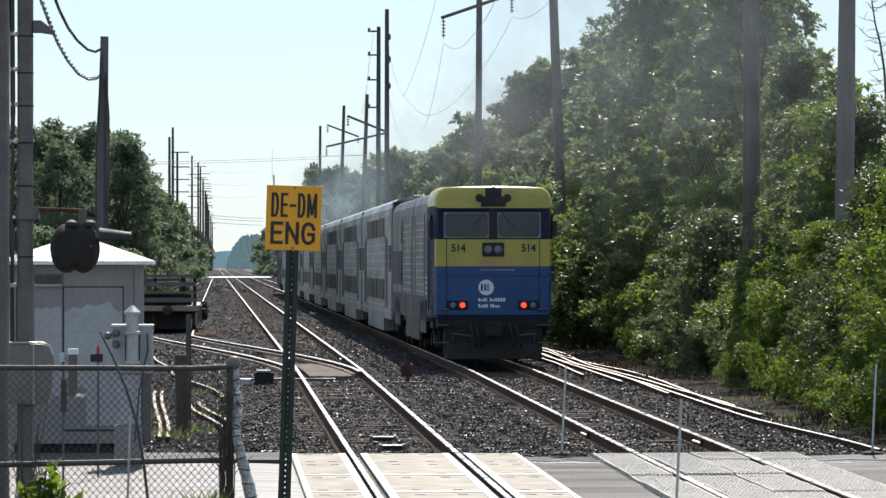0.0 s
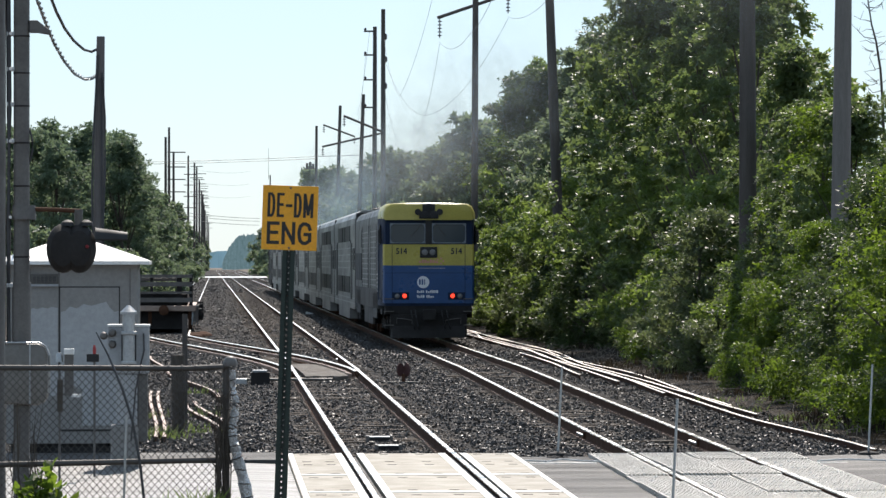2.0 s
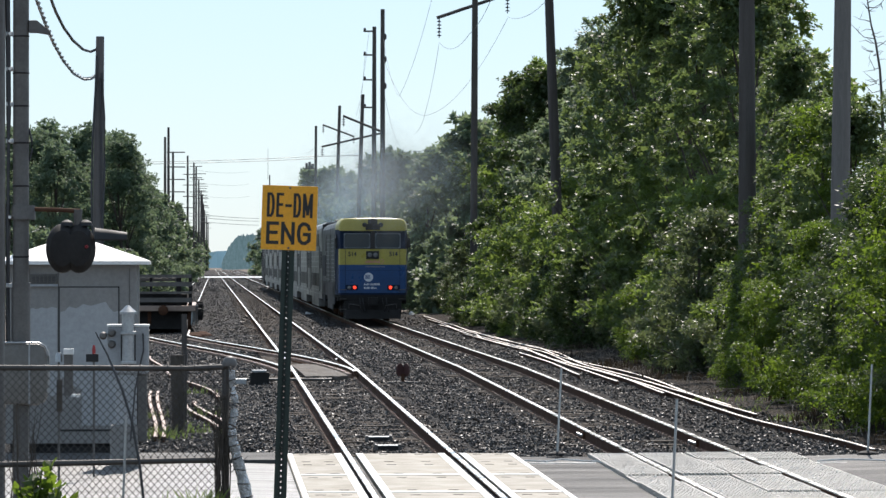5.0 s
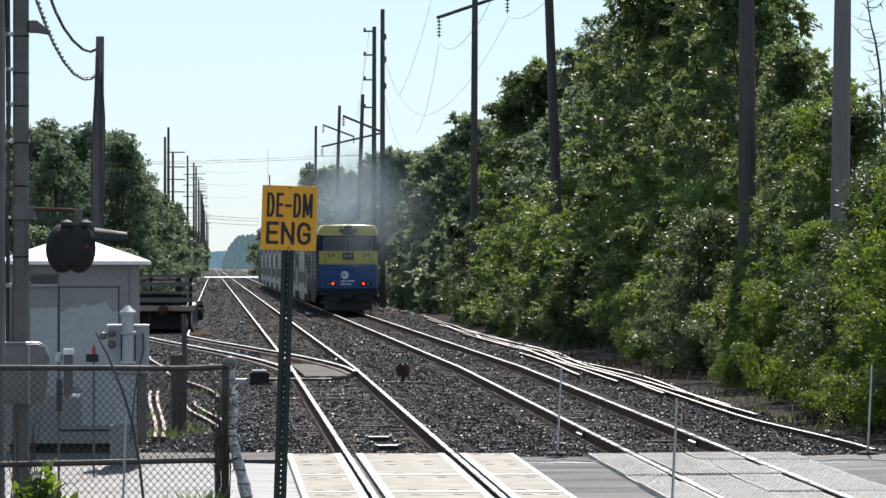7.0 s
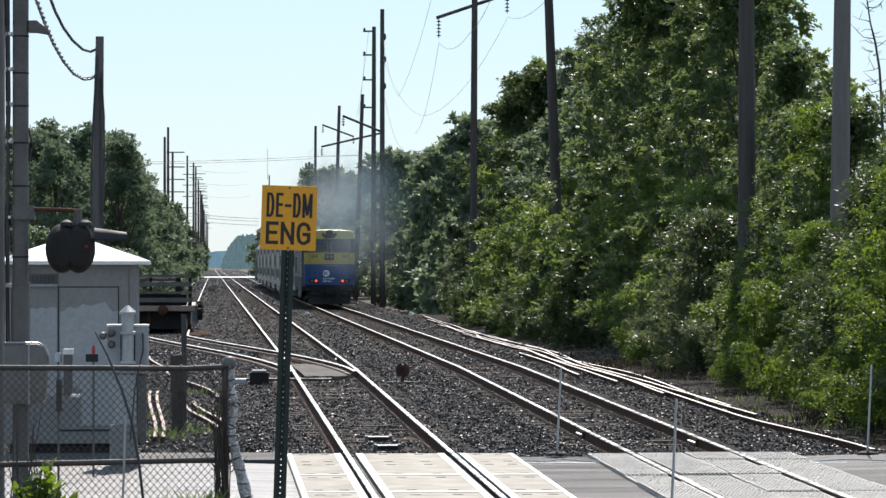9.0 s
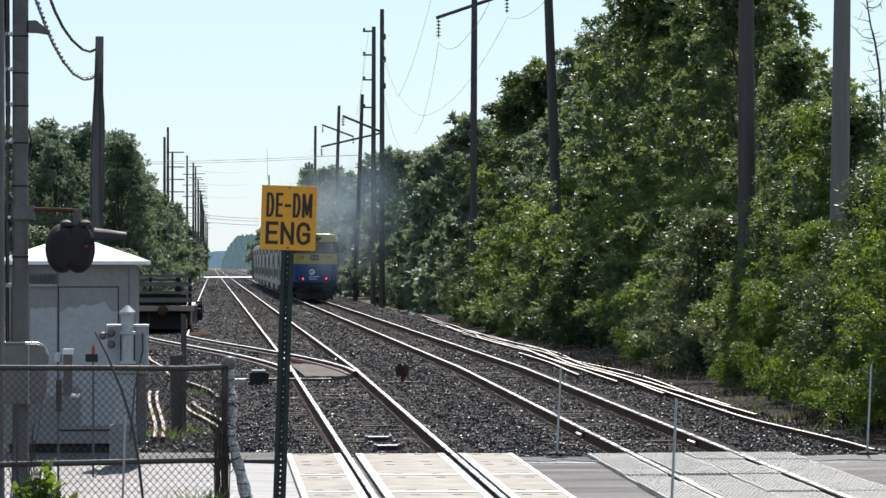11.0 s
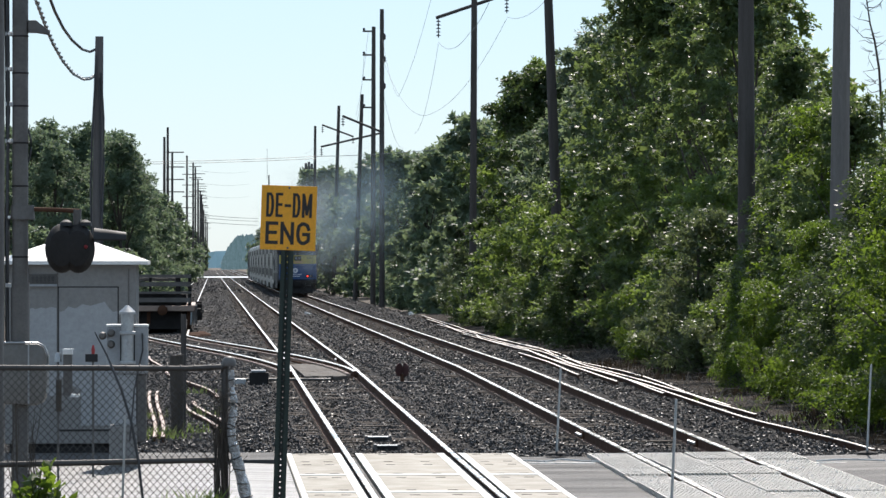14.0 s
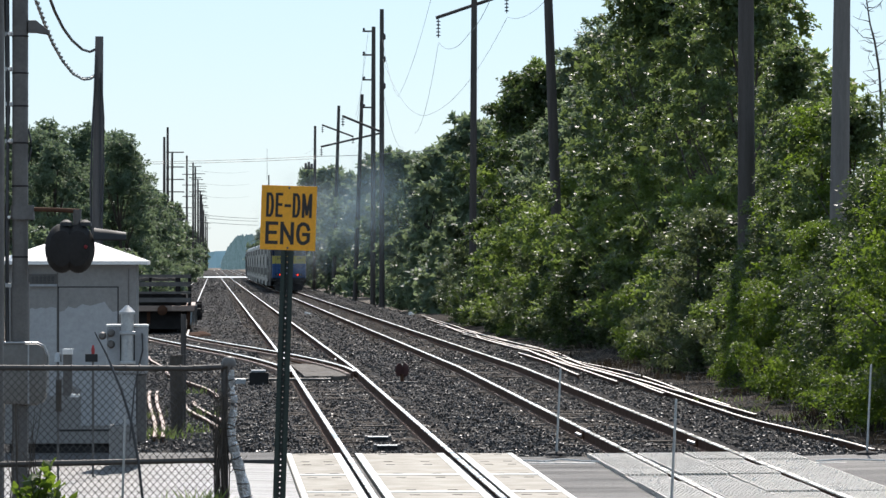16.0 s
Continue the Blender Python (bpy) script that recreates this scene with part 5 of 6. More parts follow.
for py in (17.011, 15.524, 13.967, 12.233):
    rung(pc, py - pc.location.z, 0.34, -0.3)
    part("insulator", Build().spun([(0.05, 0.0), (0.09, 0.06), (0.05, 0.16)], pose(-0.55, 0.1, py - pc.location.z + 0.05), 10), M_INSUL, pc)
for py in (16.009, 14.658, 13.07):
    part("insulator", Build().spun([(0.05, -0.2), (0.12, -0.1), (0.12, 0.1), (0.05, 0.2)], pose(0.12, 0.0, py - pb.location.z), 10), M_INSUL, pb)
pd = pole(10.168, 292, 14.254, 0.17, M_WOOD, DARK, lean=0.513)
pe = pole(10.092, 340, 15.268, 0.17, M_WOOD, DARK, lean=0.459)
pf = pole(10.161, 405, 15.739, 0.17, M_WOOD, DARK, lean=0.11)
tf = Build().box(-0.95, 0.05, -0.2, 0.2, 11.55 - pf.location.z, 11.63 - pf.location.z)
part("platform", tf, M_WOOD, pf)
for k, (dx, dz) in enumerate(((-0.8, 0.5), (-0.5, 0.62), (-0.22, 0.45))):
    part("transformer_can", Build().cyl((dx, 0, 11.63 - pf.location.z), (dx, 0, 11.63 + dz - pf.location.z), 0.13, 0.12, 10), M_DULLGALV, pf, "grey transformer can", smooth=True)
arm(pb, 7.962, 11.28, 10.194, 10.369)
insulator(pb, -2.333, 11.213 - pb.location.z, 3)
arm(pd, 7.8, 10.586, 11.906, 11.533)
insulator(pd, -2.329, 10.507 - pd.location.z, 3)
arm(pe, 9.174, 13.706, 11.747, 12.742)
insulator(pe, -0.873, 13.615 - pe.location.z, 3)
insulator(pe, 1.608, 12.742 - pe.location.z, 3)

# the far line of poles beyond the siding
for x, y, top, arms in ((-3.932, 400, 15.414, ()), (-4.096, 385, 14.045, ()), (-3.852, 440, 14.15, (270, 296, 318, 340)),
                        (-3.153, 600, 17.818, (309, 328, 348, 368)), (-2.415, 640, 17.802, (295, 315, 340)),
                        (-2.232, 690, 18.252, (318, 345, 360)), (-2.049, 800, 16.333, (340, 352, 380)),
                        (-1.665, 950, 17.9, (330, 340, 350, 365, 380)), (-1.396, 1150, 16.948, (368, 380, 395)), (-1.95, 745, 17.2, (308, 326, 338, 352)),
                        (-1.8, 870, 17.4, (334, 346, 358)), (-1.55, 1050, 17.2, (352, 364, 376, 390)), (-1.0, 1300, 17.0, (384, 394, 404)), (-0.6, 1500, 16.6, (396, 404))):
    pp = pole(x, y, top, 0.11 + y * 0.0001, M_WOOD, "far wooden utility pole with crossarms")
    for a in arms:
        rung(pp, 2.5 + (464.9 - a) * y / 7400 - pp.location.z, 0.95, 0.3, 0.055)
mast = thing("radio_mast", (8.859, 620, 0), "thin far radio mast", "mast")
part("mast_tube", Build().cyl((0, 0, 0), (0, 0, 15.482), 0.12, 0.1, 8), M_DULLGALV, mast)
part("whip", Build().cyl((-0.25, 0, 14.812), (-0.25, 0, 19.418), 0.03, 0.02, 6), M_DULLGALV, mast)


def wire(a, b, sag, r, label, material=None, n=18):
    """A cable that hangs between two points."""
    a, b = Vector(a), Vector(b)
    pts = [a.lerp(b, i / n) - Vector((0, 0, sag * 4 * (i / n) * (1 - i / n))) for i in range(n + 1)]
    return tagged(part("overhead_wire", Build().tube(pts, r, 5), material or M_WIRE), label, "cable", "overhead wires")


W1 = "thin overhead wire slung between the poles"
wire((-15.107, 250, 8.519), (6.714, 262, 9.157), 0.2, 0.016, W1)
wire((-15.107, 250, 8.418), (6.714, 262, 9.015), 0.2, 0.016, W1)
wire((6.714, 262, 9.157), (15.238, 230, 9.042), 0.15, 0.018, W1)
for py in (378, 383, 390):
    wire((-3.7, 400, 2.5 + (464.9 - py + 5) * 400 / 7400), (4.9, 420, 2.5 + (464.9 - py) * 420 / 7400 - 0.5), 0.15, 0.022, W1)
for py in (296, 318, 340):
    wire((-3.0, 440, 2.5 + (464.9 - py) * 440 / 7400), (6.0, 640, 2.5 + (464.9 - py - 8) * 640 / 7400), 0.4, 0.012, W1)
for a, b, s in (((10.674, 200, 15.359), (10.858, 240, 12.046), 0.5), ((10.149, 185, 12.192), (12.882, 262, 10.619), 0.9), ((13.186, 185, 13.329), (12.128, 235, 10.769), 0.9),
                ((12.128, 235, 10.769), (10.328, 250, 14.843), 0.9), ((10.858, 240, 12.046), (10.328, 250, 16.196), 0.7), ((10.149, 185, 12.267), (8.706, 140, 10.179), 0.4),
                ((8.706, 140, 10.179), (8.146, 120, 10.222), 0.15), ((13.186, 185, 13.404), (11.545, 141, 11.58), 0.35), ((10.328, 250, 13.152), (13.978, 300, 10.74), 1.1),
                ((9.973, 262, 17.028), (10.527, 300, 13.047), 0.6), ((9.725, 262, 15.61), (10.608, 300, 12.641), 0.6), ((9.629, 420, 13.453), (10.106, 405, 13.61), 0.1)):
    wire(a, b, s, 0.008, W1)
for k in range(4):
    wire((-5.0 + 0.1 * k, 385, 2.5 + (464.9 - 408 + 2 * k) * 385 / 7400), (-3.55, 385, 2.5 + (464.9 - 374 - k) * 385 / 7400), 0.25, 0.02, "bright service drop wire", M_BRIGHTWIRE)
tagged(part("pole_stay", Build().tube([(-2.659, 420, 3.408), (-1.019, 420, 2.331)], 0.025, 5), M_BRIGHTWIRE), "bright guy wire of a far pole", "cable")

# ---- signal shed and equipment by the road ----
SY = 60.0
shed = thing("signal_shed", (-1.975, SY, level(60) - 0.05), "grey metal signal shed with a white hipped roof", "shed")
SW, SH, SD = 0.935, 2.492 - shed.location.z, 2.3
walls = Build().box(-SW, SW, 0, SD, 0.16, SH)
part("wall", walls, M_SHED, shed, "grey patchy painted metal walls", bevel=0.01)
skid = Build()
for x in (-SW + 0.25, SW - 0.4):
    skid.box(x, x + 0.15, 0.05, SD, 0, 0.17)
part("skid", skid, M_UNDER, shed)
# black block between the skids, painted shadow under the floor
part("base_shadow", Build().box(-SW + 0.06, SW - 0.06, 0.16, SD - 0.1, 0.0, 0.165), M_BLACK, shed, "black block added as the shadow under the shed")
roof = Build()
RO = 0.17
hz = 2.879 - shed.location.z
ring0 = [(-SW - RO, -RO, SH - 0.02), (SW + RO, -RO, SH - 0.02), (SW + RO, SD + RO, SH - 0.02), (-SW - RO, SD + RO, SH - 0.02)]
roof.loft([ring0, [(x, y, SH + 0.03) for x, y, z in ring0], [(-0.08, SD / 2 - 0.05, hz), (0.08, SD / 2 - 0.05, hz), (0.08, SD / 2 + 0.05, hz), (-0.08, SD / 2 + 0.05, hz)]])
part("roof", roof, M_ROOF, shed, "sunlit white hipped roof")
fx = lambda px: (px - 130) / 123.3 - 0.012   # front wall: metres from its middle
fz = lambda py: 2.5 + (464.9 - py) / 123.3 - shed.location.z
patch = Build()
tops = [(57, 548), (63, 545), (70, 547), (80, 544), (88, 546), (96, 543), (107, 545)]
patch.add([(fx(a), -0.004, fz(c)) for a, c in tops] + [(fx(107), -0.004, fz(700)), (fx(57), -0.004, fz(700))], [tuple(range(9))])
tops = [(112, 552), (120, 550), (128, 542), (140, 546), (152, 538), (166, 541), (180, 537), (192, 534), (199, 545), (206, 552), (214, 550)]
patch.add([(fx(a), -0.026, fz(c)) for a, c in tops] + [(fx(214), -0.026, fz(752)), (fx(150), -0.026, fz(752)), (fx(150), -0.026, fz(690)), (fx(112), -0.026, fz(668))], [tuple(range(15))])
part("repaint_patch", patch, M_SHEDPATCH, shed, "paler repainted patches")
door = part("door", Build().box(fx(111), fx(214), -0.022, 0.0, fz(759), fz(509)), M_SHED, shed, "grey metal door")
gap = Build()
for a, c, d, e in ((110, 215, 507, 509.5), (110, 215, 759, 762), (109, 111, 507, 762), (214, 216, 507, 762)):
    gap.box(fx(a), fx(c), -0.012, 0.0, fz(e), fz(d))
part("door_gap", gap, M_BLACK, door)
vent = part("wall_vent", Build().box(fx(59), fx(107), -0.03, 0.0, fz(503), fz(485)), M_DULLGALV, shed, "small pale framed vent", bevel=0.008)
part("vent_face", Build().box(fx(62), fx(104), -0.034, -0.03, fz(500), fz(488)), worn("dark_grille", (0.06, 0.06, 0.058), (0.03, 0.03, 0.03), 0.6), vent, "dark louvred opening")
for k in range(7):
    u = 62 + 7 * k
    part("vent_bar", Build().box(fx(u) - 0.006, fx(u) + 0.006, -0.042, -0.034, fz(500), fz(488)), M_DULLGALV, vent)
for k in range(3):
    part("vent_bar", Build().box(fx(62), fx(104), -0.047, -0.042, fz(490 + 4 * k) - 0.005, fz(490 + 4 * k) + 0.005), M_DULLGALV, vent)
part("vent_sill", Build().box(fx(58), fx(108), -0.05, 0.0, fz(507), fz(503)), M_ALU, vent)
seam = Build()
for a in (57, 108, 233):
    seam.box(fx(a), fx(a) + 0.012, -0.008, 0.0, fz(770), fz(475))
part("wall_seam", seam, M_DULLGALV, shed)

# power cabinet with its capped conduit
CD = 56.5
cab = thing("power_cabinet", (-1.103, CD, level(CD) - 0.05), "pale grey metal power cabinet with a capped pipe", "electrical cabinet")
cz = lambda py: 2.5 + (464.9 - py) * CD / 7400 - cab.location.z
cx = lambda px: (px - 225) * CD / 7400
part("cabinet_box", Build().box(cx(189), cx(262), 0.0, 0.4, cz(662), cz(577)), M_ALU, cab, bevel=0.025)
part("cabinet_top", Build().box(cx(188), cx(263), -0.02, 0.42, cz(578), cz(574)), M_ROOF, cab, bevel=0.01)
part("pedestal", Build().box(cx(203), cx(241), 0.02, 0.36, cz(752), cz(662)), M_SHEDPATCH, cab, "pale painted pedestal", bevel=0.02)
part("foot", Build().box(cx(194), cx(243), 0.0, 0.38, 0, cz(752)), M_SHED, cab, "grey flared foot", bevel=0.03)
part("side_box", Build().box(cx(241), cx(259), 0.05, 0.36, cz(782), cz(662)), M_DULLGALV, cab, bevel=0.02)
part("conduit", Build().cyl((cx(226), -0.1, cz(640)), (cx(226), -0.1, cz(556)), cx(237) - cx(226), None, 18), M_GALV, cab, smooth=True)
part("conduit_cap", Build().spun([(0.115, 0.0), (0.115, 0.03), (0.02, 0.12)], pose(cx(226), -0.1, cz(556)), 18), M_GALV, cab, smooth=True)
part("recess", Build().box(cx(213), cx(239), -0.012, 0.0, cz(638), cz(592)), M_UNDER, cab)
for py in (589, 641):
    part("clamp", Build().box(cx(213), cx(240), -0.2, 0.0, cz(py + 3), cz(py - 3)), M_GALV, cab, bevel=0.01)
for px, py in ((197, 589), (197, 609), (182, 594)):
    part("meter", Build().spun([(0.03, 0.08), (0.05, 0.06), (0.055, 0.0)], pose(cx(px), 0.0, cz(py), 90), 14), M_DULLGALV, cab, smooth=True)
part("cable", Build().tube([(cx(252), -0.02, cz(590)), (cx(253), -0.05, cz(620)), (cx(248), -0.05, cz(640)), (cx(238), -0.05, cz(690)), (cx(230), -0.05, cz(780))], 0.012), M_WIRE, cab)

# crossing signal: mast, arm, lamp pair, gate mechanism
MD = 42.0
mx = lambda px: (px - 36) * MD / 7400
sig = thing("crossing_signal", (-1.885, MD, level(MD) - 0.05), "grey crossing signal mast with a dark flashing lamp pair", "crossing signal")
mz = lambda py: 2.5 + (464.9 - py) * MD / 7400 - sig.location.z
part("mast", Build().cyl((0, 0, 0), (0, 0, mz(-60)), 0.08, 0.08, 20), M_DULLGALV, sig, smooth=True)
part("mast_clamp", Build().cyl((mx(40), 0, mz(389)), (mx(40), 0, mz(364)), 0.125, 0.115, 18), M_DULLGALV, sig, smooth=True)
part("mast_sleeve", Build().cyl((0, 0, mz(606)), (0, 0, mz(500)), 0.095, 0.095, 18), M_DULLGALV, sig, smooth=True)
part("lamp_arm", Build().tube([(mx(60), 0, mz(371)), (mx(100), 0, mz(372)), (mx(140), 0, mz(374))], 0.022, 8), M_RUST, sig, "rusty brown lamp arm", smooth=True)
part("lamp_bracket", Build().cyl((mx(136), 0, mz(405)), (mx(136), 0, mz(371)), 0.035, 0.045, 12), M_DULLGALV, sig, smooth=True)
for px in (109, 138):
    head = Build()
    head.spun([(0.04, 0.15), (0.12, 0.13), (0.16, 0.06), (0.168, 0.0), (0.15, -0.06)], pose(mx(px), 0.0, mz(440), 90) @ Matrix.Diagonal((1, 1.48, 1, 1)), 24)
    part("lamp_head", head, M_UNDER, sig, "dark grey rounded lamp housing", smooth=True)
part("red_glint", Build().spun([(0.012, 0.02), (0.02, 0.0)], pose(mx(152), -0.15, mz(437), 90), 10), M_REDLENS, sig, "dim red lens")
vis = Build()
rings = []
for k in range(5):
    u = k / 4
    r = 0.13 - 0.05 * u
    rings.append([(mx(166) + u * 0.32, r * math.cos(a), mz(424) + r * math.sin(a) * 0.9) for a in [math.pi * (i / 10) for i in range(11)]]
                 + [(mx(166) + u * 0.32, (r - 0.012) * math.cos(a), mz(424) - 0.012 + r * math.sin(a) * 0.8) for a in [math.pi * (1 - i / 10) for i in range(11)]])
vis.loft(rings)
part("visor", vis, M_BLACK, sig, "black lamp visor", smooth=True)
for px in (117, 150):
    part("hinge", Build().spun([(0.07, 0.0), (0.06, 0.035), (0.02, 0.06)], pose(mx(px), -0.02, mz(400), 0)), M_BLACK, sig, smooth=True)
for py in (62, 124, 186, 251, 505):
    part("bracket", Build().box(mx(10), mx(24), -0.04, 0.02, mz(py + 4), mz(py - 4)), M_GALV, sig, bevel=0.008)
part("conduit", Build().tube([(mx(15), -0.03, mz(620)), (mx(13), -0.03, mz(420)), (mx(15), -0.03, mz(200)), (mx(13), -0.03, mz(-50))], 0.017, 8), M_WIRE, sig)
part("cable_loop", Build().tube([(mx(50), 0, mz(230)), (mx(55), 0, mz(250)), (mx(55), 0, mz(268)), (mx(50), 0, mz(288))], 0.011), M_WIRE, sig)
for py in (66, 131, 189, 254, 330, 455, 505, 560):
    part("mast_band", Build().spun([(0.081, -0.008), (0.086, 0.0), (0.081, 0.008)], pose(0, 0, mz(py)), 20), M_UNDER, sig, "thin dark mast band")
part("thick_cable", Build().tube([(mx(13), 0.02, mz(640)), (mx(13), 0.03, mz(400)), (mx(14), 0.02, mz(200)), (mx(12), 0.02, mz(-50))], 0.026, 10), M_WIRE, sig, "thick black cable", smooth=True)
part("side_column", Build().box(mx(-9), mx(8), -0.03, 0.07, 0.0, mz(-60)), M_DULLGALV, sig, "grey square side column", bevel=0.008)
for py in (62, 124, 251, 385):
    part("bolt", Build().cyl((mx(17), -0.09, mz(py)), (mx(17), -0.03, mz(py)), 0.016, 0.016, 8), M_ROOF, sig, "bright bolt head")
hood = Build()
hood.loft([[(mx(50), -0.05, mz(38)), (mx(50), 0.05, mz(38)), (mx(50), 0.05, mz(60)), (mx(50), -0.05, mz(60))],
           [(mx(64), -0.06, mz(38)), (mx(64), 0.06, mz(38)), (mx(64), 0.06, mz(60)), (mx(64), -0.06, mz(60))],
           [(mx(88), -0.03, mz(57)), (mx(88), 0.03, mz(57)), (mx(88), 0.03, mz(64)), (mx(88), -0.03, mz(64))]])
part("small_hood", hood, M_DULLGALV, sig, bevel=0.008)
gm = Build()
prof = [(-0.28 + 0.0, 0.1), (-0.24, 0.02), (0.16, 0.0), (0.24, 0.03), (0.275, 0.12), (0.28, 0.5), (0.25, 0.59), (0.18, 0.625), (-0.2, 0.625), (-0.27, 0.58)]
gm.loft([[(x, y, z + mz(716)) for x, z in prof] for y in (-0.22, 0.24)])
gate = part("gate_mechanism", gm, worn("housing_paint", (0.19, 0.18, 0.163), (0.1, 0.09, 0.076), 0.42, big=2.5, fine=25), sig, "grey rounded gate mechanism housing", smooth=True, bevel=0.055)
# bright tube along the edge, a highlight put in as a shape
part("rim_highlight", Build().tube([(-0.2, -0.225, mz(716) + 0.628), (0.18, -0.225, mz(716) + 0.628), (0.25, -0.225, mz(716) + 0.592), (0.283, -0.225, mz(716) + 0.5), (0.278, -0.225, mz(716) + 0.12)], 0.011, 8), M_GALV, gate, "bright tube added as the rim's highlight", smooth=True)
part("housing_strap", Build().box(0.085, 0.1, -0.232, -0.218, mz(716) + 0.02, mz(716) + 0.63), M_GALV, gate)
part("foot", Build().box(-0.06, 0.08, -0.08, 0.08, 0, mz(714)), M_DULLGALV, sig, bevel=0.02)
aux = thing("conduit_post", (-1.565, 46, level(46) - 0.05), "small grey conduit post with a bright cap", "post")
ax = lambda px: (px - 117) * 46 / 7400
az = lambda py: 2.5 + (464.9 - py) * 46 / 7400 - aux.location.z
part("post", Build().box(ax(112), ax(128), 0, 0.09, az(700), az(620)), M_DULLGALV, aux, bevel=0.006)
part("cap", Build().box(ax(111), ax(129), -0.01, 0.1, az(627), az(617)), M_ROOF, aux, bevel=0.006)
part("stem", Build().cyl((ax(103), 0.05, 0), (ax(103), 0.05, az(645)), 0.013, 0.013, 10), M_DULLGALV, aux)
part("bracket", Build().box(ax(99), ax(109), 0.02, 0.08, az(728), az(672)), M_BARK, aux, "dark brown bracket", bevel=0.005)
part("bowl", Build().spun([(0.02, 0.1), (0.036, 0.08), (0.04, 0.0)], pose(ax(103), 0.05, az(640)), 14), M_GALV, aux, smooth=True)
part("tray", Build().box(ax(125), ax(141), -0.05, 0.05, az(702), az(697)), M_ROOF, aux)
lever = thing("red_lever", (-1.489, 54, level(54) - 0.05), "small red-topped lever on a dark bracket", "lever")
lz = lambda py: 2.5 + (464.9 - py) * 54 / 7400 - lever.location.z
part("stem", Build().cyl((0, 0, 0), (0, 0, lz(630)), 0.015, 0.015, 10), M_DULLGALV, lever)
part("handle", Build().spun([(0.02, 0.0), (0.024, 0.06), (0.012, 0.12)], pose(0, 0, lz(627)), 12), M_RED, lever, "red handle", smooth=True)
part("bracket", Build().box(-0.1, 0.06, -0.03, 0.03, lz(640), lz(626)), M_BLACK, lever, bevel=0.006)

edge = thing("signal_pole", (-1.93, 38, level(38) - 0.3), "dark grey steel pole", "pole")
part("shaft", Build().cyl((0, 0, 0), (0, 0, 6.5), 0.075, 0.075, 18), M_DULLGALV, edge, smooth=True)

# short service pole behind the shed, with its cables
SP = 76.0
sp = thing("service_pole", (-2.024, SP, bank(-2, SP) - 0.05), "dark wooden service pole with cables down its sides", "utility pole")
pz = lambda py: 2.5 + (464.9 - py) * SP / 7400 - sp.location.z
px_ = lambda px: (px - 172) * SP / 7400
part("shaft", Build().tube([(0, 0, 0), (px_(173), 0, pz(300)), (px_(176), 0, pz(66))], [0.11, 0.095, 0.075], 14), worn("grey_service_pole", (0.17, 0.158, 0.15), (0.09, 0.083, 0.08), 0.85, big=2, fine=25, stretch=(4, 4, 0.3), spec=0.15), sp, smooth=True)
part("cable", Build().tube([(px_(170), -0.1, pz(100)), (px_(168), -0.1, pz(160)), (px_(163), -0.12, pz(250)), (px_(161), -0.12, pz(340)), (px_(163), -0.12, pz(440))], 0.02), M_WIRE, sp)
part("cable", Build().tube([(px_(179), -0.1, pz(130)), (px_(184), -0.1, pz(210)), (px_(184), -0.1, pz(300)), (px_(180), -0.12, pz(410)), (px_(180), -0.12, pz(460))], 0.018), M_WIRE, sp)
part("cable", Build().tube([(px_(176), -0.11, pz(140)), (px_(178), -0.12, pz(260)), (px_(177), -0.12, pz(350)), (px_(182), -0.12, pz(440))], 0.016), M_WIRE, sp)
tagged(part("drop_cable", Build().tube([(-2.34, 60, 6.459), (-2.277, 62, 6.216), (-2.291, 66, 6.189), (-2.279, 70, 6.206), (-2.23, 74, 6.259), (-2.148, 76, 6.32), (-2.036, 76, 6.371)], 0.024, 8), M_WIRE, smooth=True),
       "thick black cable to the service pole", "cable")
tw = [Vector(p) for p in ((-2.541, 60, 6.458), (-2.501, 62, 6.257), (-2.479, 64, 6.102), (-2.478, 67, 5.992), (-2.429, 70, 5.866), (-2.357, 73, 5.794), (-2.27, 76, 5.828), (-2.148, 76, 5.838), (-2.015, 76, 5.921))]
fine = []
for a, b in zip(tw, tw[1:]):
    fine += [a.lerp(b, k / 14) for k in range(14)]
spiral = Build()
for ph in (0.0, 3.14):
    spiral.tube([p + Vector((0.022 * math.cos(ph + i * 0.9), 0.022 * math.sin(ph + i * 0.9), 0.022 * math.sin(ph + i * 0.9))) for i, p in enumerate(fine)], 0.016, 5)
spiral.tube(tw, 0.01, 5)
tagged(part("twisted_cable", spiral, M_BRIGHTWIRE), "twisted bare cable to the service pole", "cable")

# flat wagon on the siding
FD = 156.0
wag = thing("flat_wagon", (-1.5, FD, 0), "dark flat wagon with a slatted end rack", "railway wagon")
wz = lambda py: 2.5 + (464.9 - py) * FD / 7400
wx = lambda px: (px - 370) * FD / 7400 + 1.5
part("deck", Build().box(-1.35, wx(345), 0, 14.0, wz(551), wz(541)), M_DULLRAIL, wag, "rusty brown deck edge", bevel=0.02)
part("underframe", Build().box(-1.15, wx(322), 0.4, 13.5, wz(583), wz(551)), M_UNDER, wag, bevel=0.02)
for a, c in ((264, 269), (311, 320), (333, 339)):
    part("stake", Build().box(wx(a), wx(c), 0.1, 0.25, wz(541), wz(486)), M_UNDER, wag)
for py, hh in ((489, 3), (503, 4), (518, 2), (531, 4)):
    part("slat", Build().box(-1.3, wx(338), 0.04, 0.1, wz(py + hh), wz(py - hh)), M_DULLGALV, wag)
part("load", Build().box(-1.2, wx(330), 0.4, 9.0, wz(541), wz(520)), M_UNDER, wag, bevel=0.04)
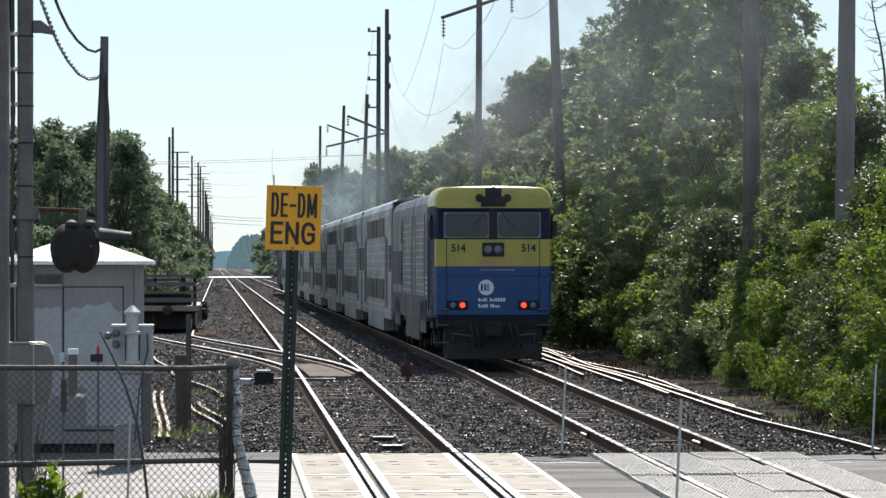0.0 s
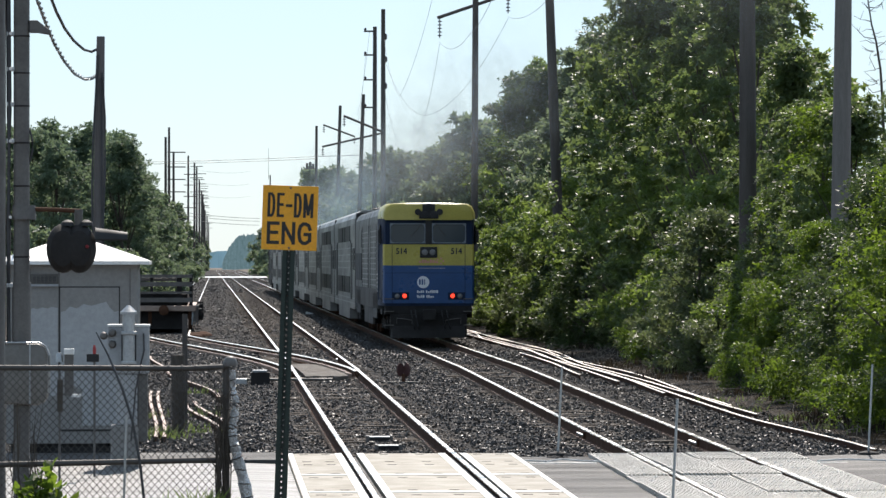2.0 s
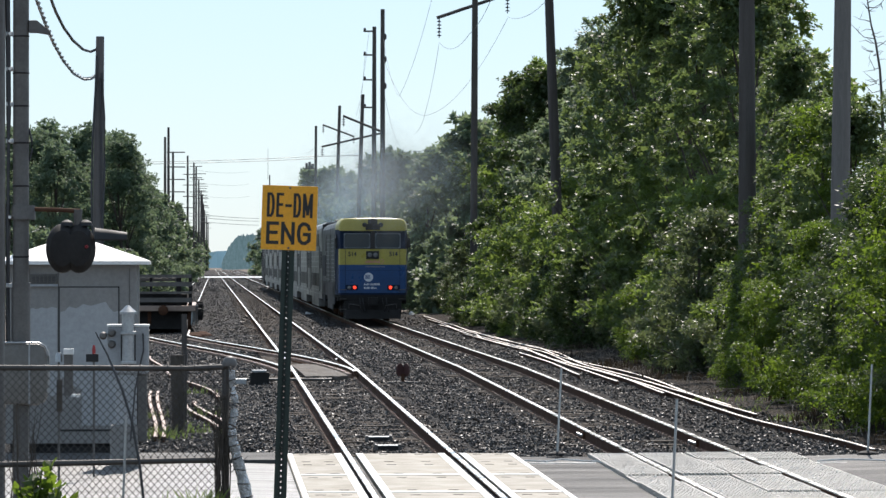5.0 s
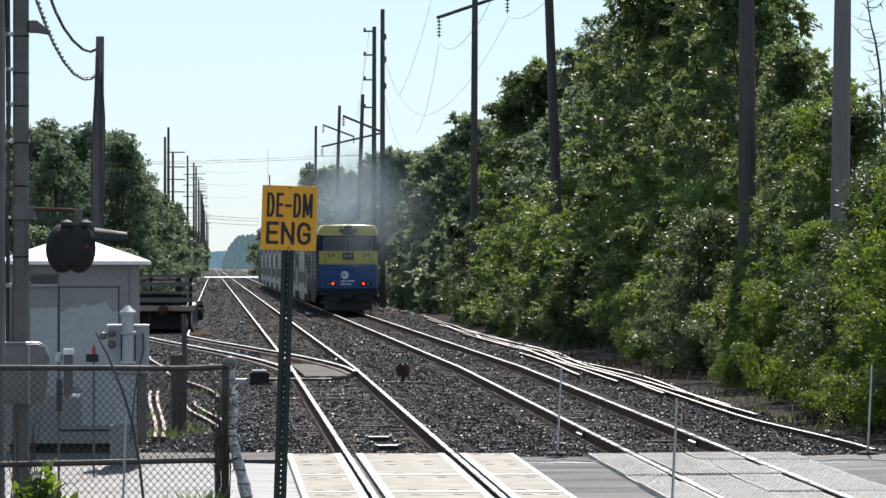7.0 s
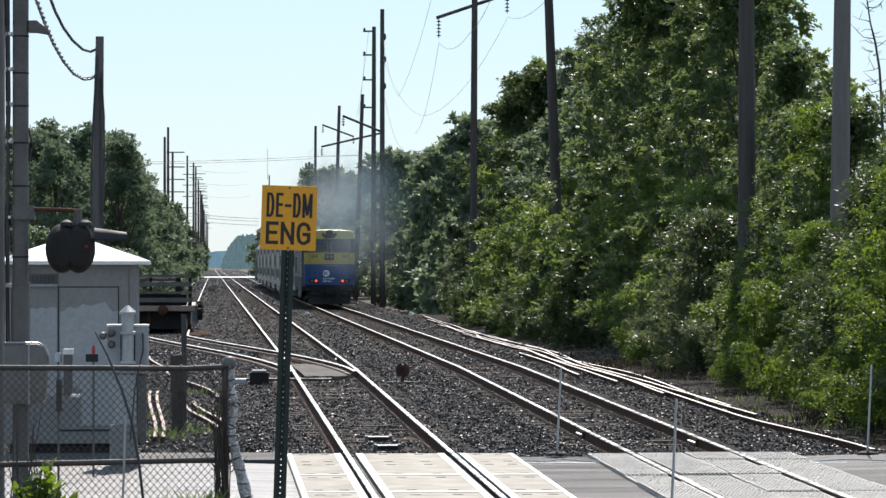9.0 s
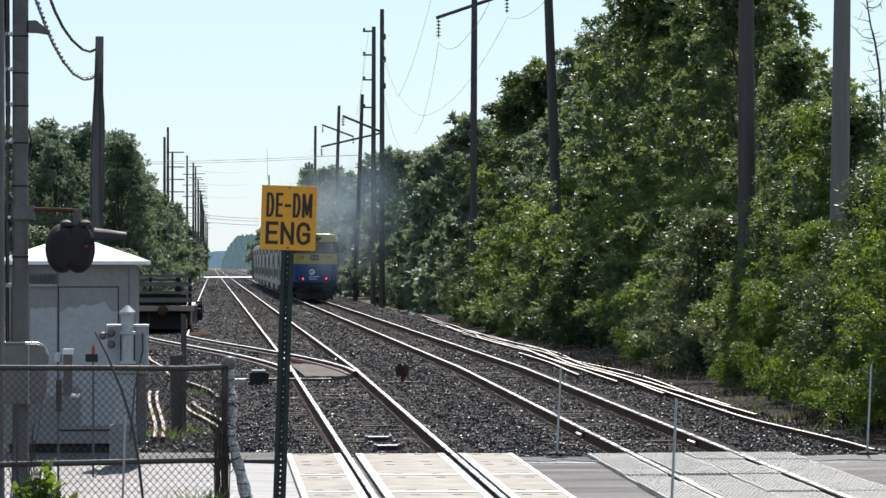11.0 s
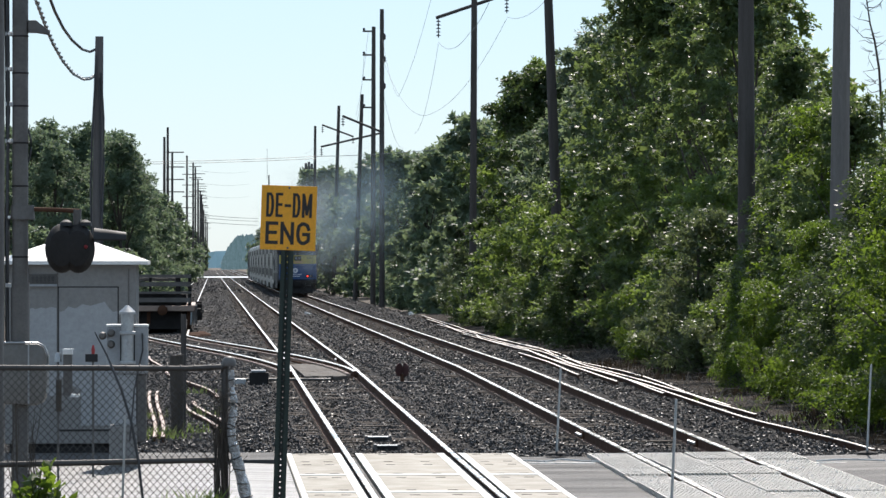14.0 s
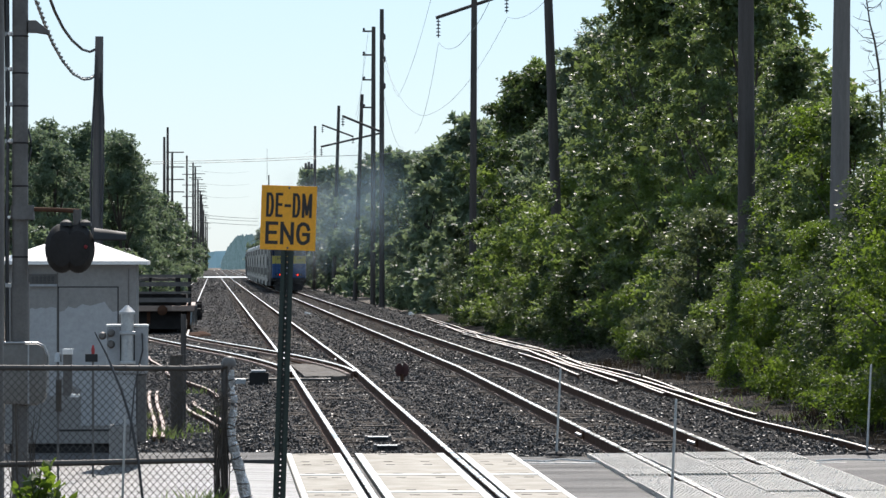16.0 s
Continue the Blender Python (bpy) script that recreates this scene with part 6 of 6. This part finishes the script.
part("rack", Build().box(-1.25, wx(312), 0.3, 12, wz(498), wz(492)), M_DULLGALV, wag, bevel=0.02)
part("buffer", Build().spun([(0.1, 0.25), (0.19, 0.2), (0.19, 0.0)], pose(wx(288), 0.0, wz(549), 90), 18), M_RUST, wag, smooth=True)
cl = Build()
for i in range(7):
    a = wx(338 + 1.6 * i)
    cl.cyl((a, 0.1 + 0.05 * i, wz(575 - 4 * (i % 3))), (a + 0.02, 0.2, wz(540)), 0.025, 0.02, 6)
part("hanging_chains", cl, M_BRIGHTWIRE, wag)
for dy in (2.0, 11.5):
    bogie(wag, dy, 1.0)
dirt = Build()
for i in range(5):
    dirt.spun([(0.34, 0.0), (0.3, 0.06), (0.12, 0.14)], pose(wx(338 + 5 * i), -8 + 0.8 * i, -0.13, rng.uniform(-9, 9)), 9)
tagged(part("debris_heap", dirt, M_RUST, at=(-1.5, FD, 0)), "dark heap of rusty debris beside the siding", "debris")

# posts beyond the road
st = thing("timber_stump", (-0.515, 68.291, -0.308), "thick dark timber stump post", "post")
part("stump", Build().tube([(0, 0, -0.1), (0.0, 0, 0.7), (-0.01, 0, 1.302)], [0.125, 0.12, 0.115], 12), M_BARK, st, smooth=True)
st = thing("timber_post", (-0.436, 72.077, -0.289), "slim weathered timber post", "post")
part("post", Build().tube([(0, 0, -0.1), (0, 0, 0.9), (0.0, 0, 1.899)], [0.05, 0.047, 0.045], 10), M_WOOD, st, smooth=True)

# ---- chain-link fence and gate post ----
FY = 37.0
M_FENCE = worn("weathered_fence_wire", (0.09, 0.083, 0.077), (0.045, 0.04, 0.036), 0.65, metal=0.3, bump=0.1)
M_ROLL = worn("crumpled_bright_wire", (0.8, 0.79, 0.77), (0.12, 0.115, 0.11), 0.34, metal=0.85, big=14, fine=45, bump=0.9, dist=0.02, spread=0.06)
fen = thing("chain_link_fence", (-1.839, FY, level(FY) - 0.15), "rusty grey chain-link fence with top and middle rails", "fence")
ex = lambda px: px * FY / 7400
ez = lambda py: 2.5 + (464.9 - py) * FY / 7400 - fen.location.z
part("top_rail", Build().tube([(ex(-60), 0, ez(650)), (ex(200), 0, ez(651)), (ex(330), 0, ez(652)), (ex(398), 0, ez(649))], 0.024, 12), M_FENCE, fen, smooth=True)
part("middle_rail", Build().tube([(ex(-60), 0, ez(822)), (ex(200), 0, ez(817)), (ex(388), 0, ez(813))], 0.026, 12), M_FENCE, fen, smooth=True)
net = Build()
top, low, L, Rr = ez(652), 0.05, ex(-60), ex(392)
H = top - low
pitch = 0.064
k = L - H
while k < Rr:
    for sgn in (1, -1):
        x0, x1 = (k, k + H * 0.92) if sgn > 0 else (k + H * 0.92, k)
        a, b = Vector((x0, 0.004 * sgn, low)), Vector((x1, 0.004 * sgn, top))
        lo_, hi_ = 0.0, 1.0
        for lim, up in ((L, False), (Rr, True)):
            da = (lim - a.x) / (b.x - a.x)
            if (b.x > a.x) == up:
                hi_ = min(hi_, da)
            else:
                lo_ = max(lo_, da)
        if hi_ > lo_ + 0.02:
            net.cyl(a.lerp(b, lo_), a.lerp(b, hi_), 0.0027, 0.0027, 4)
    k += pitch
part("wire_mesh", net, M_FENCE, fen, "diamond wire mesh")
for i in range(17):
    part("tie_wire", Build().spun([(0.028, -0.006), (0.03, 0.0), (0.028, 0.006)], pose(ex(6 + 24 * i), 0, ez(651), 0, 90), 10), M_FENCE, fen)
part("post", Build().cyl((ex(396), 0.02, 0), (ex(396), 0.02, ez(648)), 0.032, 0.032, 14), M_FENCE, fen, "dark rusty end post", smooth=True)
part("post_cap", Build().spun([(0.062, 0.0), (0.066, 0.03), (0.05, 0.07), (0.02, 0.09)], pose(ex(403), 0.0, ez(648)), 16), M_DULLGALV, fen, smooth=True)
roll = Build()
cl_ = [(407, 655), (408, 690), (413, 712), (410, 738), (406, 756), (408, 778), (414, 800), (420, 825), (428, 855), (434, 885), (440, 930)]
path = []
for (a, c), (d, e) in zip(cl_, cl_[1:]):
    path += [(a + (d - a) * i / 6, c + (e - c) * i / 6) for i in range(6)]
roll.tube([(ex(a), -0.03, ez(c)) for a, c in path], [0.024 + 0.004 * math.sin(i * 0.8) + 0.0006 * i for i in range(len(path))], 16)
rl = part("rolled_mesh", roll, M_ROLL, fen, "bright roll of gathered wire mesh", smooth=True)
for i in range(3, len(path), 5):
    a, c = path[i]
    part("wrap", Build().spun([(0.026 + 0.0006 * i, -0.006), (0.033 + 0.0006 * i, 0.0), (0.026 + 0.0006 * i, 0.006)], pose(ex(a), -0.03, ez(c), rng.uniform(-14, 14), rng.uniform(-30, 30)), 14), M_FENCE, rl)
vine = Build()
rv = random.Random(4)
for i in range(26):
    a = 386 + rv.uniform(-6, 14)
    c = rv.uniform(690, 800)
    pts = [(ex(a + rv.uniform(-4, 4)), -0.03, ez(890))]
    pts += [(ex(a + rv.uniform(-6, 6)), -0.04 + rv.uniform(-0.03, 0.03), ez(890 + (c - 890) * u)) for u in (0.35, 0.7)]
    pts += [(ex(a + rv.uniform(-10, 8)), -0.04, ez(c))]
    vine.tube(pts, [0.008, 0.007, 0.006, 0.003], 5)
for i in range(34):   # fine bare twigs that stand out from the stems
    a, c = 388 + rv.uniform(-10, 16), rv.uniform(690, 850)
    d, e = a + rv.choice((-1, 1)) * rv.uniform(10, 34), c - rv.uniform(4, 40)
    vine.tube([(ex(a), -0.04, ez(c)), (ex((a + d) / 2 + rv.uniform(-4, 4)), -0.05, ez((c + e) / 2)), (ex(d), -0.06 + rv.uniform(-0.04, 0.04), ez(e))], [0.004, 0.003, 0.0018], 4)
tagged(part("dead_vine", vine, M_BARK, at=fen.location), "dark dead vine stems tangled on the fence end", "vine")
for i in range(18):
    a = rv.uniform(10, 75)
    c = rv.uniform(700, 830)
    pts = [(ex(a + rv.uniform(-4, 4)), -0.05, ez(915))]
    pts += [(ex(a + rv.uniform(-10, 10)), -0.06, ez(915 + (c - 915) * u)) for u in (0.4, 0.75)] + [(ex(a + rv.uniform(-18, 18)), -0.06, ez(c))]
    tagged(part("dead_weed", Build().tube(pts, [0.005, 0.0045, 0.0035, 0.002], 4), M_BARK, at=fen.location), "thin dead brown weed along the fence", "weed", "dead weeds")
tagged(part("slack_cable", Build().tube([(-1, 36.8, 1.89), (-0.891, 36.8, 1.682), (-0.765, 36.7, 1.387), (-0.681, 36.7, 1.115), (-0.617, 36.7, 0.769), (-0.578, 36.7, 0.423), (-0.563, 36.7, 0.151)], [0.006, 0.009, 0.012, 0.013, 0.014, 0.014, 0.014], 6), M_WIRE),
       "slack black cable leaning on the fence", "cable")
tagged(part("thin_rod", Build().tube([(-0.735, 36.9, 1.158), (-0.759, 36.9, 0.412), (-0.769, 36.9, 0.039)], 0.012, 6), M_GALV), "thin grey rod beside the fence", "rod")
tagged(part("thin_rod", Build().tube([(-1.691, 36.8, 1.262), (-1.681, 36.8, 0.742), (-1.666, 36.8, 0.049)], 0.007, 6), M_BARK), "thin dark stem beside the fence", "rod")

# ---- stop sign for engines ----
GY = 30.0
sgn = thing("railway_sign", (0.562, GY, 2.589), "yellow sign with black letters on a green channel post", "sign")
sgn.rotation_euler = (0, radians(1.9), radians(-3))
ux = GY / 7400
board = part("board", Build().box(-49 * ux, 49 * ux, -0.004, 0.0, 0.0, 114 * ux), M_SIGN, sgn, "yellow sheeting board", bevel=0.0015)
part("lettering", stroked("DE-DM", -40 * ux, 41 * ux, 58 * ux, 101 * ux, 4.8 * ux, 2.9 * ux), M_LETTER, board)
part("lettering", stroked("ENG", -40 * ux, 39.5 * ux, 10 * ux, 50 * ux, 6.0 * ux, 4.0 * ux), M_LETTER, board)
for z in (110, 4):
    part("bolt", Build().spun([(0.004, 0.006), (0.008, 0.003), (0.008, 0.0)], pose(0, -0.005, z * ux, 90), 10), M_DULLGALV, board)
post = Build()
for s in (-1, 1):
    post.box(s * 0.03 - 0.015, s * 0.03 + 0.015, 0.002, 0.006, -3.4, 0.42)
    post.loft([[(s * 0.0455, 0.006, z), (s * 0.034, 0.006, z), (s * 0.02, 0.045, z), (s * 0.026, 0.045, z)] for z in (-3.4, 0.42)])
    post.box(s * 0.012 - 0.0075, s * 0.012 + 0.0075, 0.04, 0.046, -3.4, 0.42)
z = -3.4
while z < 0.4:
    post.box(-0.0046, 0.0046, 0.04, 0.046, z, z + 0.029)
    z += 0.0405
pst = part("post", post, M_GREEN, sgn, "dark green perforated channel post")

# ---- small things on the line ----
for px, d, h in ((986, 59.3, 1.25), (1190, 46.6, 1.27), (1541, 59.3, 1.28)):
    x = (px - 370) * d / 7400
    dl = thing("delineator_stake", (x, d, level(d) - 0.03), "thin pale delineator stake on a dark foot", "stake", "stakes at the crossing")
    part("stake", Build().tube([(0, 0, 0), (0.03, 0, h * 0.5), (0.06, 0, h)], [0.017, 0.016, 0.014], 8), M_GALV, dl, smooth=True)
    part("foot", Build().spun([(0.17, 0.0), (0.15, 0.025), (0.03, 0.05)], None, 12), M_UNDER, dl)
for py, x0, x1 in ((759, 648, 690), (776, 664, 706), (793, 676, 722)):
    d = 63.769 - (py - 776) * 0.165
    pl = thing("cable_plate", ((0.5 * (x0 + x1) - 370) * d / 7400, d, level(d) - 0.15), "pale metal plate between the rails", "plate", "plates between the rails")
    hw = 0.5 * (x1 - x0) * d / 7400
    part("case", Build().box(-hw * 0.93, hw * 0.93, -0.08, 0.14, -0.06, 0.03), M_BLACK, pl, "dark open case under the plate")
    part("plate", Build().box(-hw, hw, -0.1, 0.16, 0.03, 0.048), M_GALV, pl, bevel=0.005)
    for s in (-1, 1):
        part("clip", Build().box(s * hw - 0.025, s * hw + 0.025, -0.12, 0.12, -0.03, 0.062), M_DULLGALV, pl, bevel=0.008)
dw = thing("dwarf_marker", (4.304, 93.189, -0.184), "small rusty red marker post in the ballast", "marker")
part("stem", Build().cyl((0, 0, 0), (0, 0, 0.2), 0.04, 0.04, 10), M_RUST, dw)
M_DULLRED = worn("dull_red", (0.085, 0.032, 0.028), (0.04, 0.024, 0.022), 0.7)
for x_, turn_ in ((-0.07, 35), (0.075, -50)):
    blade = Build().loft([[(0.1 * math.cos(a), -0.012, 0.29 + 0.15 * math.sin(a)) for a in [6.28319 * k / 18 for k in range(18)]], [(0.1 * math.cos(a), 0.012, 0.29 + 0.15 * math.sin(a)) for a in [6.28319 * k / 18 for k in range(18)]]])
    part("blade", blade, M_DULLRED, dw).matrix_local = pose(x_, 0, 0, 0, 0, turn_)
part("base", Build().box(-0.35, 0.35, -0.06, 0.06, -0.03, 0.03), M_DULLGALV, dw, "pale flat base bar", bevel=0.01)
swm = thing("switch_machine", (1.093, 92.159, -0.199), "low dark switch machine with a pale lid", "switch machine")
part("case", Build().box(-0.2, 0.22, 0, 0.5, 0, 0.28), M_UNDER, swm, bevel=0.02)
part("lid", Build().box(-0.16, 0.16, -0.02, 0.45, 0.28, 0.33), M_ALU, swm, bevel=0.01)
part("rod", Build().cyl((-0.6, 0.2, 0.12), (1.6, 0.2, 0.12), 0.03, 0.03, 8), M_DULLGALV, swm)
part("side_case", Build().box(-0.55, -0.28, 0.05, 0.4, 0, 0.14), M_GALV, swm, bevel=0.02)
tagged(part("pale_rope", Build().tube([(4.311, 57.423, -0.222), (4.599, 57.122, -0.224), (4.841, 57.512, -0.212), (5.114, 57.235, -0.223), (5.349, 57.08, -0.224)], 0.012, 6), M_LINE), "thin pale rope on the asphalt", "rope")
tagged(part("pale_rope", Build().tube([(8.332, 57.076, -0.224), (8.749, 57.507, -0.222), (9.297, 57.187, -0.224)], 0.012, 6), M_LINE), "thin pale rope on the asphalt", "rope")


# white scraps that lie beside the rails
M_SCRAP = worn("white_scrap", (0.75, 0.75, 0.74), (0.5, 0.5, 0.48), 0.7, bump=0)
rs = random.Random(21)
for x, y, size in ((4.95, 214, 0.17), (5.12, 216, 0.1), (10.2, 212, 0.2), (10.02, 209, 0.1)):
    scrap = Build()
    for k in range(3):
        rings_ = [[(size * r * (1 + rs.uniform(-0.3, 0.3)) * math.cos(6.28319 * i / 7) + 0.06 * k, size * r * math.sin(6.28319 * i / 7), z_ * size) for i in range(7)] for r, z_ in ((0.5, 0.0), (0.55, 0.35), (0.25, 0.8 - 0.2 * k))]
        scrap.loft(rings_)
    tagged(part("scrap", scrap, M_SCRAP, at=(x, y, level(y) - 0.15)), "crumpled white scrap lying beside the rails", "litter", "scraps beside the rails")

# ---- weeds and dead branch ----
def make_weed(at, h, n, size, seed, leaf, label, spread):
    rg = random.Random(seed)
    wd = thing("weed", at, label, "weed", "weeds")
    stems, leaves = Build(), Build()
    for i in range(n):
        a = rg.uniform(0, 6.28)
        tipx, tipy, tipz = spread * math.cos(a) * rg.uniform(0.2, 1), spread * math.sin(a) * 0.5, h * rg.uniform(0.6, 1.0)
        stems.tube([(0, 0, 0), (tipx * 0.4, tipy * 0.4, tipz * 0.6), (tipx, tipy, tipz)], [0.007, 0.005, 0.003], 5)
        for k in range(7):
            u = 0.25 + 0.12 * k
            c = Vector((tipx * u, tipy * u, tipz * u))
            d = Vector((rg.uniform(-1, 1), rg.uniform(-1, 1), rg.uniform(0.1, 0.9))).normalized()
            sd = d.cross(Vector((rg.uniform(-1, 1), rg.uniform(-1, 1), 1))).normalized()
            s = size * rg.uniform(0.6, 1.2)
            up = d.cross(sd) * s * 0.12
            leaves.add([c, c + d * s * 0.35 + sd * s * 0.28 + up, c + d * s * 0.75 + sd * s * 0.2 + up, c + d * s, c + d * s * 0.75 - sd * s * 0.2 + up, c + d * s * 0.35 - sd * s * 0.28 + up,
                        c + d * s * 0.5], [(0, 1, 6), (1, 2, 6), (2, 3, 6), (3, 4, 6), (4, 5, 6), (5, 0, 6)])
    part("stems", stems, M_LEAF3, wd)
    part("leaves", leaves, leaf, wd)
    return wd


LUSH = "lush broad-leaved green weed at the fence"
make_weed((-1.471, 36.0, 0.17), 0.62, 11, 0.15, 1, M_LEAF5, LUSH, 0.2)
make_weed((-1.363, 36.2, 0.17), 0.45, 8, 0.13, 2, M_LEAF5, LUSH, 0.15)
make_weed((-1.581, 36.2, 0.17), 0.4, 8, 0.12, 3, M_LEAF5, LUSH, 0.15)


def tuft(at, n, h, spread, seed, leaf=None):
    rg = random.Random(seed)
    b = Build()
    for i in range(n):
        x, y = rg.gauss(0, spread), rg.gauss(0, spread * 0.5)
        a, hh, w = rg.uniform(0, 6.28), h * rg.uniform(0.5, 1.1), 0.008
        tip = Vector((x + math.cos(a) * hh * 0.45, y + math.sin(a) * hh * 0.4, hh))
        mid = Vector((x + math.cos(a) * hh * 0.15, y + math.sin(a) * hh * 0.1, hh * 0.6))
        b.add([(x - w, y, 0), (x + w, y, 0), mid + Vector((w, 0, 0)), mid - Vector((w, 0, 0)), tip], [(0, 1, 2, 3), (3, 2, 4)])
    return tagged(part("grass_tuft", b, leaf or M_LEAF2, at=at), "tuft of green grass", "grass", "grass tufts", "stuff")


tuft((-0.074, 36.5, 0.17), 130, 0.36, 0.12, 1)
tuft((-1.512, 36.3, 0.17), 110, 0.25, 0.16, 2)
tuft((-0.591, 36.6, 0.17), 60, 0.14, 0.12, 7)
for i, (px, py) in enumerate(((268, 775), (285, 778), (300, 782), (262, 745), (350, 770), (360, 740), (180, 786), (150, 788), (345, 700), (1320, 740), (1400, 750), (1450, 765), (1260, 720))):
    g = [(-0.93, 67.763, -0.331), (-0.768, 67.176, -0.334), (-0.625, 66.4, -0.338), (-1.078, 74.179, -0.299), (-0.185, 68.71, -0.326), (-0.101, 75.31, -0.293), (-1.665, 65.176, -0.344), (-1.923, 65, -0.345),
         (-0.291, 86.4, -0.238), (10, 76.771, -0.316), (10.165, 72.698, -0.336), (10.25, 69.24, -0.353), (9.923, 81.297, -0.293)][i]
    tuft((g[0], g[1], g[2] - 0.03), 32, 0.26, 0.2, 20 + i, M_LEAF3 if i % 2 else M_LEAF)
M_STRAW = leafy("dry_straw", (0.06, 0.047, 0.033), (0.028, 0.022, 0.017), (0.035, 0.027, 0.016), 0.8)
rl_ = random.Random(12)
for i in range(20):
    y = rl_.uniform(63, 125)
    x = rl_.uniform(10.0, 11.2)
    ob = tuft((x, y, level(y) - 0.14 + 0.06 * (x - 9.75)), 40, 0.22, 0.3, 60 + i, M_STRAW)
    tagged(ob, "dry grass and twigs at the wood's edge")
M_TWIG = worn("dry_twig", (0.22, 0.185, 0.15), (0.1, 0.08, 0.062), 0.7, bump=0)
twigs = Build()
for i in range(420):
    y = rl_.uniform(62, 132)
    x = rl_.uniform(9.85, 11.7)
    z = level(y) - 0.16 + 0.06 * (x - 9.75)
    a, ln = rl_.uniform(0, 6.28), rl_.uniform(0.12, 0.5)
    up_ = rl_.uniform(0.0, 0.22)
    twigs.tube([(x, y, z), (x + 0.5 * ln * math.cos(a), y + 0.5 * ln * math.sin(a), z + up_ * 0.8 + 0.03), (x + ln * math.cos(a), y + ln * math.sin(a), z + up_)], [0.008, 0.006, 0.003], 4)
tagged(part("dead_twigs", twigs, M_TWIG), "dry pale twigs and stems lying at the wood's edge", "twigs", kind="stuff")
snag = thing("dead_branch", (15.555, 96, -0.4), "bare dead tree stem with thin twigs", "tree")
sb = Build()
qx = lambda px: (px - 1562) * 96 / 7400
qz = lambda py: 2.9 + (464.9 - py) * 96 / 7400
stem = [(1562, 720), (1566, 400), (1560, 180), (1556, 120), (1548, 70), (1540, 40), (1534, 0), (1530, -30)]
sb.tube([(qx(a), 0, qz(c)) for a, c in stem], [0.06, 0.05, 0.034, 0.029, 0.025, 0.02, 0.016, 0.012], 7)
rb = random.Random(6)
for a, c in ((1561, 200), (1558, 158), (1555, 118), (1547, 66), (1540, 36), (1536, 10), (1549, 82)):
    side_ = rb.choice((-1, 1, -1))
    ln = rb.uniform(18, 46)
    p1 = (a + side_ * ln * 0.45, c - rb.uniform(-6, 12))
    p2 = (a + side_ * ln, c - rb.uniform(0, 30))
    dep = rb.uniform(-0.3, 0.3)
    sb.tube([(qx(a), 0, qz(c)), (qx(p1[0]), dep * 0.5, qz(p1[1])), (qx(p2[0]), dep, qz(p2[1]))], [0.013, 0.009, 0.004], 5)
    for k in range(3):
        u = rb.uniform(0.3, 0.95)
        q0 = (p1[0] + (p2[0] - p1[0]) * u, p1[1] + (p2[1] - p1[1]) * u)
        q1 = (q0[0] + rb.uniform(-14, 14), q0[1] + rb.uniform(-16, 12))
        sb.tube([(qx(q0[0]), dep * 0.7, qz(q0[1])), (qx(q1[0]), dep, qz(q1[1]))], [0.006, 0.003], 4)
for k in range(26):   # short crooked twigs all the way up
    u = rb.uniform(0.0, 1.0)
    a, c = 1534 + 26 * u + rb.uniform(-3, 3), 200 * u
    d, e = a + rb.choice((-1, 1)) * rb.uniform(8, 26), c - rb.uniform(-4, 18)
    sb.tube([(qx(a), 0, qz(c)), (qx(a * 0.5 + d * 0.5), 0.05, qz((c + e) / 2 + rb.uniform(-5, 5))), (qx(d), 0.1, qz(e))], [0.009, 0.006, 0.003], 4)
part("stem", sb, M_BARK, snag, smooth=True)


def motions():
    """The train draws away along the second track, gathering speed."""
    for ob, ahead, way in TRAIN:
        rows = []
        for i in range(17):
            t = float(i)
            y = 102.0 + 14.0 * t + 0.12 * t * t + ahead
            rows.append((t, pose(6.81, y, 0.03, 0, 0, 0 if way > 0 else 180)))
        walk(ob, rows)
    for ob, ahead, x, z, share, rise, low in SMOKE:
        rows = []
        for i in range(9):
            t = 2.0 * i
            rows.append((t, pose(x + 0.05 * t, 102.0 + ahead + share * (14.0 * t + 0.12 * t * t), max(low, z + rise * t))))
        walk(ob, rows)


motions()
